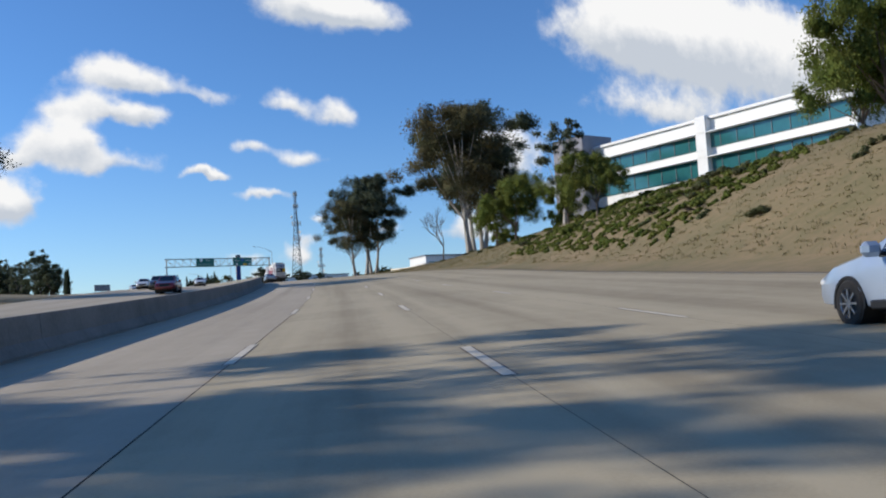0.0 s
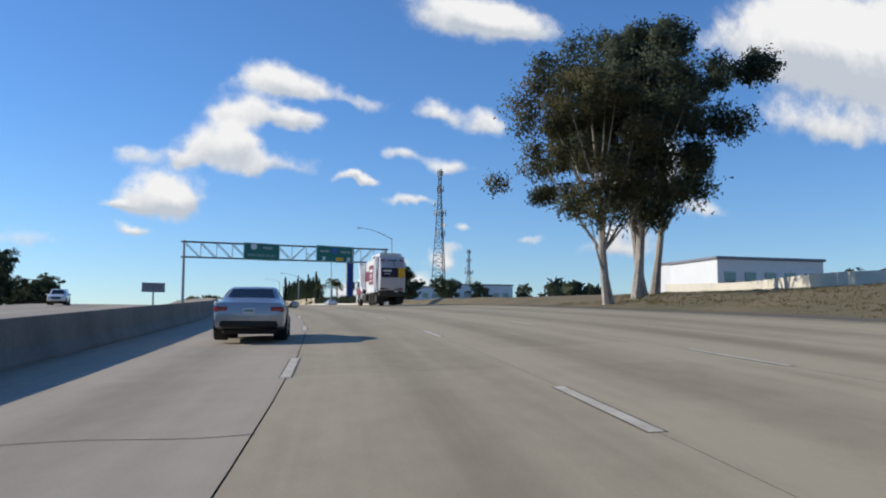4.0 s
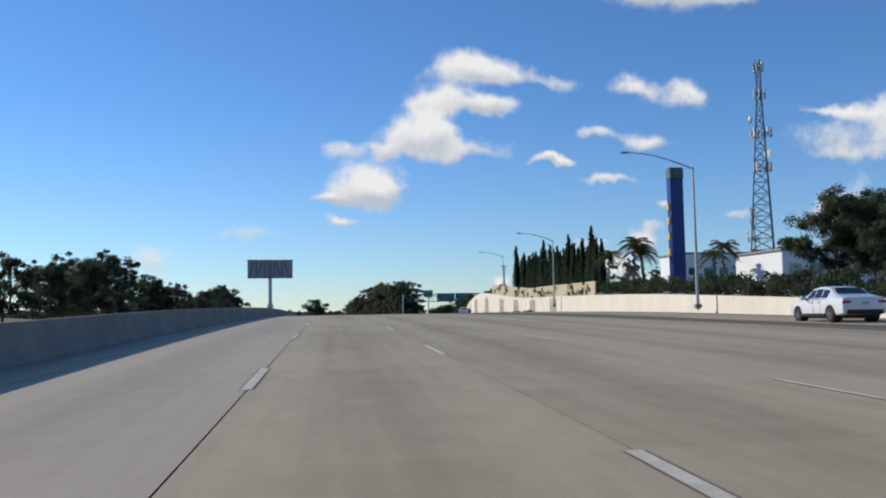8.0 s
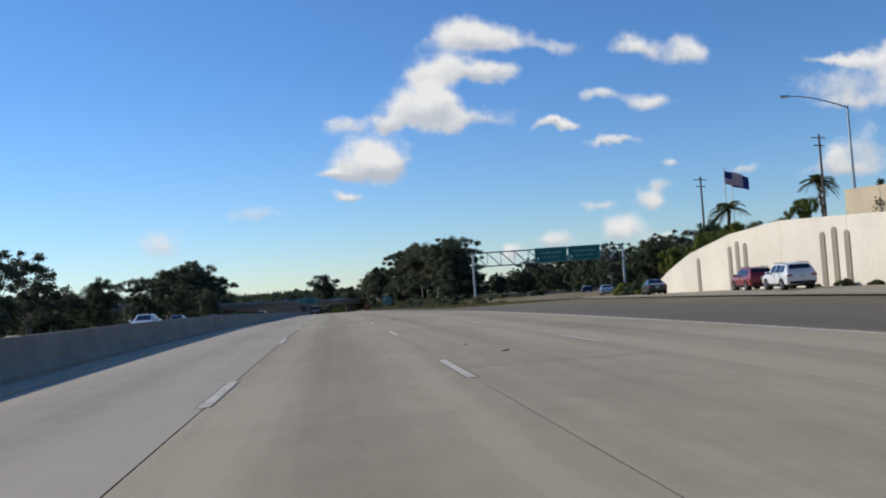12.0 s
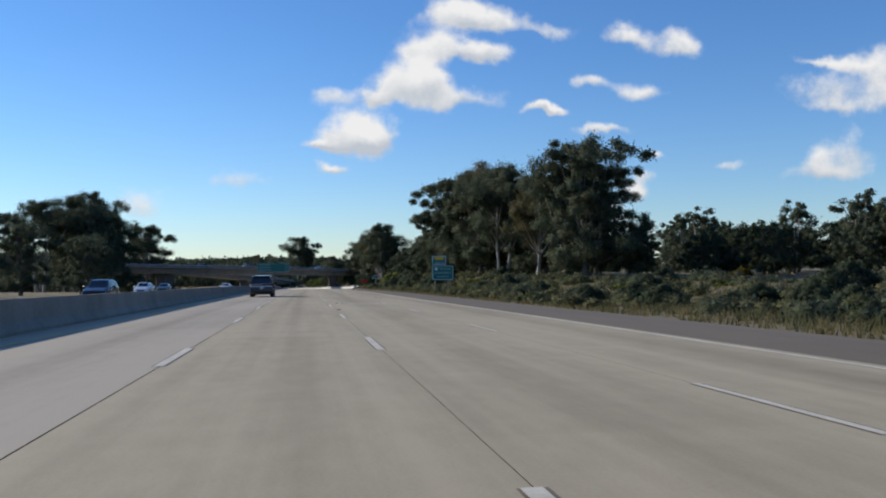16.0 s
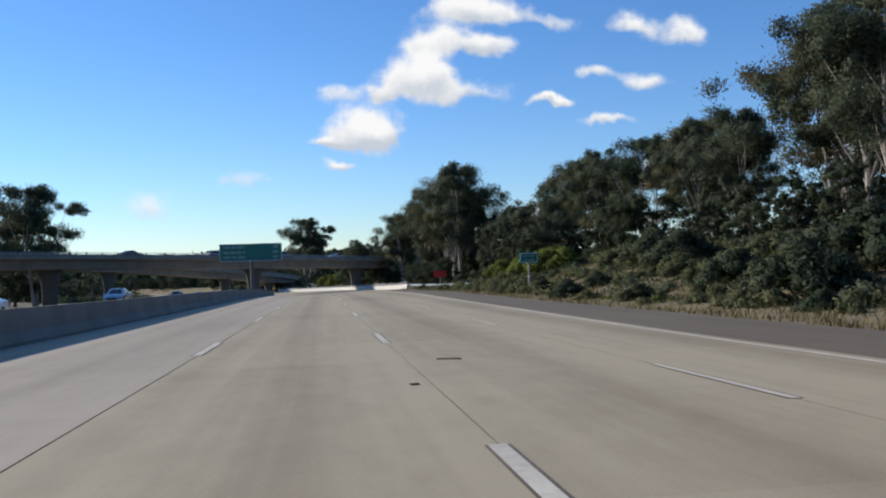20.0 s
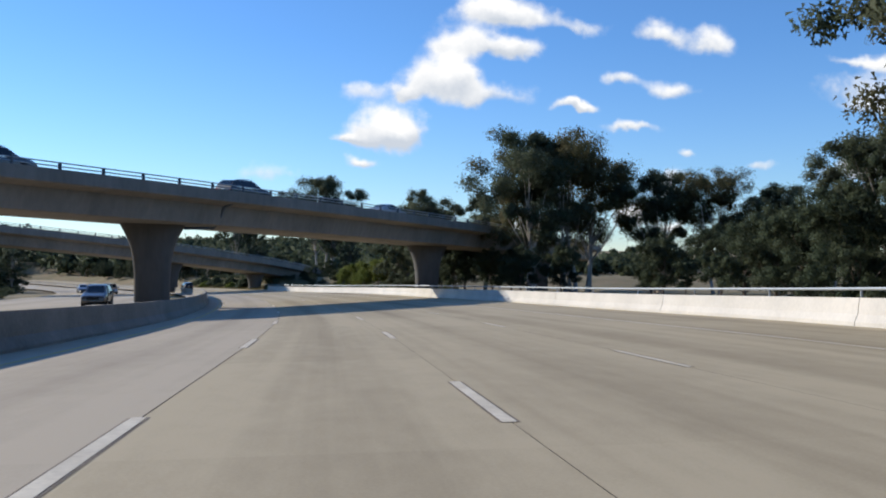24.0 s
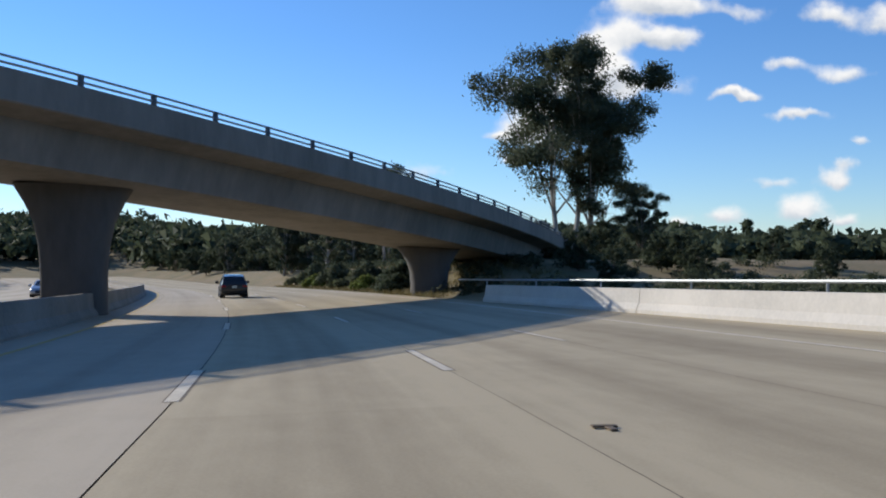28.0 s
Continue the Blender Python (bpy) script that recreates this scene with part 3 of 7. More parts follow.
# where dashes end along each joint, and how many steps lie between
DASH_R = ((111.8, 0), (209.3, 6), (304.5, 12), (335.9, 14), (415.8, 19), (447, 21), (508.2, 25), (583.4, 30), (643.2, 34), (701.7, 38), (760.9, 42), (851.6, 48), (897.4, 51), (971.8, 56), (1033, 60), (1330, 80))
DASH_L = ((100, -12), (296.3, 0), (345.6, 3), (409.5, 7), (441.8, 9), (523.5, 14), (611.3, 20), (714.9, 27), (865, 37), (969.4, 44), (1030.7, 48), (1330, 68))
rng = random.Random(4)
for line_d, w, marks, shift in ((knots((0, -1.85), (1300, -1.85)), 0.16, DASH_L, 0), (knots((0, 1.81), (1300, 1.81)), 0.15, DASH_R, 0), (lane_d, 0.11, DASH_R, 5)):
    ms, mk = [q[0] for q in marks], [q[1] for q in marks]
    for k in range(mk[0] - 6, mk[-1]):
        e = float(np.interp(k, mk, ms)) if k >= mk[0] else ms[0] + (k - mk[0]) * 15.5
        dash(e - 3.66 + shift, line_d, 3.66 + rng.uniform(-0.1, 0.15), w)
strip("edge_line", 0, 1350, [lambda s: edge_d(s) - 0.35, lambda s: edge_d(s) - 0.21], PAINT, 0.006, parent=road, label="worn white edge line")
strip("edge_line", 0, 1350, [-5.95, -5.81], PAINT_YELLOW, 0.006, parent=road, label="faded yellow edge line")

# the other carriageway beyond the median wall, and the ramp on the right
far_road = strip("road_opposite", -100, 1400, [-27, -12.5], CONCRETE_PALE, -0.02, step=8)
tagged(far_road, "opposite concrete carriageway beyond the median barrier", "road", kind="structure")
ramp_l = knots((300, 16), (430, 18.5), (500, 19), (560, 24), (640, 38), (760, 60))
ramp = strip("ramp_road", 300, 760, [ramp_l, lambda s: ramp_l(s) + knots((300, 3), (430, 6.0), (560, 9.0), (760, 9))(s)], CONCRETE, lambda s: 0.02, step=5)
tagged(ramp, "concrete exit ramp climbing past the retaining wall", "road", kind="structure")

# ---- barriers ----
K_RAIL = [(-0.30, -0.05), (0.30, -0.05), (0.30, 0.08), (0.14, 0.33), (0.09, 0.92), (-0.09, 0.92), (-0.14, 0.33), (-0.30, 0.08)]
median = thing("median_barrier", "long grey concrete median barrier, streaked with dirt", "barrier", Matrix(), kind="structure")
for a in range(0, 1400, 40):
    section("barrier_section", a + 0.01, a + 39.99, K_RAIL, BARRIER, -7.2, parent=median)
PARA = [(-0.22, -0.1), (0.22, -0.1), (0.22, 0.85), (-0.06, 0.85), (-0.12, 0.35), (-0.22, 0.12)]
parapet = thing("roadside_parapet", "pale concrete parapet, sunlight put into its colour, with a pipe rail along its top", "barrier", Matrix(), kind="structure")
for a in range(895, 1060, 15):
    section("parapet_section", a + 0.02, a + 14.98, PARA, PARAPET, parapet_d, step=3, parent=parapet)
pipe = Mesh()
pipe.tube([at(s, parapet_d(s), 1.12) for s in np.arange(897, 1068, 3.0)], 0.05, 6)
part("pipe_rail", pipe, STEEL, parapet, "galvanised pipe rail", smooth=True)
for s in np.arange(898, 1066, 6.0):
    part("rail_post", Mesh().tube([at(s, parapet_d(s), 0.8), at(s, parapet_d(s), 1.12)], 0.035, 6), STEEL, parapet)
guard = thing("guard_rail", "galvanised W-beam guard rail on short wooden posts", "guard rail", Matrix(), kind="structure")
W_BEAM = [(0, 0.45), (0.06, 0.50), (0.06, 0.55), (0, 0.60), (0.06, 0.65), (0.06, 0.70), (0, 0.76), (-0.02, 0.76), (0.035, 0.69), (0.035, 0.66), (-0.02, 0.6), (0.035, 0.54), (0.035, 0.51), (-0.02, 0.45)]
section("beam", 852, 896, [(-a, b) for a, b in W_BEAM], STEEL, lambda s: float(np.interp(s, (852, 896), (17.2, 15.4))), step=4, parent=guard, label="pale W-shaped steel beam")
for s in np.arange(853, 896, 2.4):
    c = at(s, float(np.interp(s, (852, 896), (17.45, 15.65))), 0.3)
    part("post", Mesh().box(c, (0.15, 0.15, 0.8), bev=0.01), BARK_DARK, guard)

# ---- bridges ----


def bridge(name, label, a, b, z0, z1, ends, width=10.0, bend=0.0, cap=2.6):
    """A curved box-girder ramp bridge over the road through two column places a and b (s, d)."""
    pa, pb = Vector(at(*a)), Vector(at(*b))
    pa.z, pb.z = z0, z1
    th = thing(name, label, "bridge", Matrix(), kind="structure")
    ax = (pb - pa).normalized()
    span = (pb - pa).length
    out = Vector((ax.y, -ax.x, 0)).normalized()

    def axis(k):
        p = pa + ax * k
        return p + out * (bend * (k - span / 2) ** 2 * 0.001)

    def frame_at(k):
        d = (axis(k + 1) - axis(k - 1)).normalized()
        return axis(k), Vector((d.y, -d.x, 0)).normalized()
    ks = [ends[0] + (ends[1] - ends[0]) * i / 36 for i in range(37)]
    hw = width / 2
    prof = [(-hw * 0.55, 0), (hw * 0.55, 0), (hw * 0.62, 0.12), (hw * 0.70, 1.55), (hw - 0.05, 1.75), (hw, 1.8), (hw, 2.05), (-hw, 2.05), (-hw, 1.8), (-hw + 0.05, 1.75), (-hw * 0.70, 1.55), (-hw * 0.62, 0.12)]
    rings = []
    for k in ks:
        c, n = frame_at(k)
        rings.append([c + n * x + Vector((0, 0, z)) for x, z in prof])
    part("girder", Mesh().loft(rings), BRIDGE, th, "stained concrete box girder", smooth=True, auto=25)
    for sgn in (-1, 1):
        rr = []
        for k in ks:
            c, n = frame_at(k)
            rr.append([c + n * (sgn * (hw - q)) + Vector((0, 0, z)) for q, z in ((0.0, 2.05), (0.32, 2.05), (0.22, cap), (0.0, cap))])
        part("parapet", Mesh().loft(rr), BRIDGE, th)
        rail = Mesh()
        for h in (cap + 0.17, cap + 0.4):
            rail.tube([frame_at(k)[0] + frame_at(k)[1] * sgn * (hw - 0.11) + Vector((0, 0, h)) for k in ks], 0.045, 6)
        part("rail", rail, STEEL, th, "two-pipe steel rail")
        k = ends[0] + 1
        while k < ends[1]:
            c, n = frame_at(k)
            part("rail_post", Mesh().box(c + n * sgn * (hw - 0.11) + Vector((0, 0, cap + 0.2)), (0.2, 0.14, 0.44), bev=0.02), STEEL_DARK, th)
            k += 3.0
    return th, axis, frame_at


def column(parent, foot, top_z, n, width=4.0, depth=1.5, flare=1.6):
    """A pier that widens towards its top with rounded faces."""
    z0 = foot.z
    h = top_z - z0
    t = Vector((-n.y, n.x, 0))
    rings = []
    for k, fw in ((0, 0.66), (0.35, 0.66), (0.55, 0.70), (0.72, 0.80), (0.86, 0.98), (1.0, 1.22)):
        w, ring = width / 2 * fw, []
        for i in range(16):
            a = i * 2 * math.pi / 16
            ca, sa = math.cos(a), math.sin(a)
            ring.append(foot + n * (w * math.copysign(abs(ca) ** 0.55, ca)) + t * (depth / 2 * math.copysign(abs(sa) ** 0.55, sa)) + Vector((0, 0, h * k)))
        rings.append(ring)
    # the pier's shade is painted, by its darker concrete
    part("column", Mesh().loft(rings), PIER, parent, "flared concrete pier, shade put into its dark colour", smooth=True, auto=50)


ROAD_Z = lambda s: float(at(s, 0)[2])
br1, _, fr1 = bridge("ramp_bridge", "curved concrete ramp overpass on flared piers, dirt-streaked", (954, -10.3), (983, 17.6), ROAD_Z(954) + 6.0, ROAD_Z(983) + 5.9, (-150, 110), 10.5, bend=-1.2)
br2, _, fr2 = bridge("ramp_bridge", "second curved concrete ramp overpass coming down to the bank", (1055, -7.4), (1077, 13.5), ROAD_Z(1055) + 5.2, ROAD_Z(1077) + 3.4, (-130, 75), 10.0, bend=-3.0, cap=2.85)
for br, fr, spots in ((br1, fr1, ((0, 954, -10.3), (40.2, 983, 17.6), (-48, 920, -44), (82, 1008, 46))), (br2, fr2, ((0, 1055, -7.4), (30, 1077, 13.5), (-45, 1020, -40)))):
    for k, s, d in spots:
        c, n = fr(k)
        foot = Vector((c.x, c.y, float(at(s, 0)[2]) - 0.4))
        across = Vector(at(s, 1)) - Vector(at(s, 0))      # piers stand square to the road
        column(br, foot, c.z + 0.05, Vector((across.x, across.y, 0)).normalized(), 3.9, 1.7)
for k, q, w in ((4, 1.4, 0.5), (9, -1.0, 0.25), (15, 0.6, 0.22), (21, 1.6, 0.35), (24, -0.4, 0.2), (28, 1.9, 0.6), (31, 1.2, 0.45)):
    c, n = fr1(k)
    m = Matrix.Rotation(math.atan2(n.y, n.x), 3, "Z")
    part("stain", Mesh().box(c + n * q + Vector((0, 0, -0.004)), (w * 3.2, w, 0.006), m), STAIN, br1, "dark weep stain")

c, n = fr1(3.5)
up = Vector((0, 0, 1))
pipe = Mesh().tube([c + n * 4.6 + up * 1.72, c + n * 3.75 + up * 1.45, c + n * 3.0 + up * 0.15, c + n * 2.6 - up * 0.12, fr1(1.2)[0] + n * 2.0 - up * 0.25], 0.11, 8)
part("drain_pipe", pipe, STEEL_DARK, br1, "dark drain pipe down the girder", smooth=True)

# ---- trees ----


def leaves(centres, radii, count, size, rng, droop=0.3, flat=1.0):
    """Leaves in clumps, as arrays: corners, faces and the way each leaf looks."""
    r = np.random.RandomState(rng)
    c = np.repeat(np.array(centres), count, 0)
    rad = np.repeat(np.array(radii), count)
    n = len(c)
    d = r.normal(size=(n, 3))
    d /= np.linalg.norm(d, axis=1)[:, None]
    rr = rad * np.clip(np.abs(r.normal(size=n)) * 0.24 + 0.62 * r.uniform(0, 1, n) ** 0.6, 0, 1.3)
    p = c + d * rr[:, None] * np.array([1, 1, 0.72 * flat])
    p[:, 2] -= droop * rad * r.uniform(0, 1, n) ** 2
    a = r.normal(size=(n, 3))
    a[:, 2] -= droop * 2
    a /= np.linalg.norm(a, axis=1)[:, None]
    b = np.cross(a, r.normal(size=(n, 3)))
    b /= np.linalg.norm(b, axis=1)[:, None]
    out = d + r.normal(size=(n, 3)) * 0.13 + np.array([0, 0, 0.15])
    out /= np.linalg.norm(out, axis=1)[:, None]
    turn = np.einsum("ij,ij->i", np.cross(a, b), out) > 0
    b[turn] *= -1
    L = (size * r.uniform(0.6, 1.4, n))[:, None]
    Wd = L * 0.55
    v = np.stack([p - a * L * 0.7 + b * Wd, p + a * L * 1.3, p - a * L * 0.7 - b * Wd], 1).reshape(-1, 3)
    return v, np.arange(n * 3).reshape(-1, 3), np.repeat(out, 3, 0)


def leaf_mesh(name, v, f, nor=None):
    me = bpy.data.meshes.new(name)
    me.vertices.add(len(v))
    me.vertices.foreach_set("co", v.astype(np.float32).ravel())
    me.loops.add(f.size)
    me.loops.foreach_set("vertex_index", f.astype(np.int32).ravel())
    me.polygons.add(len(f))
    me.polygons.foreach_set("loop_start", np.arange(0, f.size, f.shape[1], dtype=np.int32))
    me.update()
    if nor is not None:
        me.shade_smooth()
        me.normals_split_custom_set_from_vertices(nor)
    return me


def make_tree(name, label, seed, height, spread, base, leaf, bark, heads=16, subs=5, per=110, leaf_size=0.22, lean=0.0, head_r=0.085, trunks=1, top=0.5, droop=0.35, group="roadside trees"):
    """A tree: tapered trunks, limbs to leafy heads, each head a cluster of clumps with gaps between. Stored far below; copied to its places."""
    r = random.Random(seed)
    th = thing(name, label, "tree", Matrix.Translation((0, 0, -400)), group)
    wood = Mesh()
    centres, radii = [], []
    for q in range(trunks):
        a0 = seed + q * 6.28 / trunks
        off = Vector((math.cos(a0), math.sin(a0), 0)) * (0.035 * height * (trunks > 1))
        pts, p = [], Vector(off)
        dirn = Vector((lean + r.uniform(-0.08, 0.08) + off.x * 0.16, r.uniform(-0.08, 0.08) + off.y * 0.16, 1)).normalized()
        steps = 8
        for i in range(steps + 1):
            pts.append(p.copy())
            dirn = (dirn + Vector((r.uniform(-0.10, 0.10), r.uniform(-0.10, 0.10), 0.05))).normalized()
            p = p + dirn * height * 0.84 / steps
        r0 = height * 0.019 / trunks ** 0.4
        wood.tube(pts, [r0 * (1.35 if i == 0 else 1) * (1 - 0.85 * i / steps) for i in range(steps + 1)], 8)
        n = heads // trunks
        for i in range(n):
            h = (i + r.uniform(0.1, 0.9)) / n
            k = base + (0.94 - base) * h ** (1 - 0.4 * top)
            j = min(steps - 1, int(k * steps * 0.92))
            ang = a0 + i * 2.4 + r.uniform(-0.5, 0.5)
            prof = math.sin(math.pi * min(1, 0.16 + 0.76 * h)) ** 0.55
            reach = spread * prof * (r.uniform(0.7, 1.05) if i % 3 else r.uniform(0.25, 0.5)) * (0.35 if i == n - 1 else 1)
            end = Vector((pts[j].x + math.cos(ang) * reach, pts[j].y + math.sin(ang) * reach, height * (k + r.uniform(-0.02, 0.02))))
            s0 = pts[max(1, int(j * 0.72))]
            mid = s0.lerp(end, 0.5) + Vector((0, 0, -0.03 * height * r.random()))
            wood.tube([s0, mid, end], [r0 * 0.34, r0 * 0.2, r0 * 0.06], 5, caps=False)
            hr = height * head_r * r.uniform(0.7, 1.25)
            for c in range(subs):
                o = Vector((r.gauss(0, 1), r.gauss(0, 1), r.gauss(0, 0.45))) * hr * 0.6
                centres.append(tuple(end + o))
                radii.append(hr * r.uniform(0.5, 0.85))
    part("trunk", wood, bark, th, smooth=True)
    part("crown", leaf_mesh("crown", *leaves(centres, radii, per, leaf_size, seed, droop)), leaf, th)
    return th


GUM = [make_tree("gum_tree", "tall eucalyptus with pale bark and ragged dark olive crown", 11, 20, 4.6, 0.34, LEAF_GUM, BARK_PALE, 14, 6, 420, 0.13, 0.03, 0.12),
       make_tree("gum_tree", "eucalyptus with several pale stems and clumped umbrella crown", 12, 20, 5.6, 0.36, LEAF_GUM, BARK_PALE, 16, 7, 420, 0.13, 0, 0.125, 2, 0.5),
       make_tree("gum_tree", "broad eucalyptus with rust-tinged leaf clumps and leaning trunk", 13, 20, 5.8, 0.34, LEAF_GUM_BROWN, BARK_PALE, 15, 6, 420, 0.13, 0.16, 0.125, 1),
       make_tree("gum_tree", "dense dark eucalyptus full to the ground", 14, 18, 5.2, 0.10, LEAF_GUM, BARK_GREY, 30, 5, 330, 0.14, 0, 0.115, 2, 0.0),
       make_tree("gum_tree", "eucalyptus with three pale leaning stems and flat-topped crown heads", 15, 20, 6.2, 0.40, LEAF_GUM_BROWN, BARK_PALE, 18, 6, 400, 0.13, 0.0, 0.12, 3, 0.7)]
ROUND = [make_tree("pepper_tree", "rounded green pepper tree with drooping foliage", 21, 9, 4.2, 0.40, LEAF_GREEN, BARK_DARK, 18, 5, 330, 0.10, 0, 0.16, 1, 0.5, 1.0),
         make_tree("shade_tree", "dark round-headed evergreen tree", 22, 13, 4.8, 0.24, LEAF_DARK, BARK_DARK, 24, 5, 260, 0.13, 0, 0.14, 1, 0.1)]
THIN = make_tree("thin_gum_tree", "thin-crowned young eucalyptus with see-through foliage", 31, 14, 3.4, 0.34, LEAF_GUM, BARK_PALE, 15, 4, 90, 0.17, 0.03, 0.085)
FAR = [make_tree("gum_tree", "dark eucalyptus standing back from the freeway", 51, 18, 5.4, 0.14, LEAF_GUM, BARK_PALE, 22, 4, 90, 0.27, 0, 0.115, 2, 0.1),
       make_tree("shade_tree", "dark round evergreen standing back from the freeway", 52, 13, 5.0, 0.16, LEAF_DARK, BARK_DARK, 18, 4, 90, 0.27, 0, 0.15, 1, 0.1),
       make_tree("gum_tree", "far eucalyptus with an open umbrella crown", 53, 20, 5.6, 0.45, LEAF_GUM, BARK_PALE, 16, 4, 100, 0.26, 0, 0.11, 2, 0.8)]


def make_bush(name, label, seed, rx, h, leaf, n=24, per=100, size=0.12):
    """A mound of leafy clumps, lower towards its rim, on woody stems."""
    r = random.Random(seed)
    th = thing(name, label, "bush", Matrix.Translation((0, 0, -400)), "roadside bushes")
    cs, rs = [], []
    for _ in range(n):
        a, k = r.uniform(0, 6.283), r.random() ** 0.6
        cs.append((math.cos(a) * rx * k * 0.85, math.sin(a) * rx * k * 0.85, h * (0.72 - 0.5 * k * k) * r.uniform(0.75, 1.1)))
        rs.append(h * r.uniform(0.22, 0.38))
    v, f, nor = leaves(cs, rs, per, size, seed, 0.1)
    v[:, 2] = np.maximum(v[:, 2], -0.1)
    stems = Mesh()
    for c in cs[::4]:
        stems.tube([(c[0] * 0.2, c[1] * 0.2, -0.1), (c[0] * 0.7, c[1] * 0.7, c[2] * 0.6), c], [0.05, 0.035, 0.012], 5)
    part("woody_base", stems, BARK_DARK, th)
    part("crown", leaf_mesh("crown", v, f, nor), leaf, th)
    return th


BUSH = [make_bush("bush", "low grey-green coastal scrub bush", 41, 1.8, 1.5, LEAF_SCRUB, 34, 210, 0.085),
        make_bush("bush", "fresh green leafy bush", 42, 2.2, 2.2, LEAF_GREEN, 36, 240, 0.10),
        make_bush("bush", "dark green dense bush", 43, 2.3, 2.5, LEAF_DARK, 36, 220, 0.11),
        make_bush("bush", "low spreading green ground cover", 44, 2.6, 0.8, LEAF_GREEN, 44, 200, 0.08)]


def plant(th, s, d, size=1.0, z=None, turn=None, rng=random.Random(9), label=""):
    z = rise(s, d) if z is None else z
    ob = copy_thing(th, spot(s, d, z - 0.1, rng.uniform(0, 360) if turn is None else turn, size))
    if label:
        ob["label"] = label
    return ob


# south: trees by the cut slope
for s, d, k, i, a in ((240, 28.5, 1.34, 2, 190), (245, 32, 1.36, 1, 30), (249, 34, 1.1, 0, 80), (290, 20.8, 0.92, 2, 170), (296, 27, 1.18, 1, 60), (292, 24, 1.05, 0, 10), (150, 46, 1.1, 2, 40), (160, 50, 0.9, 0, 200)):
    plant(GUM[i], s, d, k, turn=a)
for s, d, k in ((211, 26.3, 0.98), (216, 25.2, 0.74), (189, 25.6, 0.58), (183, 26.6, 0.74), (262, 45, 0.7), (163, 43, 1.0), (141, 29, 0.85), (232, 43, 0.6)):
    plant(ROUND[0], s, d, k)
plant(THIN, 194.4, 27.1, 0.88, label="open-crowned young eucalyptus with brownish foliage on the slope")
# far verge in the south: tall gums whose shade crosses the lanes
for s, d, k, i in ((124, -38, 0.7, 1), (191, -41, 1.1, 1), (198, -43, 1.0, 0)):
    plant(GUM[i], s, d, k)
for s, d, k in ((90, -33, 1.35), (113, -33, 1.4), (107.5, -30, 1.15), (101, -30, 1.4)):
    plant(THIN, s, d, k)
for s, d, k in ((214, -44, 0.75), (205, -46, 0.6), (228, -46, 0.5)):
    plant(ROUND[1], s, d, k)
# the hill crest: hedge trees behind the gantry
for s, d, k in ((424, 38, 0.62), (418, 42, 0.68), (430, 45, 0.66), (409, 40, 0.38), (400, 44, 0.42), (392, 43, 0.35), (384, 45, 0.3), (414, 36, 0.38)):
    plant(ROUND[1], s, d, k)
# beyond the other carriageway
rl = random.Random(3)
for s in range(372, 700, 7):
    plant(rl.choice((FAR[1], FAR[0], ROUND[1])), s + rl.uniform(-4, 4), -36 - rl.uniform(0, 16), rl.uniform(0.5, 0.8))
for s, d, k, i in ((840, -50, 0.95, 3), (848, -55, 1.0, 1), (857, -54, 1.08, 0), (866, -60, 1.0, 3), (836, -60, 0.9, 1), (887, -55, 1.02, 3), (893, -60, 1.0, 0), (880, -57, 1.0, 1), (931, -51, 0.98, 1), (934, -56, 0.8, 3), (875, -56, 0.85, 3), (885, -62, 0.9, 0), (820, -44, 0.6, 3), (806, -42, 0.5, 3), (790, -40, 0.5, 3), (770, -44, 0.55, 3), (745, -42, 0.55, 3), (722, -46, 0.6, 3), (900, -60, 0.8, 3)):
    plant(GUM[i], s, d, k * 1.2)
# the grove
for s, d, k, i in ((765, 24.5, 0.88, 3), (762, 27, 0.86, 0), (757, 25.5, 0.86, 3), (753, 27.5, 0.84, 4), (748, 25.5, 0.80, 3), (741, 27, 0.78, 1), (736, 31, 0.78, 3), (732, 29.5, 0.70, 2), (725, 31, 0.84, 0), (720, 32.5, 0.93, 3), (757, 31, 0.80, 3), (737, 37, 0.8, 3), (746, 33, 0.8, 3), (729, 35, 0.62, 3), (751, 30, 0.66, 3), (766, 29, 0.74, 0), (768, 32, 0.80, 1), (767, 22, 0.66, 3), (771, 24, 0.6, 0)):
    plant(GUM[i], s, d, k)
for s, d, k in ((744, 30, 0.4), (738, 33, 0.4), (731, 33, 0.42), (724, 35, 0.42), (752, 31, 0.42), (717, 37, 0.4), (748, 36, 0.5), (728, 40, 0.5), (716, 44, 0.4), (708, 48, 0.45), (722, 50, 0.5), (730, 54, 0.5), (700, 52, 0.4)):
    plant(FAR[1], s, d, k)
# taller clumps further on, with gaps between
for s, d, k, i in ((796, 30.5, 0.82, 1), (801, 32, 0.82, 0), (806, 33.5, 0.76, 4), (800, 38, 0.8, 2), (793, 35, 0.85, 3), (818, 33, 0.64, 1), (824, 32, 0.66, 0), (830, 36, 0.74, 2), (838, 33, 0.72, 1), (846, 30.5, 0.72, 0), (852, 34, 0.72, 4), (812, 38, 0.62, 3), (842, 41, 0.75, 3), (858, 36, 0.62, 3), (866, 31, 0.6, 1), (872, 34, 0.7, 0)):
    plant(GUM[i], s, d, k * 0.9)
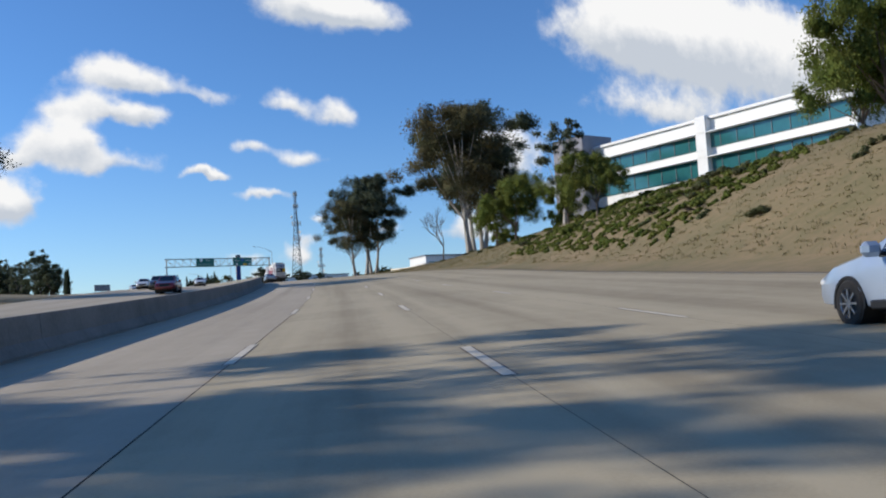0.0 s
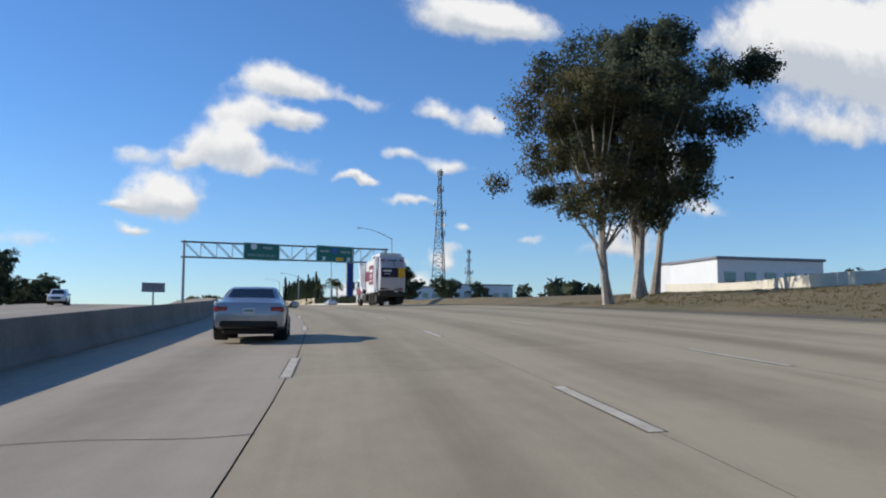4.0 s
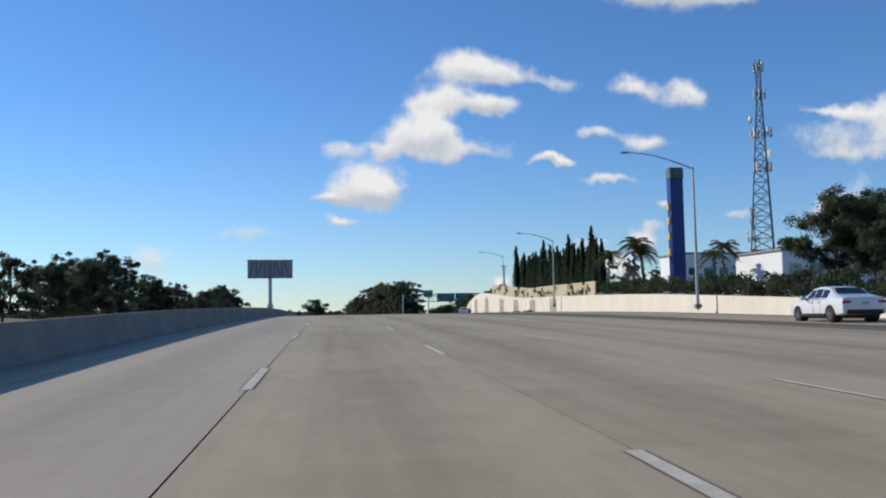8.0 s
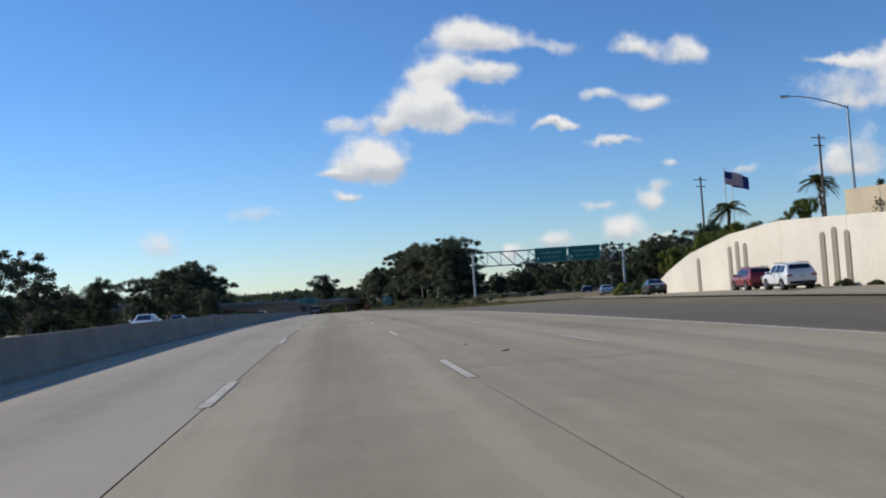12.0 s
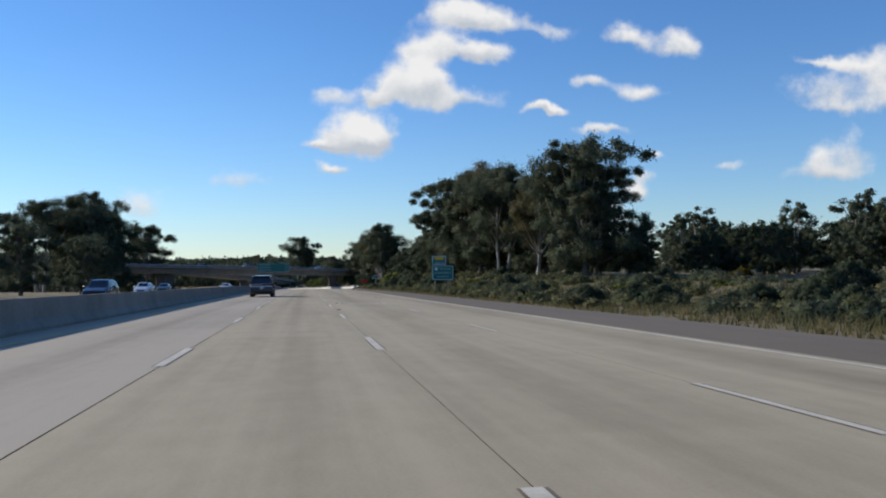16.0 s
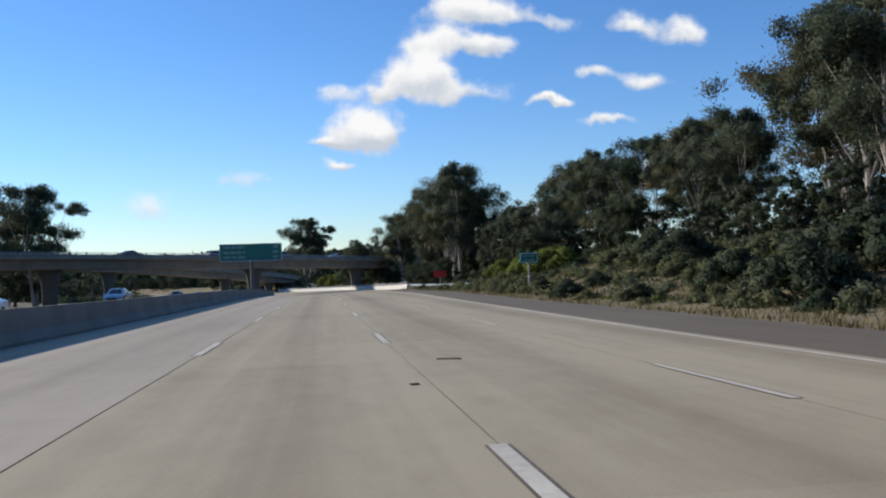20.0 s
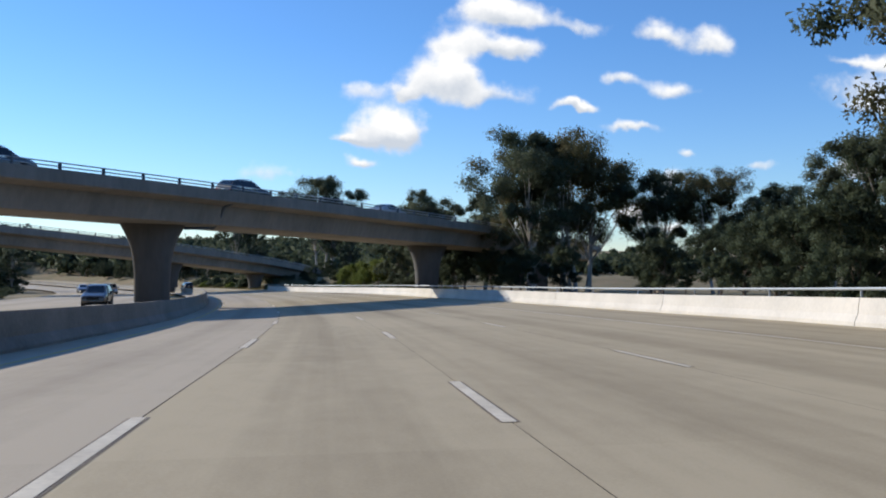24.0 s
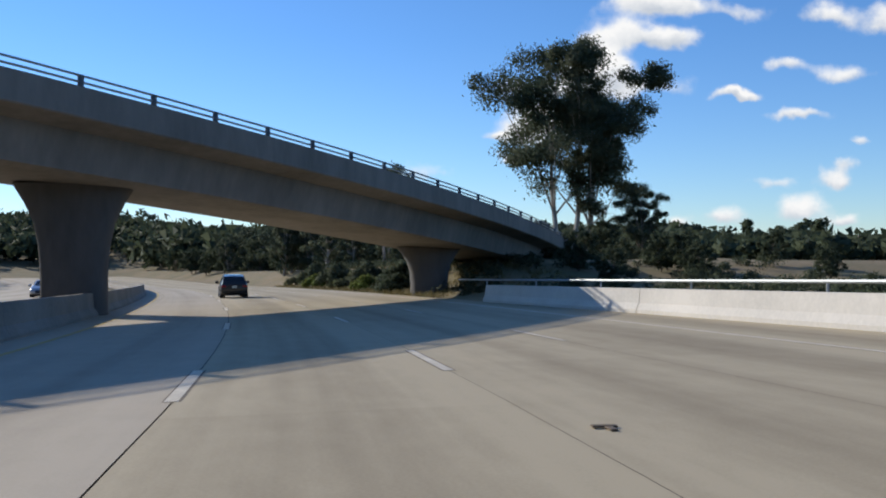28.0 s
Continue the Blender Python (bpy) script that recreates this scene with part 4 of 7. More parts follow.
for s, d, k in ((788, 27, 0.42), (795, 26, 0.4), (801, 27, 0.42), (808, 28, 0.45), (815, 28, 0.42), (790, 34, 0.5), (799, 36, 0.55), (809, 36, 0.55), (819, 38, 0.5), (829, 40, 0.5), (778, 30, 0.5), (785, 40, 0.6), (796, 44, 0.6), (808, 46, 0.6), (820, 48, 0.6), (834, 46, 0.55), (848, 44, 0.5), (862, 42, 0.5), (775, 36, 0.6)):
    plant(FAR[1], s, d, k * 0.72)
for s, d, k in ((826, 27, 0.42), (836, 28, 0.45), (860, 28, 0.5), (853, 25, 0.4), (868, 27, 0.5)):
    plant(ROUND[1], s, d, k)
# the tall stand before the first bridge
for s, d, k, i in ((893, 22.5, 1.0, 1), (909, 19.5, 0.90, 0), (913, 24, 0.84, 2), (901, 22.5, 0.92, 4), (905, 27, 0.8, 0), (916, 21.5, 0.45, 3), (921, 24, 0.4, 0), (880, 26, 0.5, 3), (885, 30, 0.58, 1), (876, 29, 0.52, 0), (895, 44, 1.0, 1), (903, 36, 0.7, 4)):
    plant(GUM[i], s, d, k)
for s, d, k in ((886, 20, 0.35), (893, 19, 0.3), (900, 18.5, 0.35), (907, 18.5, 0.35), (914, 18.5, 0.38), (921, 21, 0.4), (930, 25, 0.42), (938, 28, 0.42), (946, 31, 0.42), (955, 31, 0.42), (962, 34, 0.42), (970, 38, 0.38), (926, 31, 0.45), (950, 40, 0.45)):
    plant(ROUND[1], s, d, k)
for s, d, k in ((872, 27, 0.4), (877, 32, 0.5), (882, 27, 0.4), (887, 33, 0.5), (891, 28, 0.42), (896, 30, 0.5), (900, 27, 0.42), (904, 31, 0.5), (909, 26.5, 0.42), (893, 37, 0.6), (902, 40, 0.6), (884, 39, 0.55)):
    plant(ROUND[1], s, d, k)
# the wide gums beside the bridge and the umbrella crowns behind them
for s, d, k, i in ((982, 29.5, 0.97, 1), (983.5, 35, 0.97, 4), (985, 31, 0.7, 2), (985, 38, 0.9, 2), (983, 46, 0.76, 1), (979, 51, 0.74, 4), (977, 57, 0.66, 1), (975, 63, 0.6, 1), (1002, 21, 0.72, 0), (1004, 23, 0.6, 3)):
    plant(GUM[i], s, d, k)
for s, d, k in ((974, 25, 0.4), (975, 30, 0.42), (986, 26, 0.42), (990, 30, 0.45), (995, 24, 0.42), (984, 50, 0.3)):
    plant(ROUND[1], s, d, k)
# behind the bridges
for s, d, k, i in ((1010, 34, 0.75, 1), (1010, 21.5, 0.6, 3), (1009, 24, 0.68, 2), (1014, 28, 0.62, 1), (1111, 40, 1.36, 1), (1112, 43, 1.1, 0), (1104, 45, 0.5, 3)):
    plant(GUM[i], s, d, k)
for s, d, k, i in ((1027, 17.5, 0.5, 0), (1022, 18.5, 0.55, 0), (1018, 19.5, 0.6, 0), (1030, 21, 0.5, 0), (1024, 25, 0.6, 1), (1018, 26, 0.65, 1), (1012, 27, 0.65, 1), (1028, 27, 0.5, 1), (1008, 30, 0.65, 1), (1096, 36, 0.35, 1), (1102, 30, 0.35, 1), (1122, 40, 0.35, 1)):
    plant(ROUND[i], s, d, k)
rf = random.Random(8)
for i in range(80):
    s = rf.uniform(1070, 1340)
    plant(rf.choice((FAR[1], FAR[0], FAR[0])), s, -rf.uniform(33, 70), rf.uniform(0.34, 0.56))
for i in range(60):
    s = rf.uniform(1140, 1290)
    plant(rf.choice((FAR[1], FAR[0], FAR[0])), s, rf.uniform(15, 48), rf.uniform(0.4, 0.62))
for i in range(36):
    s = rf.uniform(1062, 1140)
    plant(FAR[1], s, rf.uniform(20, 44), rf.uniform(0.18, 0.27))
for i in range(70):
    s = rf.uniform(470, 760)
    plant(rf.choice((FAR[1], FAR[1], FAR[0])), s, rf.uniform(56, 115), rf.uniform(0.35, 0.6))
for i in range(40):
    plant(rf.choice((FAR[1], FAR[0])), rf.uniform(665, 775), rf.uniform(58, 120), rf.uniform(0.45, 0.65))
for i in range(40):
    s = rf.uniform(600, 1000)
    plant(rf.choice((FAR[1], FAR[0], FAR[2], THIN)), s, rf.uniform(85, 150), rf.uniform(0.4, 0.7))
for i in range(44):
    s = rf.uniform(900, 1300)
    plant(rf.choice((FAR[1], FAR[0], FAR[2])), s, -rf.uniform(60, 150), rf.uniform(0.4, 0.66))
for s in np.arange(686, 812, 4.2):
    plant(rf.choice((FAR[1], FAR[0])), s + rf.uniform(-1.5, 1.5), 64 + rf.uniform(-5, 12), rf.uniform(0.42, 0.6))
for i in range(26):
    plant(FAR[1], rf.uniform(1150, 1330), -rf.uniform(28.5, 34), rf.uniform(0.26, 0.4))
plant(FAR[2], 1168, 37, 0.98)
plant(FAR[2], 1172, 42, 0.86)
# brush over the wall's rounded end
for s, d, k, i in ((577, 38, 0.42, 0), (584, 37.5, 0.45, 0), (572, 39, 0.35, 0), (592, 38, 0.45, 1), (580, 43, 0.4, 1), (600, 41, 0.5, 1), (590, 45, 0.55, 1), (562, 40, 0.3, 0)):
    plant(ROUND[i], s, d, k)
for s, d, k, i in ((586, 35.5, 0.9, 1), (582, 36.8, 0.9, 1), (575, 36.8, 0.8, 1), (590, 35, 0.8, 2), (570, 37, 0.7, 0), (565, 37, 0.7, 0), (560, 37, 0.7, 0), (596, 36, 0.9, 1)):
    plant(BUSH[i], s, d, k)
# bushes on the verges
for i in range(150):
    s = rf.uniform(620, 888)
    kind_ = rf.random()
    near = edge_d(s) + (7.5 if s < 660 else 5.0)
    d = near + rf.random() ** 1.4 * (20 if s < 720 else 11)
    plant(BUSH[0] if kind_ < 0.5 else BUSH[2] if kind_ < 0.75 else BUSH[3], s, d, rf.uniform(0.4, 0.9) * (0.6 if d < near + 2.5 else 1.0) * (0.75 if s < 720 else 1.0))


def scrub(name, label, s0, s1, d0, d1, count, low, high, material, per=130, size=0.085):
    """Low mounds of brush too many to count."""
    cs, rs = [], []
    for _ in range(count):
        q = rf.uniform(s0, s1)
        a = (d0(q) if callable(d0) else d0) + rf.random() ** 1.2 * (d1 - (d0(q) if callable(d0) else d0))
        r_ = rf.uniform(low, high)
        for _ in range(3):
            o = (a + rf.gauss(0, 0.6 * r_), q + rf.gauss(0, 0.9 * r_))
            cs.append(tuple(at(o[1], o[0], rise(o[1], o[0]) + r_ * rf.uniform(0.1, 0.6)))), rs.append(r_ * rf.uniform(0.7, 1.1))
    v, f, nor = leaves(cs, rs, per, size, count, 0.0)
    tagged(part(name, leaf_mesh(name, v, f, nor), material), label, "scrub", kind="stuff")


scrub("scrub", "grey-green coastal scrub below the trees", 630, 890, lambda q: edge_d(q) + (8.5 if q < 660 else 4.6), 30, 620, 0.3, 0.8, LEAF_SCRUB)
scrub("scrub", "darker brush among the coastal scrub", 640, 890, lambda q: edge_d(q) + 7, 34, 220, 0.4, 1.0, LEAF_GUM)
scrub("scrub", "dark brush along the far verge", 985, 1270, -34, -62, 420, 0.9, 1.9, LEAF_DARK, 110, 0.16)
scrub("ground_cover", "fresh green ground cover on the cut slope", 150, 192, 19.5, 33, 700, 0.12, 0.25, LEAF_GREEN, 80)
scrub("scrub", "sparse dry scrub on the cut slope", 92, 240, 20.5, 42, 60, 0.2, 0.45, LEAF_SCRUB)
scrub("scrub", "dark brush on the bank behind the parapet", 1030, 1145, lambda q: parapet_d(q) + 1.5 if q < 1070 else 13, 40, 330, 0.5, 1.1, LEAF_DARK)
for s, d, k, i in ((826, 20, 1.2, 1), (831, 21, 1.25, 1), (836, 20.5, 1.1, 1), (842, 22, 1.2, 1), (850, 21, 1.1, 1), (800, 20, 0.9, 2), (806, 21, 1.0, 2), (812, 21, 1.1, 0), (790, 20, 1.1, 0), (782, 19, 1.0, 2), (760, 17, 0.8, 0), (765, 18, 0.9, 2)):
    plant(BUSH[i], s, d, k)
for i in range(34):
    plant(BUSH[0], rf.uniform(90, 236), rf.uniform(21, 42), rf.uniform(0.3, 0.6))
for i in range(26):
    plant(BUSH[3] if i % 3 else BUSH[1], rf.uniform(150, 206), rf.uniform(20, 34), rf.uniform(0.4, 0.8) * (1.0 if i % 3 else 0.55))
plant(make_bush("bush", "yellow-flowering shrub beyond the scrub", 45, 1.5, 2.4, LEAF_YELLOW, 30, 160, 0.12), 740, 61, 1.0, 1.2)
for s, d, k, i in ((1086, 12.5, 0.7, 2), (1090, 14, 0.9, 2), (1096, 12.5, 0.8, 1), (1102, 14, 1.0, 2), (1108, 12.5, 0.9, 0), (1114, 13.5, 1.1, 2), (1120, 12.5, 0.9, 1), (1128, 14, 1.1, 2), (1136, 13, 1.0, 0)):
    plant(BUSH[i], s, d, k)

# ---- walls on the right ----
wall_d = knots((375, 25), (420, 27.5), (450, 30), (480, 32), (510, 33), (556, 34), (566, 34.3), (574, 34.5), (584, 35))
wall_top = knots((375, 0.75), (410, 1.0), (440, 1.6), (470, 2.0), (511, 2.5), (528, 3.5), (542, 4.4), (555, 5.1), (564, 4.8), (573, 3.7), (579, 2.4), (584, 0.9))
retaining = thing("wall_retaining", "cream plastered retaining wall with brown ribs, rounded at its end", "wall", Matrix(), kind="structure")
for a in range(375, 584, 9):
    ss = np.linspace(a + 0.015, min(a + 8.985, 584), 5)
    rings = [[tuple(at(q, wall_d(q) + x, zz * wall_top(q) - 0.3 * (zz < 0.5))) for x, zz in ((0, 0), (0, 1), (0.4, 1), (0.4, 0))] for q in ss]
    part("panel", Mesh().loft(rings), STUCCO, retaining)
for s0 in (486, 501, 515, 529, 546, 561, 571):
    for k in range(1 if s0 > 568 else 3):
        q = s0 + k * 1.5
        top = wall_top(q) * (0.72 + 0.06 * (k == 1))
        c = at(q, wall_d(q) - 0.035, top / 2)
        turn = Matrix.Rotation(math.atan2(-float(np.interp(q, STATION, TURN[:, 0])), 1), 3, "Z")
        m = Mesh().box(c, (0.08, 0.62, top), turn, 0.02)
        m.tube([Vector(at(q, wall_d(q) - 0.06, top)), Vector(at(q, wall_d(q) + 0.02, top))], 0.31, 12)
        part("rib", m, RIB, retaining, "brown round-topped rib")
for q in np.arange(498, 552, 3.4):
    plant(BUSH[0], q, wall_d(q) - 0.7, 0.3 + 0.12 * math.sin(q * 3.1), 0.0)
fence = thing("block_fence", "tan block fence above the retaining wall, vines hanging over it", "fence", Matrix(), kind="structure")
for a in range(468, 548, 4):
    rings = [[tuple(at(q, wall_d(q) + x, wall_top(q) + zz)) for x, zz in ((1.3, -0.4), (1.3, 1.75), (1.5, 1.75), (1.5, -0.4))] for q in (a + 0.02, a + 2, a + 3.98)]
    part("panel", Mesh().loft(rings), mat("tan_block", (0.55, 0.46, 0.31), 0.9, other=(0.36, 0.30, 0.21), scale=0.6, amount=0.6, fine=6) if a == 468 else bpy.data.materials["tan_block"], fence)
rv = random.Random(12)
cs = [tuple(at(q, wall_d(q) + 1.25, wall_top(q) + rv.uniform(0.2, 1.8))) for q in [rv.uniform(470, 545) for _ in range(46)]]
v, f, nor = leaves(cs, [rv.uniform(0.25, 0.7) for _ in cs], 60, 0.11, 5, 1.0)
tagged(part("hanging_vines", leaf_mesh("hanging_vines", v, f), LEAF_DARK), "dark vines spilling over the tan fence", "vine", kind="stuff")
cs, rs = [], []
for q in np.arange(398, 468, 0.55):
    cs.append(tuple(at(q, wall_d(q) + 2.4 + rv.uniform(-0.5, 0.6), wall_top(q) + rv.uniform(0.3, 1.4)))), rs.append(rv.uniform(0.6, 1.0))
v, f, nor = leaves(cs, rs, 130, 0.14, 6, 0.1)
tagged(part("hedge", leaf_mesh("hedge", v, f), LEAF_DARK), "long clipped dark green hedge above the low wall", "hedge", kind="stuff")


def cypress(seed):
    r = random.Random(seed)
    th = thing("cypress", "slender dark Italian cypress in a dense row", "tree", Matrix.Translation((0, 0, -400)), "cypress row")
    cs, rs = [], []
    for i in range(26):
        k = i / 25
        cs.append((r.uniform(-0.12, 0.12), r.uniform(-0.12, 0.12), 0.4 + 7.4 * k)), rs.append(1.0 * (1 - k) ** 0.8 * (0.6 + 0.4 * min(1, k * 6)) + 0.07)
    v, f, nor = leaves(cs, rs, 230, 0.11, seed, -0.5)
    part("trunk", Mesh().tube([(0, 0, 0), (0, 0, 3), (0, 0, 7)], [0.14, 0.1, 0.02], 6), BARK_DARK, th)
    part("crown", leaf_mesh("crown", v, f, nor), LEAF_CYPRESS, th)
    return th


CYP = [cypress(51), cypress(52), cypress(53)]
for i, q in enumerate(np.arange(470, 527, 1.2)):
    plant(CYP[i % 3], q, wall_d(q) + 3.0 + rv.uniform(-0.3, 0.3), rv.uniform(0.82, 1.0) * (1.15 if i % 11 == 5 else 1.0), wall_top(q) + 0.4)
plant(CYP[0], 527, wall_d(527) + 2.4, 1.2, wall_top(527) + 0.2)
plant(CYP[1], 505, wall_d(505) + 2.6, 1.2, wall_top(505) + 0.2)
for q in (330, 334, 337, 341):
    plant(CYP[2], q, -37, 0.8)


def palm(seed):
    r = random.Random(seed)
    th = thing("palm", "palm with arching feathery fronds and a ringed trunk", "palm tree", Matrix.Translation((0, 0, -400)), "palms")
    tr = Mesh()
    tr.tube([(0, 0, 0)] + [(0.03 * i, 0.02 * i * (-1) ** i, 0.45 * i) for i in range(1, 15)], [0.30] + [0.2 + 0.025 * (i % 2) for i in range(1, 15)], 9)
    part("trunk", tr, BARK_DARK, th, smooth=True)
    top = Vector((0.42, 0.2, 6.3))
    for i in range(30):
        a, up = r.uniform(0, 6.28), r.uniform(-0.5, 1.15)
        d = Vector((math.cos(a), math.sin(a), up)).normalized()
        fr = Mesh()
        pts = [top + d * (2.5 * k / 7) + Vector((0, 0, -1.5 * (k / 7) ** 2.2)) for k in range(8)]
        fr.tube(pts, [0.035, 0.03, 0.028, 0.024, 0.02, 0.016, 0.012, 0.006], 4)
        side = d.cross(Vector((0, 0, 1))).normalized()
        for k in range(1, 8):
            for sg in (-1, 1):
                for h in (0, 0.5):
                    p = pts[k - 1].lerp(pts[k], h)
                    L = 0.78 * math.sin(math.pi * (0.12 + 0.8 * k / 8))
                    tip = p + side * sg * L + d * L * 0.5 + Vector((0, 0, -0.35 * L))
                    fr.add([p, p + d * 0.17, tip], [(0, 1, 2)])
        part("frond", fr, LEAF_PALM, th, fix=False)
    return th


PALM = palm(61)
for s, d, k, z in ((465, 36.5, 1.0, 2.0), (466, 33.6, 0.78, 2.0), (468, 39.0, 0.9, 2.0), (472, 50, 0.85, 2.0), (474, 57, 0.85, 2.0), (610, 56, 1.15, 4.0), (592, 60, 1.0, 6.0), (452, 42, 0.8, 2.0)):
    plant(PALM, s, d, k, z)

# bare winter tree by the slope


def bare_tree():
    r = random.Random(71)
    th = thing("bare_tree", "leafless winter tree with fine branching twigs", "tree", spot(255, 28.6, rise(255, 28.6) - 0.1, 0, 1.3), "roadside trees")
    m = Mesh()

    def grow(p, d, L, rad, depth):
        q = p + d * L
        m.tube([p, p.lerp(q, 0.5) + Vector((r.uniform(-0.06, 0.06), r.uniform(-0.06, 0.06), 0)) * L, q], [rad, rad * 0.85, rad * 0.68], 6 if depth < 2 else 4, caps=False)
        if depth < 5:
            for _ in range(3 if depth < 4 else 2):
                nd = (d + Vector((r.uniform(-0.75, 0.75), r.uniform(-0.75, 0.75), r.uniform(-0.05, 0.5)))).normalized()
                grow(q, nd, L * r.uniform(0.62, 0.82), rad * 0.62, depth + 1)
    grow(Vector((0, 0, 0)), Vector((0.05, 0.02, 1)).normalized(), 2.3, 0.125, 0)
    part("trunk", m, BARK_DARK, th, fix=False)


bare_tree()

# ---- signs ----


def lettering(text, size, material, parent, where, align="CENTER"):
    cu = bpy.data.curves.new("lettering", "FONT")
    cu.body, cu.size, cu.align_x, cu.extrude = text, size, align, 0.006
    tmp = bpy.data.objects.new("lettering", cu)
    me = bpy.data.meshes.new_from_object(tmp)
    bpy.data.objects.remove(tmp)
    me.materials.append(material)
    ob = new("lettering", me)
    ob.parent = parent
    ob.matrix_basis = Matrix.Translation(where) @ Matrix.Rotation(radians(90), 4, "X")
    return ob


def bars(parent, x0, x1, z, h, y=-0.085, material=None, n=1, rng=random.Random(2)):
    """Unreadable writing as plain bars."""
    x = x0
    while x < x1 - 0.05:
        w = min(x1 - x, rng.uniform(1.2, 3.2) * h)
        part("lettering", Mesh().box((x + w / 2, y, z), (w, 0.012, h)), material or SIGN_LETTER, parent)
        x += w + 0.45 * h


def sign_panel(parent, x, z, w, h, label="green sign panel with white border"):
    p = part("sign_panel", Mesh().box((x, 0, z), (w, 0.14, h), bev=0.03), SIGN_GREEN, parent, label)
    for dx, dz, a, b in ((0, h / 2 - 0.07, w - 0.14, 0.045), (0, -h / 2 + 0.07, w - 0.14, 0.045), (w / 2 - 0.07, 0, 0.045, h - 0.14), (-w / 2 + 0.07, 0, 0.045, h - 0.14)):
        part("border", Mesh().box((x + dx, -0.076, z + dz), (a, 0.012, b)), SIGN_WHITE, p)
    return p


def truss(parent, x0, x1, z0, z1, bays, rise_=0.0):
    """A flat sign truss from x0 to x1."""
    lift = lambda x: rise_ * (x - x0) / (x1 - x0)
    for z in (z0, z1):
        for y in (0.25, 0.95):
            part("chord", Mesh().tube([(x0 - 0.35, y, z), (x1 + 0.3, y, z + rise_)], 0.095, 8), STEEL_DARK, parent, smooth=True)
    for i in range(bays + 1):
        x = x0 + (x1 - x0) * i / bays
        part("upright", Mesh().tube([(x, 0.25, z0 + lift(x)), (x, 0.25, z1 + lift(x))], 0.055, 6), STEEL, parent)
        if i < bays:
            xn = x0 + (x1 - x0) * (i + 1) / bays
            up = i < bays / 2
            a, b = (x, 0.25, (z1 if up else z0) + lift(x)), (xn, 0.25, (z0 if up else z1) + lift(xn))
            part("brace", Mesh().tube([a, b], 0.05, 6), STEEL, parent)
            part("brace", Mesh().tube([(x, 0.95, a[2]), (xn, 0.95, b[2])], 0.05, 6), STEEL, parent)


def arrow(parent, x, z, k=1.0):
    m = Mesh().prism([(x - 0.30 * k, z - 0.34 * k), (x - 0.22 * k, z - 0.42 * k), (x + 0.16 * k, z - 0.04 * k), (x + 0.16 * k, z - 0.30 * k), (x + 0.30 * k, z - 0.30 * k), (x + 0.30 * k, z + 0.30 * k), (x - 0.30 * k, z + 0.30 * k), (x - 0.30 * k, z + 0.16 * k), (x - 0.04 * k, z + 0.16 * k)], -0.09, -0.076)
    part("arrow", m, SIGN_WHITE, parent)


g1 = thing("sign_gantry", "steel truss sign gantry over the lanes with two green signs", "sign gantry", spot(363.4, 0, 0, 12), "sign gantries")
truss(g1, -9.2, 23.4, 6.75, 8.95, 14, 0.5)
part("post", Mesh().tube([(-9.2, 0.6, -0.3), (-9.2, 0.6, 9.15)], [0.24, 0.19], 12), STEEL, g1, smooth=True)
part("post", Mesh().tube([(23.4, 0.6, -0.3), (23.4, 0.6, 9.65)], [0.24, 0.19], 12), STEEL, g1, smooth=True)
p1 = sign_panel(g1, 2.2, 8.0, 5.6, 2.55)
lettering("WEST", 0.58, SIGN_WHITE, p1, (3.1, -0.09, 8.38))
part("route_shield", Mesh().prism([(0.6, 8.35), (0.95, 8.22), (1.3, 8.35), (1.45, 8.75), (1.3, 9.1), (0.6, 9.1), (0.45, 8.75)], -0.09, -0.076), SIGN_WHITE, p1, "white route shield")
bars(p1, 0.0, 4.4, 7.45, 0.4)
p2 = sign_panel(g1, 14.1, 8.2, 6.2, 2.55)
lettering("SOUTH", 0.44, SIGN_WHITE, p2, (12.3, -0.09, 8.42))
lettering("NORTH", 0.44, SIGN_WHITE, p2, (15.9, -0.09, 8.42))
part("route_shield", Mesh().prism([(13.75, 8.35), (14.05, 8.21), (14.35, 8.35), (14.55, 8.75), (14.4, 9.1), (13.7, 9.1), (13.55, 8.75)], -0.09, -0.076), SIGN_BLUE, p2, "blue route shield")
part("exit_tab", Mesh().box((14.9, -0.08, 7.45), (1.25, 0.02, 0.5)), SIGN_YELLOW, p2, "yellow exit tab")
arrow(p2, 12.2, 7.45), arrow(p2, 16.4, 7.45)

g2 = thing("sign_gantry", "steel truss sign gantry over the ramp with green signs", "sign gantry", spot(644, 25.3, 0, -2), "sign gantries")
truss(g2, 0, 27, 6.4, 8.8, 11)
part("post", Mesh().tube([(0, 0.6, -0.5), (0, 0.6, 9)], [0.22, 0.18], 12), STEEL, g2, smooth=True)
part("post", Mesh().tube([(27, 0.6, -0.5), (27, 0.6, 9)], [0.22, 0.18], 12), STEEL, g2, smooth=True)
for x, w in ((13.8, 5.8), (19.8, 5.8)):
    pp = sign_panel(g2, x, 7.7, w, 2.6)
    bars(pp, x - 2.0, x + 2.0, 8.1, 0.36), bars(pp, x - 1.6, x + 1.5, 7.3, 0.3), arrow(pp, x - 2.4, 7.1, 0.8)

single = thing("guide_sign", "teal green roadside sign on a single wooden post", "road sign", spot(485, 13.45, 0))
part("post", Mesh().box((0.05, 0.1, 1.3), (0.12, 0.1, 3.0), bev=0.015), POST_WOOD, single, "weathered wooden post")
pp = sign_panel(single, 0, 2.8, 1.35, 1.0)
bars(pp, -0.45, 0.45, 2.95, 0.16), bars(pp, -0.35, 0.4, 2.65, 0.14)

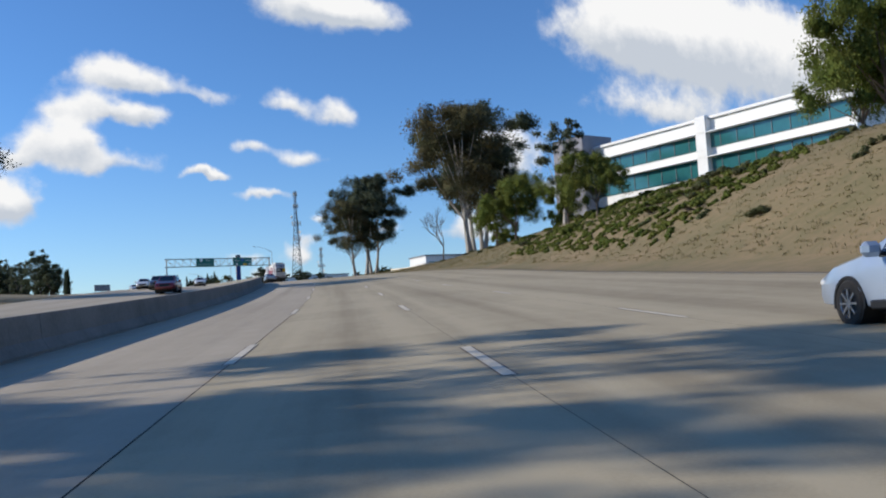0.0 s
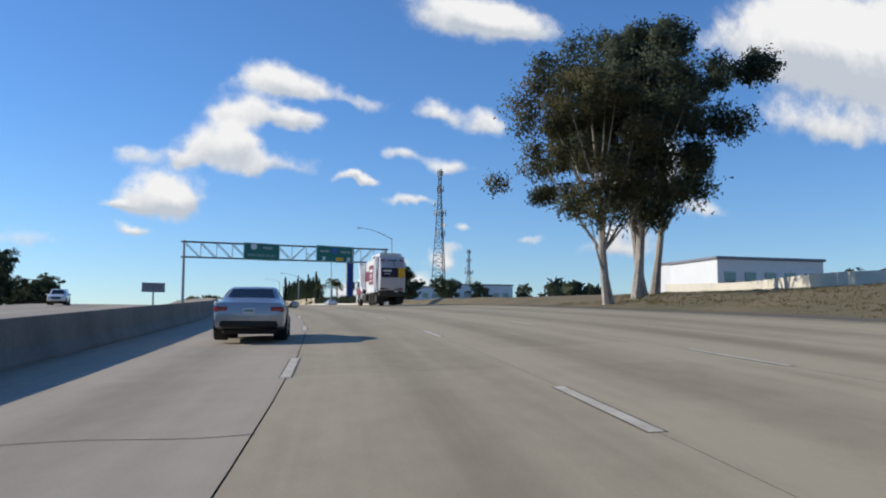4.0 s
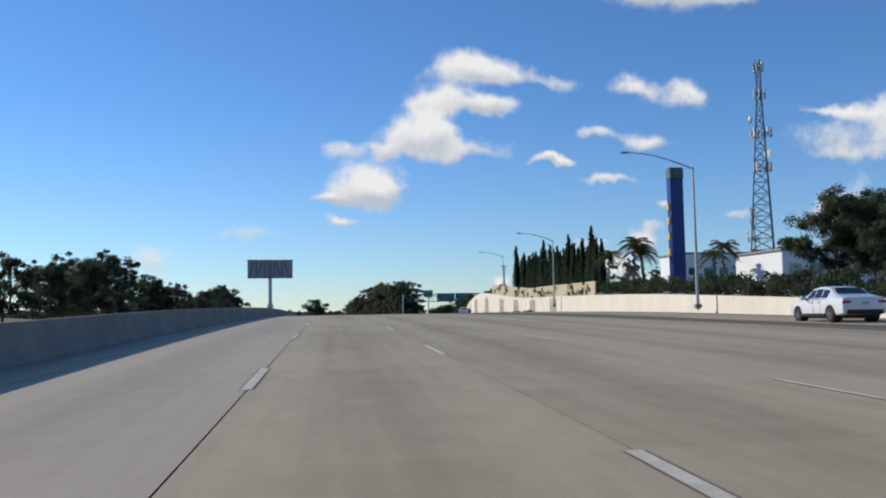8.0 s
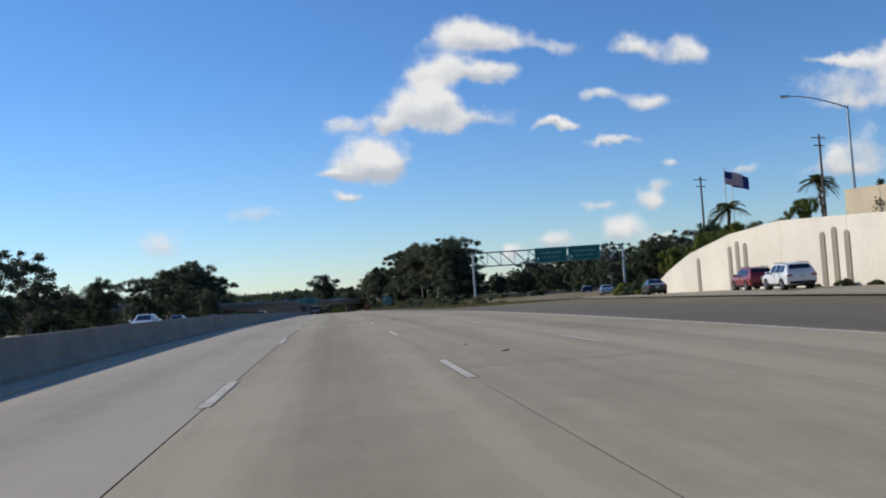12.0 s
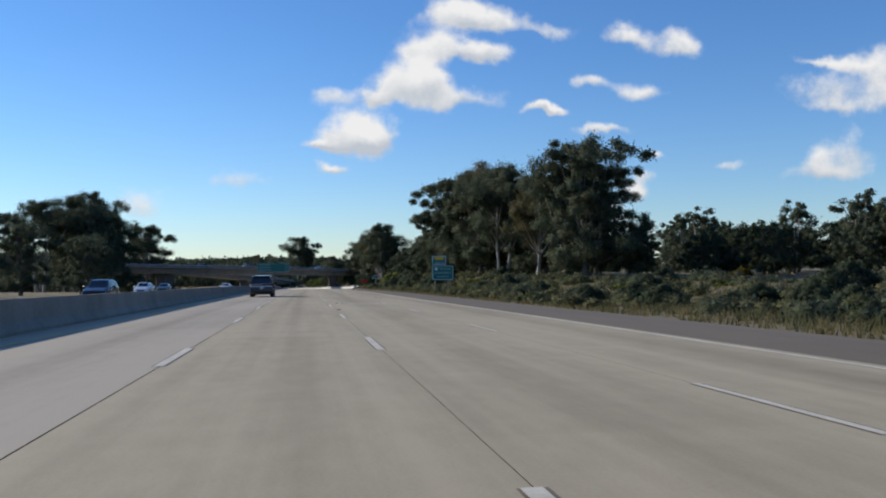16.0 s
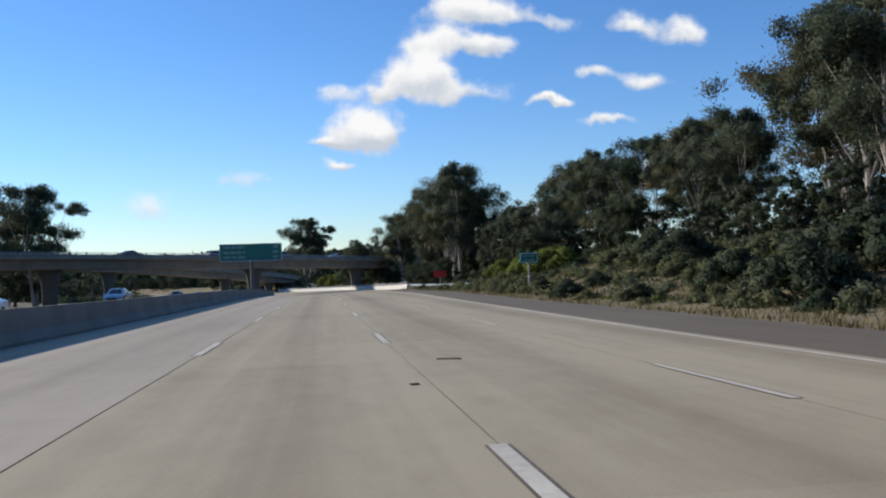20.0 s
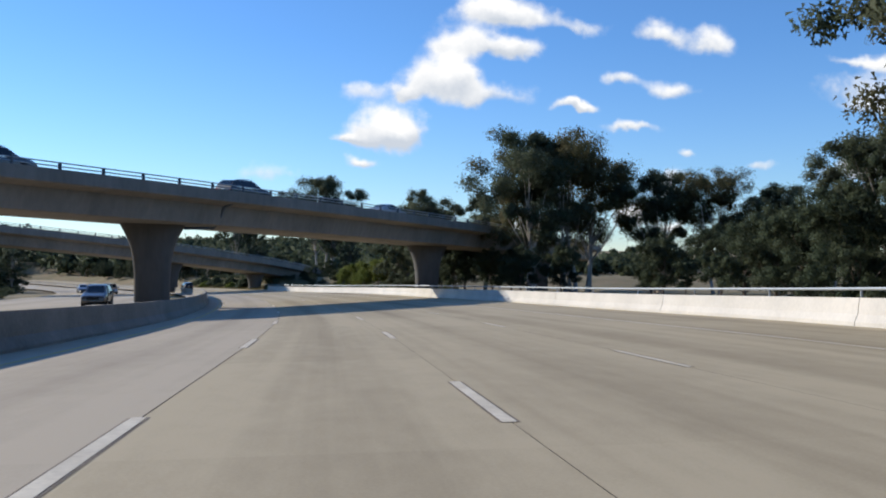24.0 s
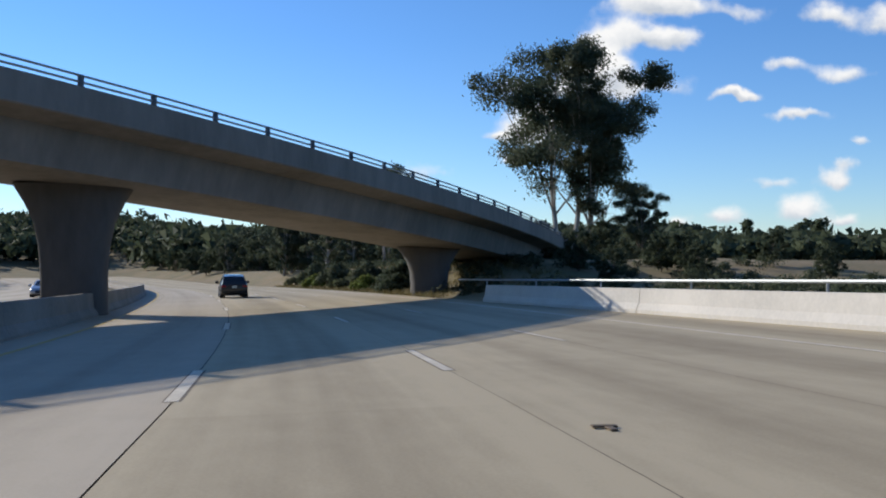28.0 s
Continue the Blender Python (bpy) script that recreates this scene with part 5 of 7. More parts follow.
exit_sign = thing("exit_sign", "green exit sign with a yellow tab on two wooden posts", "road sign", spot(714, 14.5, 0))
for x in (-0.65, 0.7):
    part("post", Mesh().box((x, 0.14, 0.9), (0.11, 0.11, 2.4), bev=0.015), POST_WOOD, exit_sign, "weathered tan wooden post")
pp = sign_panel(exit_sign, 0.1, 2.1, 2.25, 1.55)
bars(pp, -0.2, 0.95, 2.5, 0.2), bars(pp, -0.8, 1.0, 2.1, 0.2), bars(pp, -0.5, 0.7, 1.7, 0.16)
part("route_shield", Mesh().tube([(-0.6, -0.09, 2.5), (-0.6, -0.076, 2.5)], 0.16, 12), SIGN_WHITE, pp)
tab = sign_panel(exit_sign, -0.28, 3.4, 1.5, 0.98, "green exit number panel")
part("exit_tab", Mesh().box((-0.28, -0.08, 3.62), (0.95, 0.02, 0.32)), SIGN_YELLOW, tab, "yellow exit tab")
bars(tab, -0.7, 0.2, 3.15, 0.2)

small = thing("guide_sign", "small green roadside sign on a steel post", "road sign", spot(814, 14.8, 0.4))
part("post", Mesh().tube([(0, 0.1, -0.6), (0, 0.1, 2.4)], 0.05, 8), STEEL, small)
pp = sign_panel(small, 0, 2.1, 1.3, 0.75)
bars(pp, -0.45, 0.45, 2.22, 0.14), bars(pp, -0.4, 0.4, 1.95, 0.14)

marker = thing("warning_board", "small red warning board on a steel post beside the scrub", "road sign", spot(864, 15.6, 0.1))
part("post", Mesh().tube([(0, 0.06, -0.4), (0, 0.06, 2.3)], 0.04, 8), STEEL, marker)
part("board", Mesh().box((0, 0, 1.9), (1.6, 0.05, 0.8), bev=0.02), mat("warning_red", (0.55, 0.03, 0.02), 0.5, scale=3, amount=0.3, bump=0), marker, "plain red board")

over = thing("overhead_sign", "wide green overhead sign on one steel column in the median", "road sign", spot(893, -9.35, 0))
part("post", Mesh().tube([(0, 0.55, -0.4), (0, 0.55, 7.6)], [0.3, 0.22], 14), STEEL_DARK, over, smooth=True)
for z in (5.9, 7.5):
    part("beam", Mesh().box((0, 0.28, z), (9.2, 0.18, 0.2), bev=0.02), STEEL_DARK, over)
pp = sign_panel(over, -0.05, 6.85, 9.4, 2.65)
for z in (7.65, 6.85, 6.1):
    bars(pp, -4.2, -0.9, z, 0.38), bars(pp, 3.3, 4.1, z, 0.38)
part("walkway", Mesh().box((0, -0.35, 5.45), (9.2, 0.5, 0.06)), STEEL, over)

board = thing("billboard", "blank weathered billboard with ghosted letters on a single column", "billboard", spot(483.5, -8.4, 0, 6))
part("post", Mesh().tube([(0, 0.3, -0.5), (0, 0.3, 1.6), (0, 0.3, 1.65), (0, 0.3, 5.3)], [0.42, 0.42, 0.26, 0.24], 14), STEEL, board, smooth=True)
part("panel", Mesh().box((0, 0.3, 6.45), (6.05, 0.5, 2.35), bev=0.03), SIGN_BACK, board, "grey blank billboard face")
part("frame", Mesh().box((0, 0.28, 7.66), (6.15, 0.62, 0.1)).box((0, 0.28, 5.24), (6.15, 0.62, 0.1)), STEEL_DARK, board)
GHOST = mat("ghost_letter", (0.17, 0.175, 0.19), 0.8, scale=2, amount=0.7)
for x, lean in ((-2.45, 0.36), (-1.85, 0.0), (-1.35, 0.36), (-0.75, 0.0), (-0.2, 0.0), (0.1, 0.0), (0.5, 0.0), (1.05, -0.36), (1.6, 0.0), (2.2, -0.36)):
    part("ghost_letter", Mesh().box((x, 0.045, 6.45), (0.2, 0.012, 2.0), Matrix.Rotation(lean * 0.9, 3, "Y")), GHOST, board, "faded dark letter stroke")


def street_lamp(s, d, z, h, arm, up, turn=0):
    th = thing("street_lamp", "tall galvanised street lamp with a long curved arm", "street lamp", spot(s, d, z, turn), "street lamps")
    part("pole", Mesh().tube([(0, 0, -0.4), (0, 0, h * 0.5), (0, 0, h)], [0.13, 0.1, 0.075], 10), STEEL, th, smooth=True)
    part("base", Mesh().box((0, 0, -0.1), (0.45, 0.45, 0.3), bev=0.04), BARRIER, th)
    pts = [(-arm * k, 0, h - 0.15 + up * math.sin(k * math.pi / 2)) for k in (0, 0.2, 0.4, 0.6, 0.8, 1)]
    part("arm", Mesh().tube(pts, [0.06, 0.055, 0.05, 0.045, 0.04, 0.035], 8), STEEL, th, smooth=True)
    hd = part("lamp_head", Mesh().box((-arm - 0.3, 0, h - 0.15 + up), (0.75, 0.26, 0.13), bev=0.05), STEEL, th)
    part("lens", Mesh().box((-arm - 0.35, 0, h - 0.23 + up), (0.4, 0.2, 0.05), bev=0.02), SIGN_WHITE, hd)
    return th


street_lamp(370, 24.2, 0.6, 10.6, 5.2, 1.6)
street_lamp(424, 26.6, 0.6, 10.4, 5.0, 1.2)
street_lamp(483, 31.2, 1.0, 9.2, 4.6, 1.1)
street_lamp(552, 38.5, 4.6, 8.5, 4.6, 1.0)
street_lamp(770, 46, 1.0, 9.0, 4.6, 1.4)

# ---- mast, pylon, poles, flags ----


def lattice_mast(s, d, z, h, w0, w1):
    th = thing("radio_mast", "tall steel lattice mast carrying antenna clusters", "mast", spot(s, d, z))
    n = int(h / 2.6)
    leg = lambda k, c: Vector((math.cos(c * 2.094 + 0.5), math.sin(c * 2.094 + 0.5), 0)) * ((w0 + (w1 - w0) * min(1, k / 0.85)) / 2) + Vector((0, 0, h * k))
    for c in range(3):
        part("leg", Mesh().tube([leg(i / 8, c) for i in range(9)], [0.16] * 9, 6), STEEL_DARK, th)
    for i in range(n):
        for c in range(3):
            e = (c + 1) % 3
            for a, b in ((leg(i / n, c), leg((i + 1) / n, e)), (leg(i / n, e), leg((i + 1) / n, c)), (leg(i / n, c), leg(i / n, e))):
                part("brace", Mesh().tube([a, b], 0.065, 4), STEEL_DARK, th)
    for k, r, count in ((0.56, 1.9, 9), (0.70, 2.3, 9), (0.86, 1.3, 6), (0.97, 1.0, 5)):
        for j in range(count):
            a = j * 6.283 / count
            c = Vector((math.cos(a) * r, math.sin(a) * r, h * k))
            part("antenna", Mesh().box(c, (0.35, 0.35, 2.2), Matrix.Rotation(a, 3, "Z"), 0.06).tube([c, Vector((0, 0, h * k))], 0.05, 4), STEEL, th)
    for k, a in ((0.62, 0.5), (0.76, 2.4)):
        c = Vector((math.cos(a) * 2.2, math.sin(a) * 2.2, h * k))
        part("dish", Mesh().tube([c, c + Vector((math.cos(a), math.sin(a), 0)) * 0.5], [0.95, 0.75], 14), SIGN_WHITE, th, smooth=True)
    return th


lattice_mast(553, 101, 1.0, 58, 8.5, 1.3)
lattice_mast(700, 175, 1.0, 44, 6.0, 1.0)
pylon = thing("sign_pylon", "tall blue pylon sign with yellow letter shapes down one edge", "pylon sign", spot(461, 40.5, 1.6))
PYLON_BLUE = mat("pylon_blue", (0.008, 0.036, 0.20), 0.4, other=(0.006, 0.028, 0.15), scale=0.5, amount=0.6, bump=0)
part("pillar", Mesh().box((0, 0, 7.6), (1.6, 1.2, 15.4), bev=0.06), PYLON_BLUE, pylon)
part("emblem", Mesh().box((0, -0.05, 14.6), (1.72, 1.3, 1.3), bev=0.1).tube([(0, -0.8, 14.5), (0, -0.6, 14.5)], 0.55, 16), STEEL_DARK, pylon, "dark round emblem")
for z in (5.2, 7.1, 8.9, 10.6):
    part("letter_shape", Mesh().box((-0.9, 0, z), (0.2, 0.55, 0.95), bev=0.08), SIGN_YELLOW, pylon)


def utility_pole(s, d, z, h, turn=20):
    th = thing("utility_pole", "weathered wooden utility pole with a crossarm", "utility pole", spot(s, d, z, turn), "utility poles")
    part("pole", Mesh().tube([(0, 0, -0.5), (0, 0, h)], [0.17, 0.11], 8), BARK_DARK, th, smooth=True)
    for k, w in ((h - 0.4, 2.2), (h - 1.3, 1.6)):
        part("crossarm", Mesh().box((0, 0.12, k), (w, 0.1, 0.12), bev=0.01), BARK_DARK, th)
        for x in (-0.45, 0.45):
            part("insulator", Mesh().tube([(x * w, 0.12, k + 0.05), (x * w, 0.12, k + 0.22)], [0.05, 0.03], 6), SIGN_WHITE, th)


for s, d, z, h in ((586.7, 57, 4.5, 12.5), (604, 50, 4.5, 10.5), (452, -48, 1, 9), (508, -50, 1, 9), (560, -50, 0.5, 9), (640, -52, 0, 9), (420, -46, 1.4, 9)):
    utility_pole(s, d, z, h)
FLAG = [mat("flag_red", (0.45, 0.02, 0.03), 0.8, bump=0), mat("flag_white", (0.75, 0.73, 0.7), 0.8, bump=0), mat("flag_blue", (0.02, 0.035, 0.16), 0.8, bump=0)]
for n, (s, d) in enumerate(((618, 60), (622, 63))):
    fp = thing("flag_pole", "white flag pole flying a red, white and blue striped flag" if n == 0 else "white flag pole flying a dark blue flag", "flag pole", spot(s, d, 4.5, 0, 0.8), "flag poles")
    part("pole", Mesh().tube([(0, 0, -0.5), (0, 0, 16.5)], [0.14, 0.07], 8), SIGN_WHITE, fp, smooth=True)
    part("finial", Mesh().tube([(0, 0, 16.45), (0, 0, 16.6), (0, 0, 16.75)], [0.05, 0.13, 0.03], 8), SIGN_YELLOW, fp)
    wave = lambda x: 0.22 * math.sin(x * 2.1)
    for k in range(13):
        z1 = 16.2 - k * 0.19
        ring = [[(0.1 + i * 0.36, wave(i * 0.36) + q, z) for z, q in ((z1 - i * 0.09, 0.008), (z1 - 0.19 - i * 0.09, 0.008), (z1 - 0.19 - i * 0.09, -0.008), (z1 - i * 0.09, -0.008))] for i in range(11)]
        part("stripe", Mesh().loft(ring), FLAG[k % 2] if n == 0 else FLAG[2], fp)
    if n == 0:
        ring = [[(0.1 + i * 0.36, wave(i * 0.36) + q, z) for z, q in ((16.2 - i * 0.09, 0.014), (14.87 - i * 0.09, 0.014), (14.87 - i * 0.09, -0.014), (16.2 - i * 0.09, -0.014))] for i in range(5)]
        part("canton", Mesh().loft(ring), FLAG[2], fp)

# ---- office building on the slope ----
WHITE_WALL = mat("white_panel", (0.80, 0.80, 0.78), 0.6, other=(0.66, 0.66, 0.64), scale=0.3, amount=0.5, fine=3, bump=0.05)
TEAL_GLASS = mat("teal_glass", (0.03, 0.15, 0.16), 0.08, 0.0, other=(0.02, 0.09, 0.10), scale=0.4, amount=0.6, fine=2, bump=0, spec=0.9)
GREY_WALL = mat("grey_panel", (0.24, 0.24, 0.27), 0.7, scale=0.4, amount=0.4)
DARK_SLOT = mat("dark_slot", (0.04, 0.045, 0.06), 0.3, scale=1)
pa, pb = Vector(at(198, 80)), Vector(at(262, 56.5))
axis = Vector((pb.x - pa.x, pb.y - pa.y, 0)).normalized()
office = thing("office_building", "white office building with teal window bands and a grey stair tower", "building", Matrix.Translation((pa.x, pa.y, 7.0)) @ Matrix.Rotation(math.atan2(axis.y, axis.x), 4, "Z"))
L = (pb - pa).length
part("wall", Mesh().box((L / 2 - 3.5, -13, 3.0), (L - 7, 25, 17.2), bev=0.1), WHITE_WALL, office, "white stucco body")
part("roof", Mesh().box((L / 2 - 3.5, -12.8, 11.9), (L - 6.4, 25.6, 0.5), bev=0.05), WHITE_WALL, office)
for z, h in ((8.0, 2.5), (3.6, 2.9)):
    k = 0.8
    while k < L - 14:
        w = part("window", Mesh().box((k + 1.6, -0.46, z), (3.2, 0.3, h)), TEAL_GLASS, office, "teal window band pane")
        part("mullion", Mesh().box((k + 3.25, -0.35, z), (0.1, 0.3, h)), STEEL_DARK, w)
        k += 3.3
    part("sunshade", Mesh().box((L / 2 - 6.5, 0.15, z + h / 2 + 0.1), (L - 14, 1.4, 0.18), bev=0.03), WHITE_WALL, office)
part("pillar", Mesh().box((27, 0.1, 5.0), (2.2, 1.5, 14.5), bev=0.05), WHITE_WALL, office)
tw = part("stair_tower", Mesh().box((L - 9.0, -1.2, 4.2), (8.5, 8.0, 20.5), bev=0.08), GREY_WALL, office, "grey plastered stair tower")
part("slot_window", Mesh().box((L - 8.6, 2.85, 4.4), (1.5, 0.2, 19)), DARK_SLOT, tw)

# construction fence and low walls by the slope's end
ORANGE = mat("orange_mesh", (0.62, 0.14, 0.05), 0.8, other=(0.45, 0.12, 0.06), scale=2, amount=0.7, fine=8)
site = thing("construction_fence", "orange construction fence on steel stakes above the bank", "fence", Matrix())
fd = knots((222, 47), (240, 44), (262, 42), (285, 40), (300, 40))
for a in range(222, 300, 6):
    rings = [[tuple(at(q, fd(q) + x, rise(q, fd(q)) + z)) for x, z in ((0, 0.0), (0, 1.3 + 0.2 * math.sin(q)), (0.04, 1.3 + 0.2 * math.sin(q)), (0.04, 0.0))] for q in np.linspace(a, a + 5.9, 5)]
    part("mesh_panel", Mesh().loft(rings), ORANGE, site)
    part("stake", Mesh().tube([at(a, fd(a), rise(a, fd(a)) - 0.3), at(a, fd(a), rise(a, fd(a)) + 1.6)], 0.03, 5), STEEL_DARK, site)
lw = thing("low_wall", "low white block wall at the foot of the site", "wall", Matrix(), kind="structure")
for a in range(246, 310, 8):
    rings = [[tuple(at(q, fd(q) - 3.5 + x, rise(q, fd(q) - 3.5) + z)) for x, z in ((0, -0.3), (0, 1.1), (0.25, 1.1), (0.25, -0.3))] for q in np.linspace(a + 0.02, a + 7.98, 4)]
    part("panel", Mesh().loft(rings), STUCCO, lw)
for s, d, w, h, k in ((330, 62, 16, 5, 0), (350, 75, 20, 6, 10), (470, 62, 14, 5.0, 4), (480, 84, 22, 6.5, -8), (520, 72, 16, 7, 0), (300, 70, 14, 4, 0), (330, -62, 18, 6, 0), (360, -70, 14, 7, 0)):
    b = thing("commercial_building", "plain white flat-roofed commercial building behind the verge", "building", spot(s, d, rise(s, d), k), "buildings behind the verge")
    part("wall", Mesh().box((0, 0, h / 2 - 0.5), (w, 11, h + 1), bev=0.06), WHITE_WALL, b)
    part("roof", Mesh().box((0, 0, h + 0.15), (w + 0.5, 11.5, 0.35), bev=0.05), GREY_WALL, b)
    for i in range(int(w / 3)):
        part("window", Mesh().box((-w / 2 + 1.8 + 3 * i, -5.5, h * 0.55), (1.6, 0.16, 1.3)), TEAL_GLASS, b)

# ---- vehicles ----


def paint_mat(name, color, metal=0.3):
    m = bpy.data.materials.new(name)
    m.use_nodes = True
    nt = m.node_tree
    b = nt.nodes["Principled BSDF"]
    b.inputs["Roughness"].default_value, b.inputs["Metallic"].default_value = 0.32, metal
    b.inputs["Coat Weight"].default_value, b.inputs["Coat Roughness"].default_value = 0.7, 0.06
    tc = nt.nodes.new("ShaderNodeTexCoord")
    n = node(nt, "ShaderNodeTexNoise", noise=(1.4, 5, 0.6))
    nt.links.new(tc.outputs["Object"], n.inputs["Vector"])
    mix = nt.nodes.new("ShaderNodeMix")
    mix.data_type = "RGBA"
    mix.inputs["A"].default_value, mix.inputs["B"].default_value = (*color, 1), (*[c * 0.8 + 0.002 for c in color], 1)
    nt.links.new(n.outputs["Fac"], mix.inputs["Factor"]), nt.links.new(mix.outputs["Result"], b.inputs["Base Color"])
    return m


GLASS = mat("tinted_glass", (0.008, 0.010, 0.014), 0.05, other=(0.012, 0.014, 0.018), bump=0, spec=0.8)
TYRE = mat("tyre_rubber", (0.018, 0.018, 0.018), 0.9, other=(0.06, 0.052, 0.045), scale=3, amount=0.5, fine=30, bump=0.2)
RIM = mat("alloy_rim", (0.52, 0.53, 0.55), 0.3, 0.9, scale=4, amount=0.4, bump=0)
BLACK = mat("black_trim", (0.012, 0.012, 0.013), 0.6, bump=0)
CHROME = mat("chrome", (0.75, 0.76, 0.78), 0.12, 1.0, amount=0.1, bump=0)
LAMP_RED = mat("tail_lamp", (0.32, 0.012, 0.012), 0.2, bump=0, spec=0.6)
LAMP_CLEAR = mat("clear_lamp", (0.62, 0.62, 0.62), 0.15, bump=0, spec=0.6)
PLATE = mat("plate", (0.66, 0.66, 0.64), 0.5, bump=0)
PAINTS = {"midnight blue": paint_mat("midnight_blue_paint", (0.003, 0.007, 0.022), 0.1), "white": paint_mat("white_paint", (0.74, 0.74, 0.73), 0.0), "silver": paint_mat("silver_paint", (0.42, 0.43, 0.44), 0.6),
          "black": paint_mat("black_paint", (0.012, 0.012, 0.014), 0.2), "red": paint_mat("red_paint", (0.28, 0.015, 0.02), 0.2), "pale blue": paint_mat("pale_blue_paint", (0.38, 0.46, 0.58), 0.3), "grey": paint_mat("grey_paint", (0.10, 0.105, 0.11), 0.4)}
WHEELS = {}


def wheel(parent, x, y, r, w, side, spokes=10, rim_mat=None):
    """tyre with rounded shoulders, rim and spokes; x across, y along."""
    key = (round(r, 3), round(w, 3), spokes)
    if key not in WHEELS:
        n = 28
        prof = ((-0.5, 0.62), (-0.5, 0.90), (-0.40, 0.985), (-0.2, 1.0), (0.2, 1.0), (0.40, 0.985), (0.5, 0.90), (0.5, 0.62))
        t = Mesh().loft([[(a * w, math.cos(k * 6.2832 / n) * b * r, math.sin(k * 6.2832 / n) * b * r) for k in range(n)] for a, b in prof], caps=False)
        rim = Mesh()
        rim.loft([[(a * w, math.cos(k * 6.2832 / n) * b * r, math.sin(k * 6.2832 / n) * b * r) for k in range(n)] for a, b in ((0.47, 0.66), (0.50, 0.62), (0.36, 0.58), (0.1, 0.56))], caps=False)
        if not spokes:      # dished disc wheel with nuts
            rim.loft([[(a * w, math.cos(k * 6.2832 / n) * b * r, math.sin(k * 6.2832 / n) * b * r) for k in range(n)] for a, b in ((0.42, 0.60), (0.10, 0.52), (0.06, 0.30), (0.34, 0.24), (0.36, 0.02))], caps=False)
            for k in range(10):
                a = k * 0.62832
                rim.tube([(0.05 * w, math.cos(a) * 0.38 * r, math.sin(a) * 0.38 * r), (0.16 * w, math.cos(a) * 0.38 * r, math.sin(a) * 0.38 * r)], 0.045 * r, 6)
        for k in range(spokes):
            a = k * 6.2832 / spokes
            rim.box((0.40 * w, math.cos(a) * 0.36 * r, math.sin(a) * 0.36 * r), (0.05, 0.50 * r, 0.085 * r), Matrix.Rotation(a, 3, "X"))
        rim.tube([(0.30 * w, 0, 0), (0.46 * w, 0, 0)], [0.16 * r, 0.12 * r], 12)
        back = Mesh().tube([(0.02 * w, 0, 0), (0.06 * w, 0, 0)], 0.6 * r, 20)
        WHEELS[key] = (t.data("tyre", True, True, 40), rim.data("rim", True), back.data("brake"))
    tm, rm, bm_ = WHEELS[key]
    wob = part("wheel", tm, TYRE, parent)
    wob.matrix_basis = Matrix.Translation((x, y, r)) @ Matrix.Rotation(0 if side > 0 else math.pi, 4, "Z")
    part("rim", rm, rim_mat or RIM, wob, "dusty steel rim" if rim_mat else "alloy rim"), part("brake", bm_, BLACK, wob)
    return wob


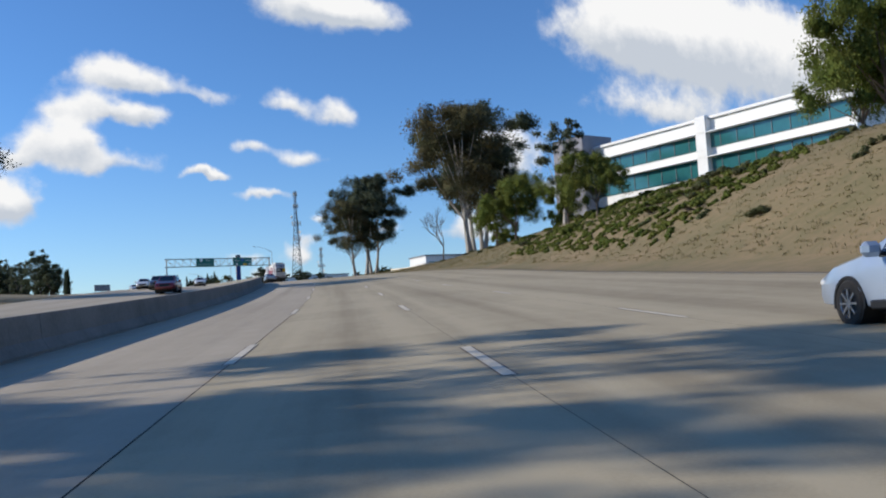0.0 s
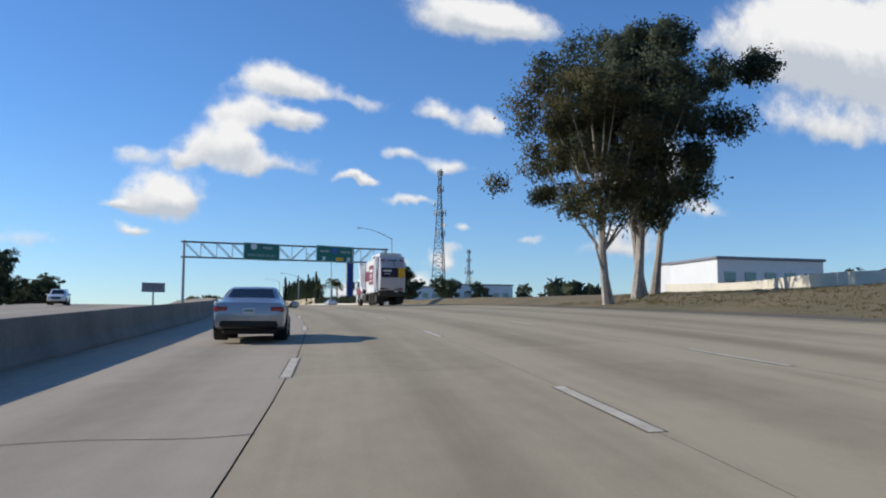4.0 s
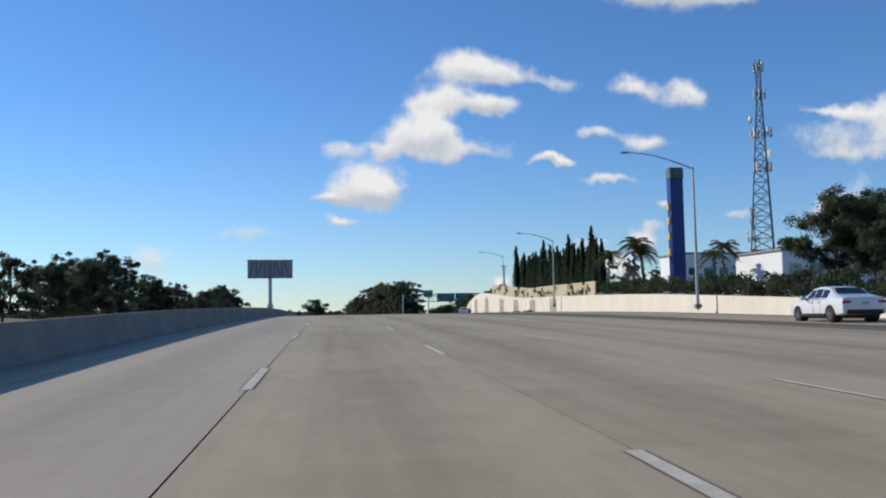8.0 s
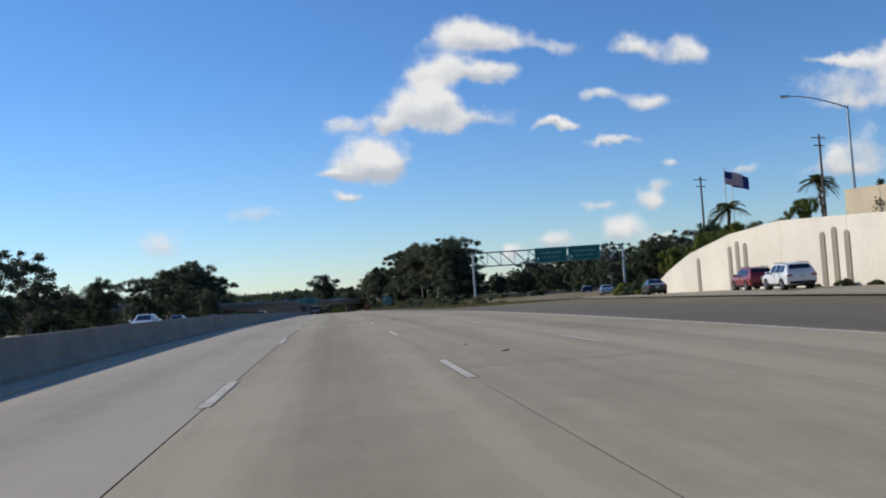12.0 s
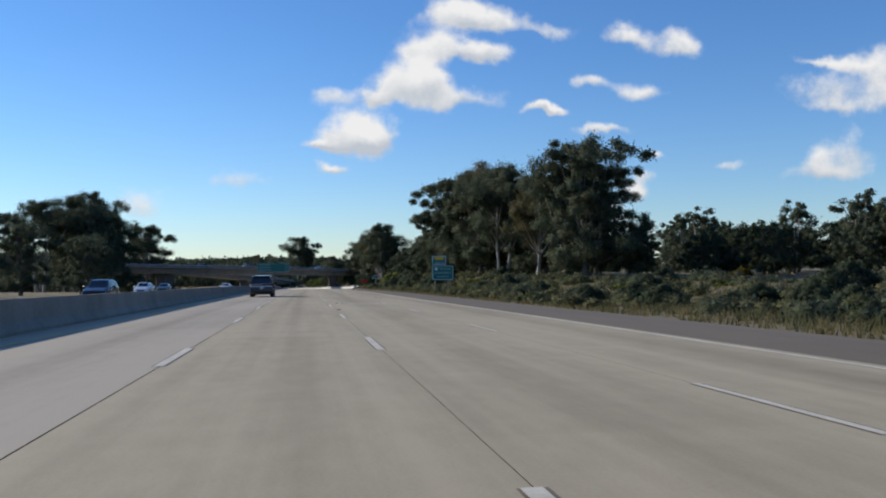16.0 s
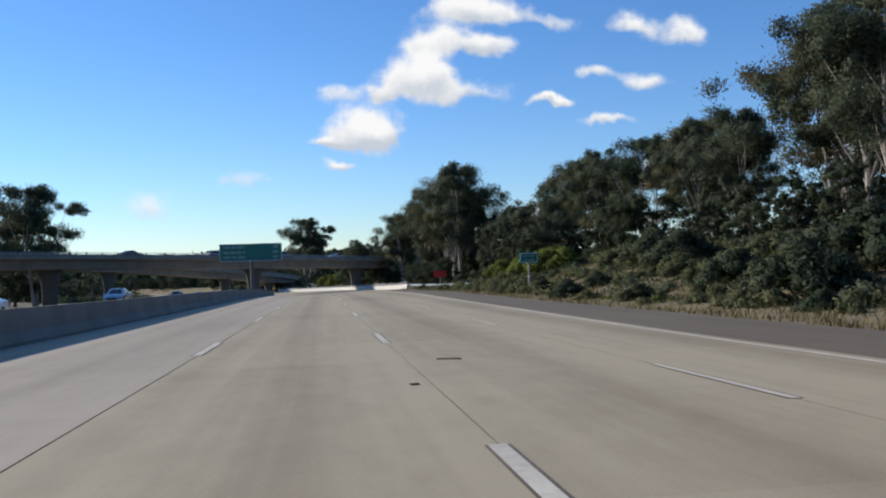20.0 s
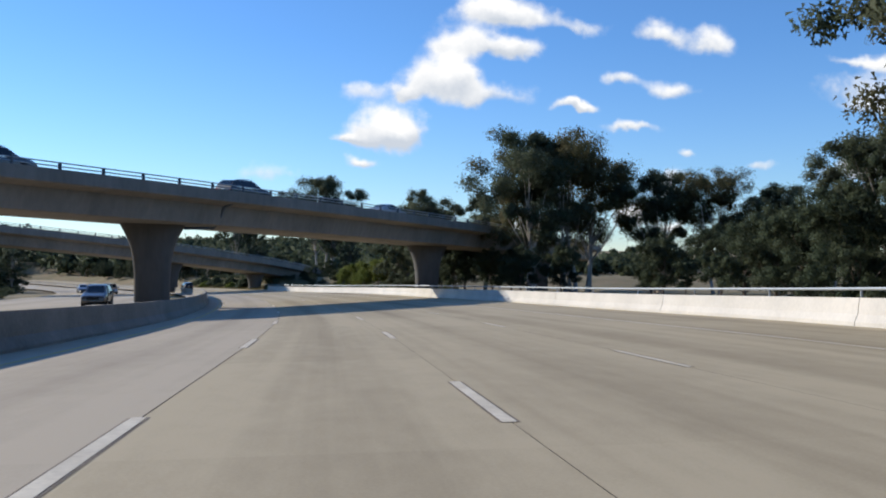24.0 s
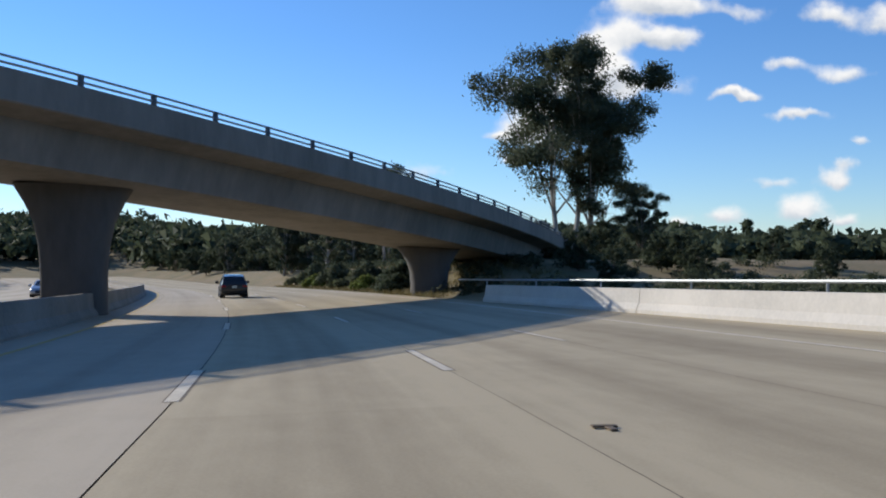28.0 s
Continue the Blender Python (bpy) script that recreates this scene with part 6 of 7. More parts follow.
# stations: along, sill, belt, top, half width, half width at the top
SHAPES = {
    "large_suv": dict(L=5.33, H=1.94, axles=(1.12, 4.23), r=0.40, rails=True, st=((0, 0.52, 0.80, 0.82, 0.90, 0.86), (0.05, 0.42, 1.06, 1.08, 0.99, 0.93), (0.13, 0.38, 1.14, 1.20, 1.005, 0.95), (0.24, 0.36, 1.16, 1.62, 1.01, 0.83), (0.36, 0.36, 1.17, 1.84, 1.012, 0.78), (0.75, 0.36, 1.18, 1.90, 1.015, 0.775), (1.6, 0.36, 1.17, 1.93, 1.015, 0.775), (2.6, 0.36, 1.16, 1.93, 1.015, 0.77), (3.25, 0.36, 1.15, 1.86, 1.01, 0.75), (3.75, 0.36, 1.15, 1.50, 1.01, 0.81), (4.12, 0.36, 1.14, 1.22, 1.01, 0.88), (4.6, 0.36, 1.10, 1.16, 1.0, 0.85), (5.1, 0.38, 1.02, 1.08, 0.97, 0.80), (5.28, 0.42, 0.86, 0.95, 0.92, 0.76), (5.33, 0.5, 0.7, 0.74, 0.85, 0.75)),
                      win=((0.50, 1.28), (1.36, 2.28), (2.40, 3.38)), rear=(0.14, 0.35), front=(3.27, 4.08)),
    "sedan": dict(L=4.75, H=1.45, axles=(0.98, 3.78), r=0.325, rails=False, st=((0, 0.45, 0.72, 0.74, 0.80, 0.74), (0.06, 0.33, 0.92, 0.96, 0.87, 0.78), (0.5, 0.28, 0.95, 1.04, 0.91, 0.76), (0.85, 0.26, 0.95, 1.10, 0.915, 0.72), (1.35, 0.25, 0.94, 1.36, 0.92, 0.62), (1.8, 0.25, 0.93, 1.44, 0.92, 0.60), (2.4, 0.25, 0.92, 1.45, 0.92, 0.60), (2.8, 0.25, 0.92, 1.38, 0.92, 0.61), (3.2, 0.25, 0.92, 1.15, 0.915, 0.68), (3.55, 0.25, 0.91, 0.97, 0.91, 0.76), (4.2, 0.28, 0.82, 0.88, 0.89, 0.74), (4.6, 0.32, 0.68, 0.74, 0.83, 0.68), (4.75, 0.40, 0.55, 0.58, 0.72, 0.6)),
                  win=((1.28, 1.75), (1.82, 2.35), (2.42, 3.05)), rear=(0.88, 1.33), front=(2.82, 3.5)),
    "crossover": dict(L=4.6, H=1.68, axles=(0.92, 3.6), r=0.355, rails=True, st=((0, 0.5, 0.8, 0.82, 0.83, 0.78), (0.06, 0.38, 1.0, 1.03, 0.90, 0.82), (0.2, 0.33, 1.05, 1.22, 0.92, 0.78), (0.42, 0.32, 1.06, 1.52, 0.925, 0.70), (0.8, 0.31, 1.05, 1.62, 0.93, 0.67), (1.6, 0.31, 1.03, 1.67, 0.93, 0.66), (2.3, 0.31, 1.02, 1.66, 0.93, 0.66), (2.75, 0.31, 1.01, 1.58, 0.93, 0.66), (3.2, 0.31, 1.01, 1.25, 0.925, 0.74), (3.5, 0.31, 1.0, 1.07, 0.92, 0.78), (4.1, 0.33, 0.93, 1.0, 0.90, 0.76), (4.5, 0.38, 0.78, 0.85, 0.84, 0.70), (4.6, 0.45, 0.62, 0.66, 0.75, 0.65)),
                      win=((0.62, 1.1), (1.18, 1.95), (2.03, 2.85)), rear=(0.22, 0.42), front=(2.78, 3.45)),
}


def car(name, label, shape, colour, m, group="traffic"):
    """A car in local axes: x right, y ahead, the origin at its middle on the road."""
    S = SHAPES[shape]
    paint = PAINTS[colour]
    th = thing(name, label, "car", m, group)
    L, st = S["L"], S["st"]
    xs = [q[0] for q in st]
    val = lambda y, i: float(np.interp(y, xs, [q[i] for q in st]))

    def ring(y):
        sill, belt, top, w, wt = (val(y, i) for i in range(1, 6))
        h = belt - sill
        half = [(0.0, sill), (w * 0.88, sill), (w * 0.965, sill + 0.06 * h), (w * 1.0, sill + 0.35 * h), (w * 0.995, sill + 0.72 * h), (w * 0.965, belt), (wt + (w * 0.965 - wt) * 0.06, belt + (top - belt) * 0.93), (wt * 0.86, top), (0.0, top + 0.012)]
        return [(x, y - L / 2, z) for x, z in half] + [(-x, y - L / 2, z) for x, z in reversed(half[1:-1])]
    ys = sorted(set(xs + [y for a, b in S["win"] for y in (a, b)]))
    part("body", Mesh().loft([ring(y) for y in ys]), paint, th, f"{colour} bodywork", smooth=True, auto=38)

    def side_pt(y, k, sgn, out=0.008):
        belt, top, w, wt = (val(y, i) for i in (2, 3, 4, 5))
        b0, b1 = w * 0.965, wt + (w * 0.965 - wt) * 0.06
        return (sgn * (b0 + (b1 - b0) * k + out), y - L / 2, belt + (top - belt) * 0.93 * k)
    for sgn in (-1, 1):
        for a, b in S["win"]:
            cols = [a + (b - a) * i / 5 for i in range(6)]
            rings = [[side_pt(y, k, sgn, o) for k, o in ((0.10, 0.009), (0.5, 0.009), (0.86, 0.009), (0.86, -0.02), (0.10, -0.02))] for y in cols]
            part("side_window", Mesh().loft(rings), GLASS, th, "dark tinted side window")
        w0 = val(S["axles"][1] - 1.0, 4)
        part("sill_trim", Mesh().box((sgn * (w0 * 0.985), -0.02, val(2.4, 1) + 0.05), (0.06, S["axles"][1] - S["axles"][0] - 0.95, 0.12), bev=0.02), BLACK, th)
        belt = Mesh().loft([[side_pt(y, 0.02, sgn, o) if k else (lambda p: (p[0], p[1], p[2] - 0.03))(side_pt(y, 0.02, sgn, o)) for o, k in ((0.014, 0), (0.014, 1), (-0.02, 1), (-0.02, 0))] for y in np.linspace(S["win"][0][0], S["win"][-1][1], 9)])
        part("belt_trim", belt, CHROME, th)
        my = S["win"][-1][1] - 0.12
        mir = part("mirror", Mesh().box((sgn * (val(my, 4) + 0.15), my - L / 2, val(my, 2) + 0.08), (0.26, 0.16, 0.2), bev=0.06), paint, th)
        part("mirror_foot", Mesh().box((sgn * (val(my, 4) + 0.01), my - L / 2 + 0.02, val(my, 2) + 0.02), (0.12, 0.08, 0.05), bev=0.015), BLACK, mir)
        for a, b in S["win"][-2:]:
            hy = a + 0.12
            part("door_handle", Mesh().box((sgn * (val(hy, 4) * 0.992 + 0.012), hy - L / 2, val(hy, 2) - 0.13), (0.04, 0.2, 0.035), bev=0.012), CHROME, th)
        for a, b in S["win"][-2:]:
            part("door_seam", Mesh().box((sgn * (val(a, 4) * 0.995 + 0.001), a - 0.04 - L / 2, (val(a, 1) + val(a, 2)) / 2 + 0.05), (0.012, 0.014, (val(a, 2) - val(a, 1)) * 0.72)), BLACK, th)
        for ax in S["axles"]:
            n, arch = 14, []
            for i in range(n + 1):
                t = math.pi * (-0.06 + 1.12 * i / n)
                arch.append([(sgn * (val(ax, 4) * 1.0 + o), ax - L / 2 + math.cos(t) * rr, S["r"] + math.sin(t) * rr) for rr, o in ((S["r"] * 1.03, 0.016), (S["r"] * 1.15, 0.016), (S["r"] * 1.15, -0.05), (S["r"] * 1.03, -0.05))])
            part("wheel_arch", Mesh().loft(arch), BLACK, th)
            well = Mesh().tube([(sgn * (val(ax, 4) - 0.32), ax - L / 2, S["r"] + 0.02), (sgn * (val(ax, 4) + 0.006), ax - L / 2, S["r"] + 0.02)], S["r"] * 1.06, 20)
            part("wheel_well", well, BLACK, th)
            wheel(th, sgn * (val(ax, 4) - 0.10), ax - L / 2, S["r"], 0.26, sgn, 12 if shape == "large_suv" else 8)
        if S["rails"]:
            z = S["H"] - 0.01
            pts = [(sgn * 0.70, y - L / 2, val(y, 3) + 0.022) for y in np.linspace(0.6, S["win"][-1][0] + 0.5, 6)]
            part("roof_rail", Mesh().tube(pts, 0.022, 6), BLACK, th, smooth=True)

    def across(y0, y1, z_in, name):
        rows = []
        for i in range(4):
            y = y0 + (y1 - y0) * i / 3
            top, wt = val(y, 3), val(y, 5) * z_in
            rows.append([(wt, y - L / 2, top + 0.018), (wt * 0.5, y - L / 2, top + 0.026), (-wt * 0.5, y - L / 2, top + 0.026), (-wt, y - L / 2, top + 0.018)])
        lo = [[(x, y, z - 0.03) for x, y, z in r] for r in rows]
        m_ = Mesh()
        m_.loft(rows, caps=False, closed=False), m_.loft(lo, caps=False, closed=False)
        part(name, m_, GLASS, th, "dark tinted glass", fix=False)
    across(*S["front"], 0.80, "windshield")
    y0, y1 = S["rear"]
    across(y0, y1, 0.84, "rear_window")
    w = val(0.06, 4)
    zb = val(0.1, 2)
    if shape == "large_suv":
        part("light_bar", Mesh().box((0, -L / 2 + 0.035, 1.0), (1.9, 0.06, 0.075), bev=0.02), LAMP_CLEAR, th, "full-width pale tail light bar")
        part("tail_lamp", Mesh().box((0.80, -L / 2 + 0.03, 1.0), (0.26, 0.045, 0.05), bev=0.02), LAMP_RED, th)
        part("tail_lamp", Mesh().box((-0.80, -L / 2 + 0.03, 1.0), (0.26, 0.045, 0.05), bev=0.02), LAMP_RED, th)
        part("tailgate_trim", Mesh().box((0, -L / 2 + 0.10, 1.175), (1.86, 0.06, 0.022)), CHROME, th)
        for sgn in (-1, 1):
            part("bumper_strip", Mesh().box((sgn * 0.88, -L / 2 + 0.07, 0.74), (0.26, 0.1, 0.04), bev=0.012), CHROME, th)
        part("spoiler", Mesh().box((0, -L / 2 + 0.42, 1.885), (1.5, 0.34, 0.05), bev=0.02), paint, th)
    else:
        for sgn in (-1, 1):
            part("tail_lamp", Mesh().box((sgn * w * 0.80, -L / 2 + 0.045, zb - 0.14), (0.36, 0.10, 0.15), bev=0.04), LAMP_RED, th)
    part("bumper", Mesh().box((0, -L / 2 + 0.04, val(0.1, 1) + 0.10), (w * 1.7, 0.12, 0.2), bev=0.05), BLACK, th)
    pl = part("number_plate", Mesh().box((0, -L / 2 + 0.0, 0.86 if shape == "large_suv" else zb - 0.17), (0.31, 0.03, 0.155), bev=0.01), PLATE, th)
    part("plate_bar", Mesh().box((0, -L / 2 - 0.018, 0.86 if shape == "large_suv" else zb - 0.17), (0.24, 0.008, 0.05)), SIGN_LETTER, pl)
    for sgn in (-1, 1):
        part("headlight", Mesh().box((sgn * val(L - 0.25, 4) * 0.78, L / 2 - 0.2, val(L - 0.25, 2) - 0.08), (0.34, 0.22, 0.14), bev=0.05), LAMP_CLEAR, th)
    part("grille", Mesh().box((0, L / 2 - 0.03, val(L - 0.1, 2) - 0.12), (0.9, 0.08, 0.24), bev=0.03), BLACK, th)
    part("underbody", Mesh().box((0, 0, val(2.4, 1) - 0.02), (w * 1.6, L - 0.7, 0.14), bev=0.04), BLACK, th)
    return th


car("large_suv", "large midnight-blue SUV with chrome trim in the inner lane", "large_suv", "midnight blue", spot(704.5, -3.32, 0, 0.5))
car("car", "silver sedan in the inner lane", "sedan", "silver", spot(255.0, -3.2))
car("car", "black SUV far ahead on the curve", "crossover", "black", spot(1082, -0.6))
car("car", "pale blue compact sedan in the outer lane", "sedan", "pale blue", spot(108.3, 7.7))
car("car", "white sedan beside the low wall", "sedan", "white", spot(395, 19.9, 0, -4))
car("car", "white crossover below the retaining wall", "crossover", "white", spot(543.5, 28, 0.03, -8))
car("car", "red crossover below the retaining wall", "crossover", "red", spot(552.5, 30.2, 0.03, -8))
car("car", "black sedan on the exit ramp", "sedan", "black", spot(574, 31, 0.03, -12))
car("car", "silver sedan on the exit ramp", "sedan", "silver", spot(606, 36.5, 0.03, -12))
car("car", "black crossover on the exit ramp", "crossover", "black", spot(630, 41, 0.03, -12))
rc = random.Random(5)
for i, s in enumerate((182, 205, 226, 251, 277, 330, 566, 604, 668, 694, 733, 771, 796, 842, 905, 958, 1040, 1062, 1098)):
    c = rc.choice(("white", "silver", "black", "grey", "red", "grey", "white"))
    k = rc.choice(("sedan", "crossover", "sedan"))
    car("car", f"{c} {k} on the opposite carriageway", k, c, spot(s, -15.0 - 3.7 * (i % 3), -0.02, 180), "oncoming traffic")
for k, c, sh in ((-14, "grey", "crossover"), (-34, "black", "sedan"), (6, "black", "crossover"), (26, "silver", "sedan")):
    p, n = fr1(k)
    d = Vector((-n.y, n.x, 0))
    car("car", f"{c} {sh} crossing the overpass", sh, c, Matrix.Translation(p + n * 3.3 + Vector((0, 0, 2.05))) @ Matrix.Rotation(math.atan2(-d.x, d.y), 4, "Z"), "traffic on the overpass")

# the refuse truck


def refuse_truck(m):
    W_T = mat("truck_white", (0.78, 0.78, 0.76), 0.4, other=(0.60, 0.58, 0.54), scale=0.8, amount=0.45, fine=6, bump=0.04, spec=0.5)
    MAROON = mat("maroon_band", (0.22, 0.018, 0.035), 0.4, other=(0.17, 0.015, 0.03), scale=1, amount=0.4, bump=0, spec=0.5)
    NAVY = mat("navy_panel", (0.02, 0.018, 0.045), 0.4, bump=0)
    GREYISH = mat("truck_tailgate", (0.52, 0.53, 0.56), 0.45, other=(0.38, 0.38, 0.40), scale=0.9, amount=0.5, fine=7, bump=0.05)
    CH = mat("truck_chassis", (0.03, 0.028, 0.026), 0.8, other=(0.09, 0.07, 0.05), scale=1.5, amount=0.6)
    WORN = mat("truck_rim", (0.15, 0.125, 0.10), 0.85, 0.1, scale=3)
    th = thing("refuse_truck", "white refuse truck with maroon band and lifting arms", "truck", m, "traffic")
    # box body: outline seen from the side, y along
    side = [(-5.0, 1.25), (1.75, 1.12), (2.05, 1.5), (2.1, 3.2), (1.6, 3.55), (-0.6, 3.72), (-4.9, 3.80), (-5.0, 3.6)]
    rings = []
    for x, k in ((-1.22, 0.965), (-1.25, 1), (1.25, 1), (1.22, 0.965)):
        rings.append([(x, y, 2.5 + (z - 2.5) * k) for y, z in side])
    body = part("body", Mesh().loft(rings), W_T, th, "white packer body")
    # band around the sides
    for sg in (-1, 1):
        part("maroon_band", Mesh().box((sg * 1.258, -1.45, 2.52), (0.02, 7.05, 0.78)), MAROON, body, "maroon band")
        pn = part("name_panel", Mesh().box((sg * 1.264, -2.3, 2.55), (0.02, 1.7, 1.5)), MAROON, body, "maroon company panel")
        for z, h, l in ((2.55, 0.12, 1.0), (2.36, 0.05, 0.9), (2.10, 0.10, 1.1)):
            part("lettering", Mesh().box((sg * 1.278, -2.3, z), (0.01, l, h)), SIGN_WHITE, pn)
        for k in range(4):
            part("emblem_block", Mesh().box((sg * 1.278, -2.3 + (k - 1.5) * 0.36, 3.2), (0.01, 0.3, 0.28)).box((sg * 1.2785, -2.3 + (k - 1.5) * 0.36, 3.2), (0.012, 0.16, 0.07)), SIGN_WHITE, pn)
        for y in (-4.75, -4.25, 0.15, 0.85):
            part("rib", Mesh().tube([(sg * 1.29, y, 1.25), (sg * 1.32, y, 2.4), (sg * 1.27, y + 0.12, 3.66)], 0.10, 8), W_T, body, "curved white body rib", smooth=True)
        part("lower_rail", Mesh().box((sg * 1.2, -1.6, 1.2), (0.14, 6.7, 0.16), bev=0.03), W_T, body)
        for k in range(9):
            part("marker", Mesh().box((sg * 1.275, -4.6 + k * 0.75, 1.2), (0.012, 0.3, 0.06)), LAMP_RED if k % 2 else SIGN_WHITE, body)
        # lifting arm over the cab
        arm = Mesh().tube([(sg * 1.42, 0.2, 1.35), (sg * 1.46, 0.9, 1.55), (sg * 1.46, 1.2, 2.4), (sg * 1.44, 1.7, 3.2), (sg * 1.36, 2.6, 3.75)], [0.16, 0.17, 0.16, 0.15, 0.13], 8)
        part("lift_arm", arm, W_T, th, "curved white lifting arm", smooth=True)
        part("arm_pivot", Mesh().tube([(sg * 1.2, 0.2, 1.35), (sg * 1.56, 0.2, 1.35)], 0.22, 12), CH, th)
    # hopper rim and top door
    part("top_cover", Mesh().prism([(-1.1, 3.74), (1.1, 3.74), (0.98, 4.14), (-0.98, 4.14)], -4.85, -1.5), W_T, th, "raised white top cover")
    part("top_vent", Mesh().box((-1.0, -3.3, 3.86), (0.35, 1.3, 0.22)), CH, th, "dark side vent")
    part("fork", Mesh().box((0, 2.75, 3.72), (2.7, 0.35, 0.28), bev=0.05).box((-1.1, 3.3, 3.66), (0.2, 1.2, 0.14), bev=0.03).box((1.1, 3.3, 3.66), (0.2, 1.2, 0.14), bev=0.03), W_T, th, "raised white lifting fork")
    part("hopper_shield", Mesh().prism([(-1.2, 2.55), (1.2, 2.55), (1.2, 3.3), (-1.2, 3.3)], 2.1, 2.5).add([(-1.2, 2.5, 3.3), (1.2, 2.5, 3.3), (1.15, 3.9, 2.62), (-1.15, 3.9, 2.62), (-1.2, 2.5, 3.1), (1.2, 2.5, 3.1), (1.15, 3.9, 2.52), (-1.15, 3.9, 2.52)], [(0, 1, 2, 3), (7, 6, 5, 4), (0, 4, 5, 1), (1, 5, 6, 2), (2, 6, 7, 3), (3, 7, 4, 0)]), W_T, th, "sloping white hopper shield")
    # tailgate bulging out at the back
    tail = [[(x, y, z) for x, y in ((-1.18 * k, -4.98), (-1.10 * k, -4.98 - b), (1.10 * k, -4.98 - b), (1.18 * k, -4.98))] for z, b, k in ((1.25, 0.25, 0.98), (1.6, 0.42, 1), (2.3, 0.62, 1), (2.9, 0.60, 1), (3.5, 0.34, 0.98), (3.75, 0.12, 0.95))]
    tg = part("tailgate", Mesh().loft(tail), GREYISH, th, "bulged pale tailgate", smooth=True, auto=30)
    part("tail_panel", Mesh().box((-0.25, -5.625, 2.6), (1.6, 0.04, 0.72), bev=0.01), NAVY, tg, "dark company panel")
    part("tail_tab", Mesh().box((0.85, -5.625, 2.6), (0.62, 0.04, 0.72), bev=0.01), SIGN_YELLOW, tg, "yellow notice panel")
    part("lettering", Mesh().box((-0.5, -5.65, 2.74), (0.8, 0.01, 0.13)), SIGN_WHITE, tg)
    part("lettering", Mesh().box((-0.5, -5.65, 2.52), (0.6, 0.01, 0.05)), SIGN_WHITE, tg)
    part("tail_seam", Mesh().tube([(0.1, -5.42, 3.5), (0.25, -5.62, 2.98)], 0.03, 5), CH, tg)
    for x in (-0.95, -0.75, 0.75, 0.95):
        part("tail_lamp", Mesh().tube([(x, -5.40, 3.55), (x, -5.46, 3.55)], 0.075, 10), LAMP_RED, tg)
        part("tail_lamp", Mesh().tube([(x, -5.24, 1.38), (x, -5.33, 1.38)], 0.085, 10), LAMP_RED, tg)
    for x in (-0.3, 0, 0.3):
        part("work_lamp", Mesh().box((x, -5.42, 3.55), (0.2, 0.08, 0.1), bev=0.02), BLACK, tg)
    part("bumper", Mesh().box((0, -5.15, 0.92), (2.4, 0.35, 0.42), bev=0.04), CH, th, "dark rear bumper")
    part("number_plate", Mesh().box((0.45, -5.33, 1.15), (0.31, 0.02, 0.155)), PLATE, th)
    part("side_marker", Mesh().box((-1.1, -5.33, 0.95), (0.09, 0.02, 0.09)), SIGN_YELLOW, th)
    part("chassis", Mesh().box((0, -0.4, 0.86), (0.95, 9.2, 0.34), bev=0.03).box((-0.9, 0.9, 0.75), (0.7, 1.5, 0.6), bev=0.08).box((0.9, 0.9, 0.75), (0.7, 1.5, 0.6), bev=0.08), CH, th, "dark chassis with tanks")
    # cab
    cab = [(2.55, 0.75), (4.75, 0.6), (4.85, 1.3), (4.62, 2.45), (4.4, 2.72), (2.7, 2.78), (2.55, 2.6)]
    cb = part("cab", Mesh().loft([[(x, y, z) for y, z in cab] for x in (-1.2, -1.15, 1.15, 1.2)]), W_T, th, "white low-entry cab")
    for sg in (-1, 1):
        part("cab_band", Mesh().box((sg * 1.205, 3.6, 1.5), (0.02, 2.1, 0.72)), MAROON, cb, "maroon cab band")
        part("cab_window", Mesh().box((sg * 1.206, 3.95, 2.22), (0.02, 0.95, 0.62), bev=0.008), GLASS, cb)
        part("cab_window", Mesh().box((sg * 1.206, 3.0, 2.22), (0.02, 0.55, 0.56), bev=0.008), GLASS, cb)
        mr = part("mirror", Mesh().box((sg * 1.5, 4.75, 2.2), (0.22, 0.1, 0.6), bev=0.04), BLACK, cb)
        part("mirror_arm", Mesh().tube([(sg * 1.2, 4.6, 2.5), (sg * 1.5, 4.75, 2.45)], 0.025, 5), BLACK, mr)
        part("mudguard", Mesh().loft([[(sg * x, 3.35 + math.cos(t) * r_, 0.55 + math.sin(t) * r_) for x, r_ in ((0.85, 0.66), (1.27, 0.66), (1.27, 0.60), (0.85, 0.60))] for t in [math.pi * k / 10 for k in range(11)]]), BLACK, th)
    part("windshield", Mesh().loft([[(x, y, z) for x, z, y in ((-1.0, 1.55, 4.83), (1.0, 1.55, 4.83), (0.98, 2.42, 4.65), (-0.98, 2.42, 4.65))], [(x, y, z) for x, z, y in ((-1.0, 1.55, 4.78), (1.0, 1.55, 4.78), (0.98, 2.42, 4.6), (-0.98, 2.42, 4.6))]]), GLASS, cb)
    part("bumper", Mesh().box((0, 4.9, 0.55), (2.4, 0.3, 0.4), bev=0.06), W_T, th)
    # the packer body stands taller than the cab
    tall = ("body", "maroon_band", "name_panel", "lettering", "rib", "top_cover", "top_vent", "fork", "hopper", "tailgate", "tail_", "work_lamp", "lift_arm")
    for ob in th.children_recursive:
        if ob.name.startswith(tall):
            for vert in ob.data.vertices:
                vert.co.z = vert.co.z if vert.co.z < 1.3 else 1.3 + (vert.co.z - 1.3) * 1.2
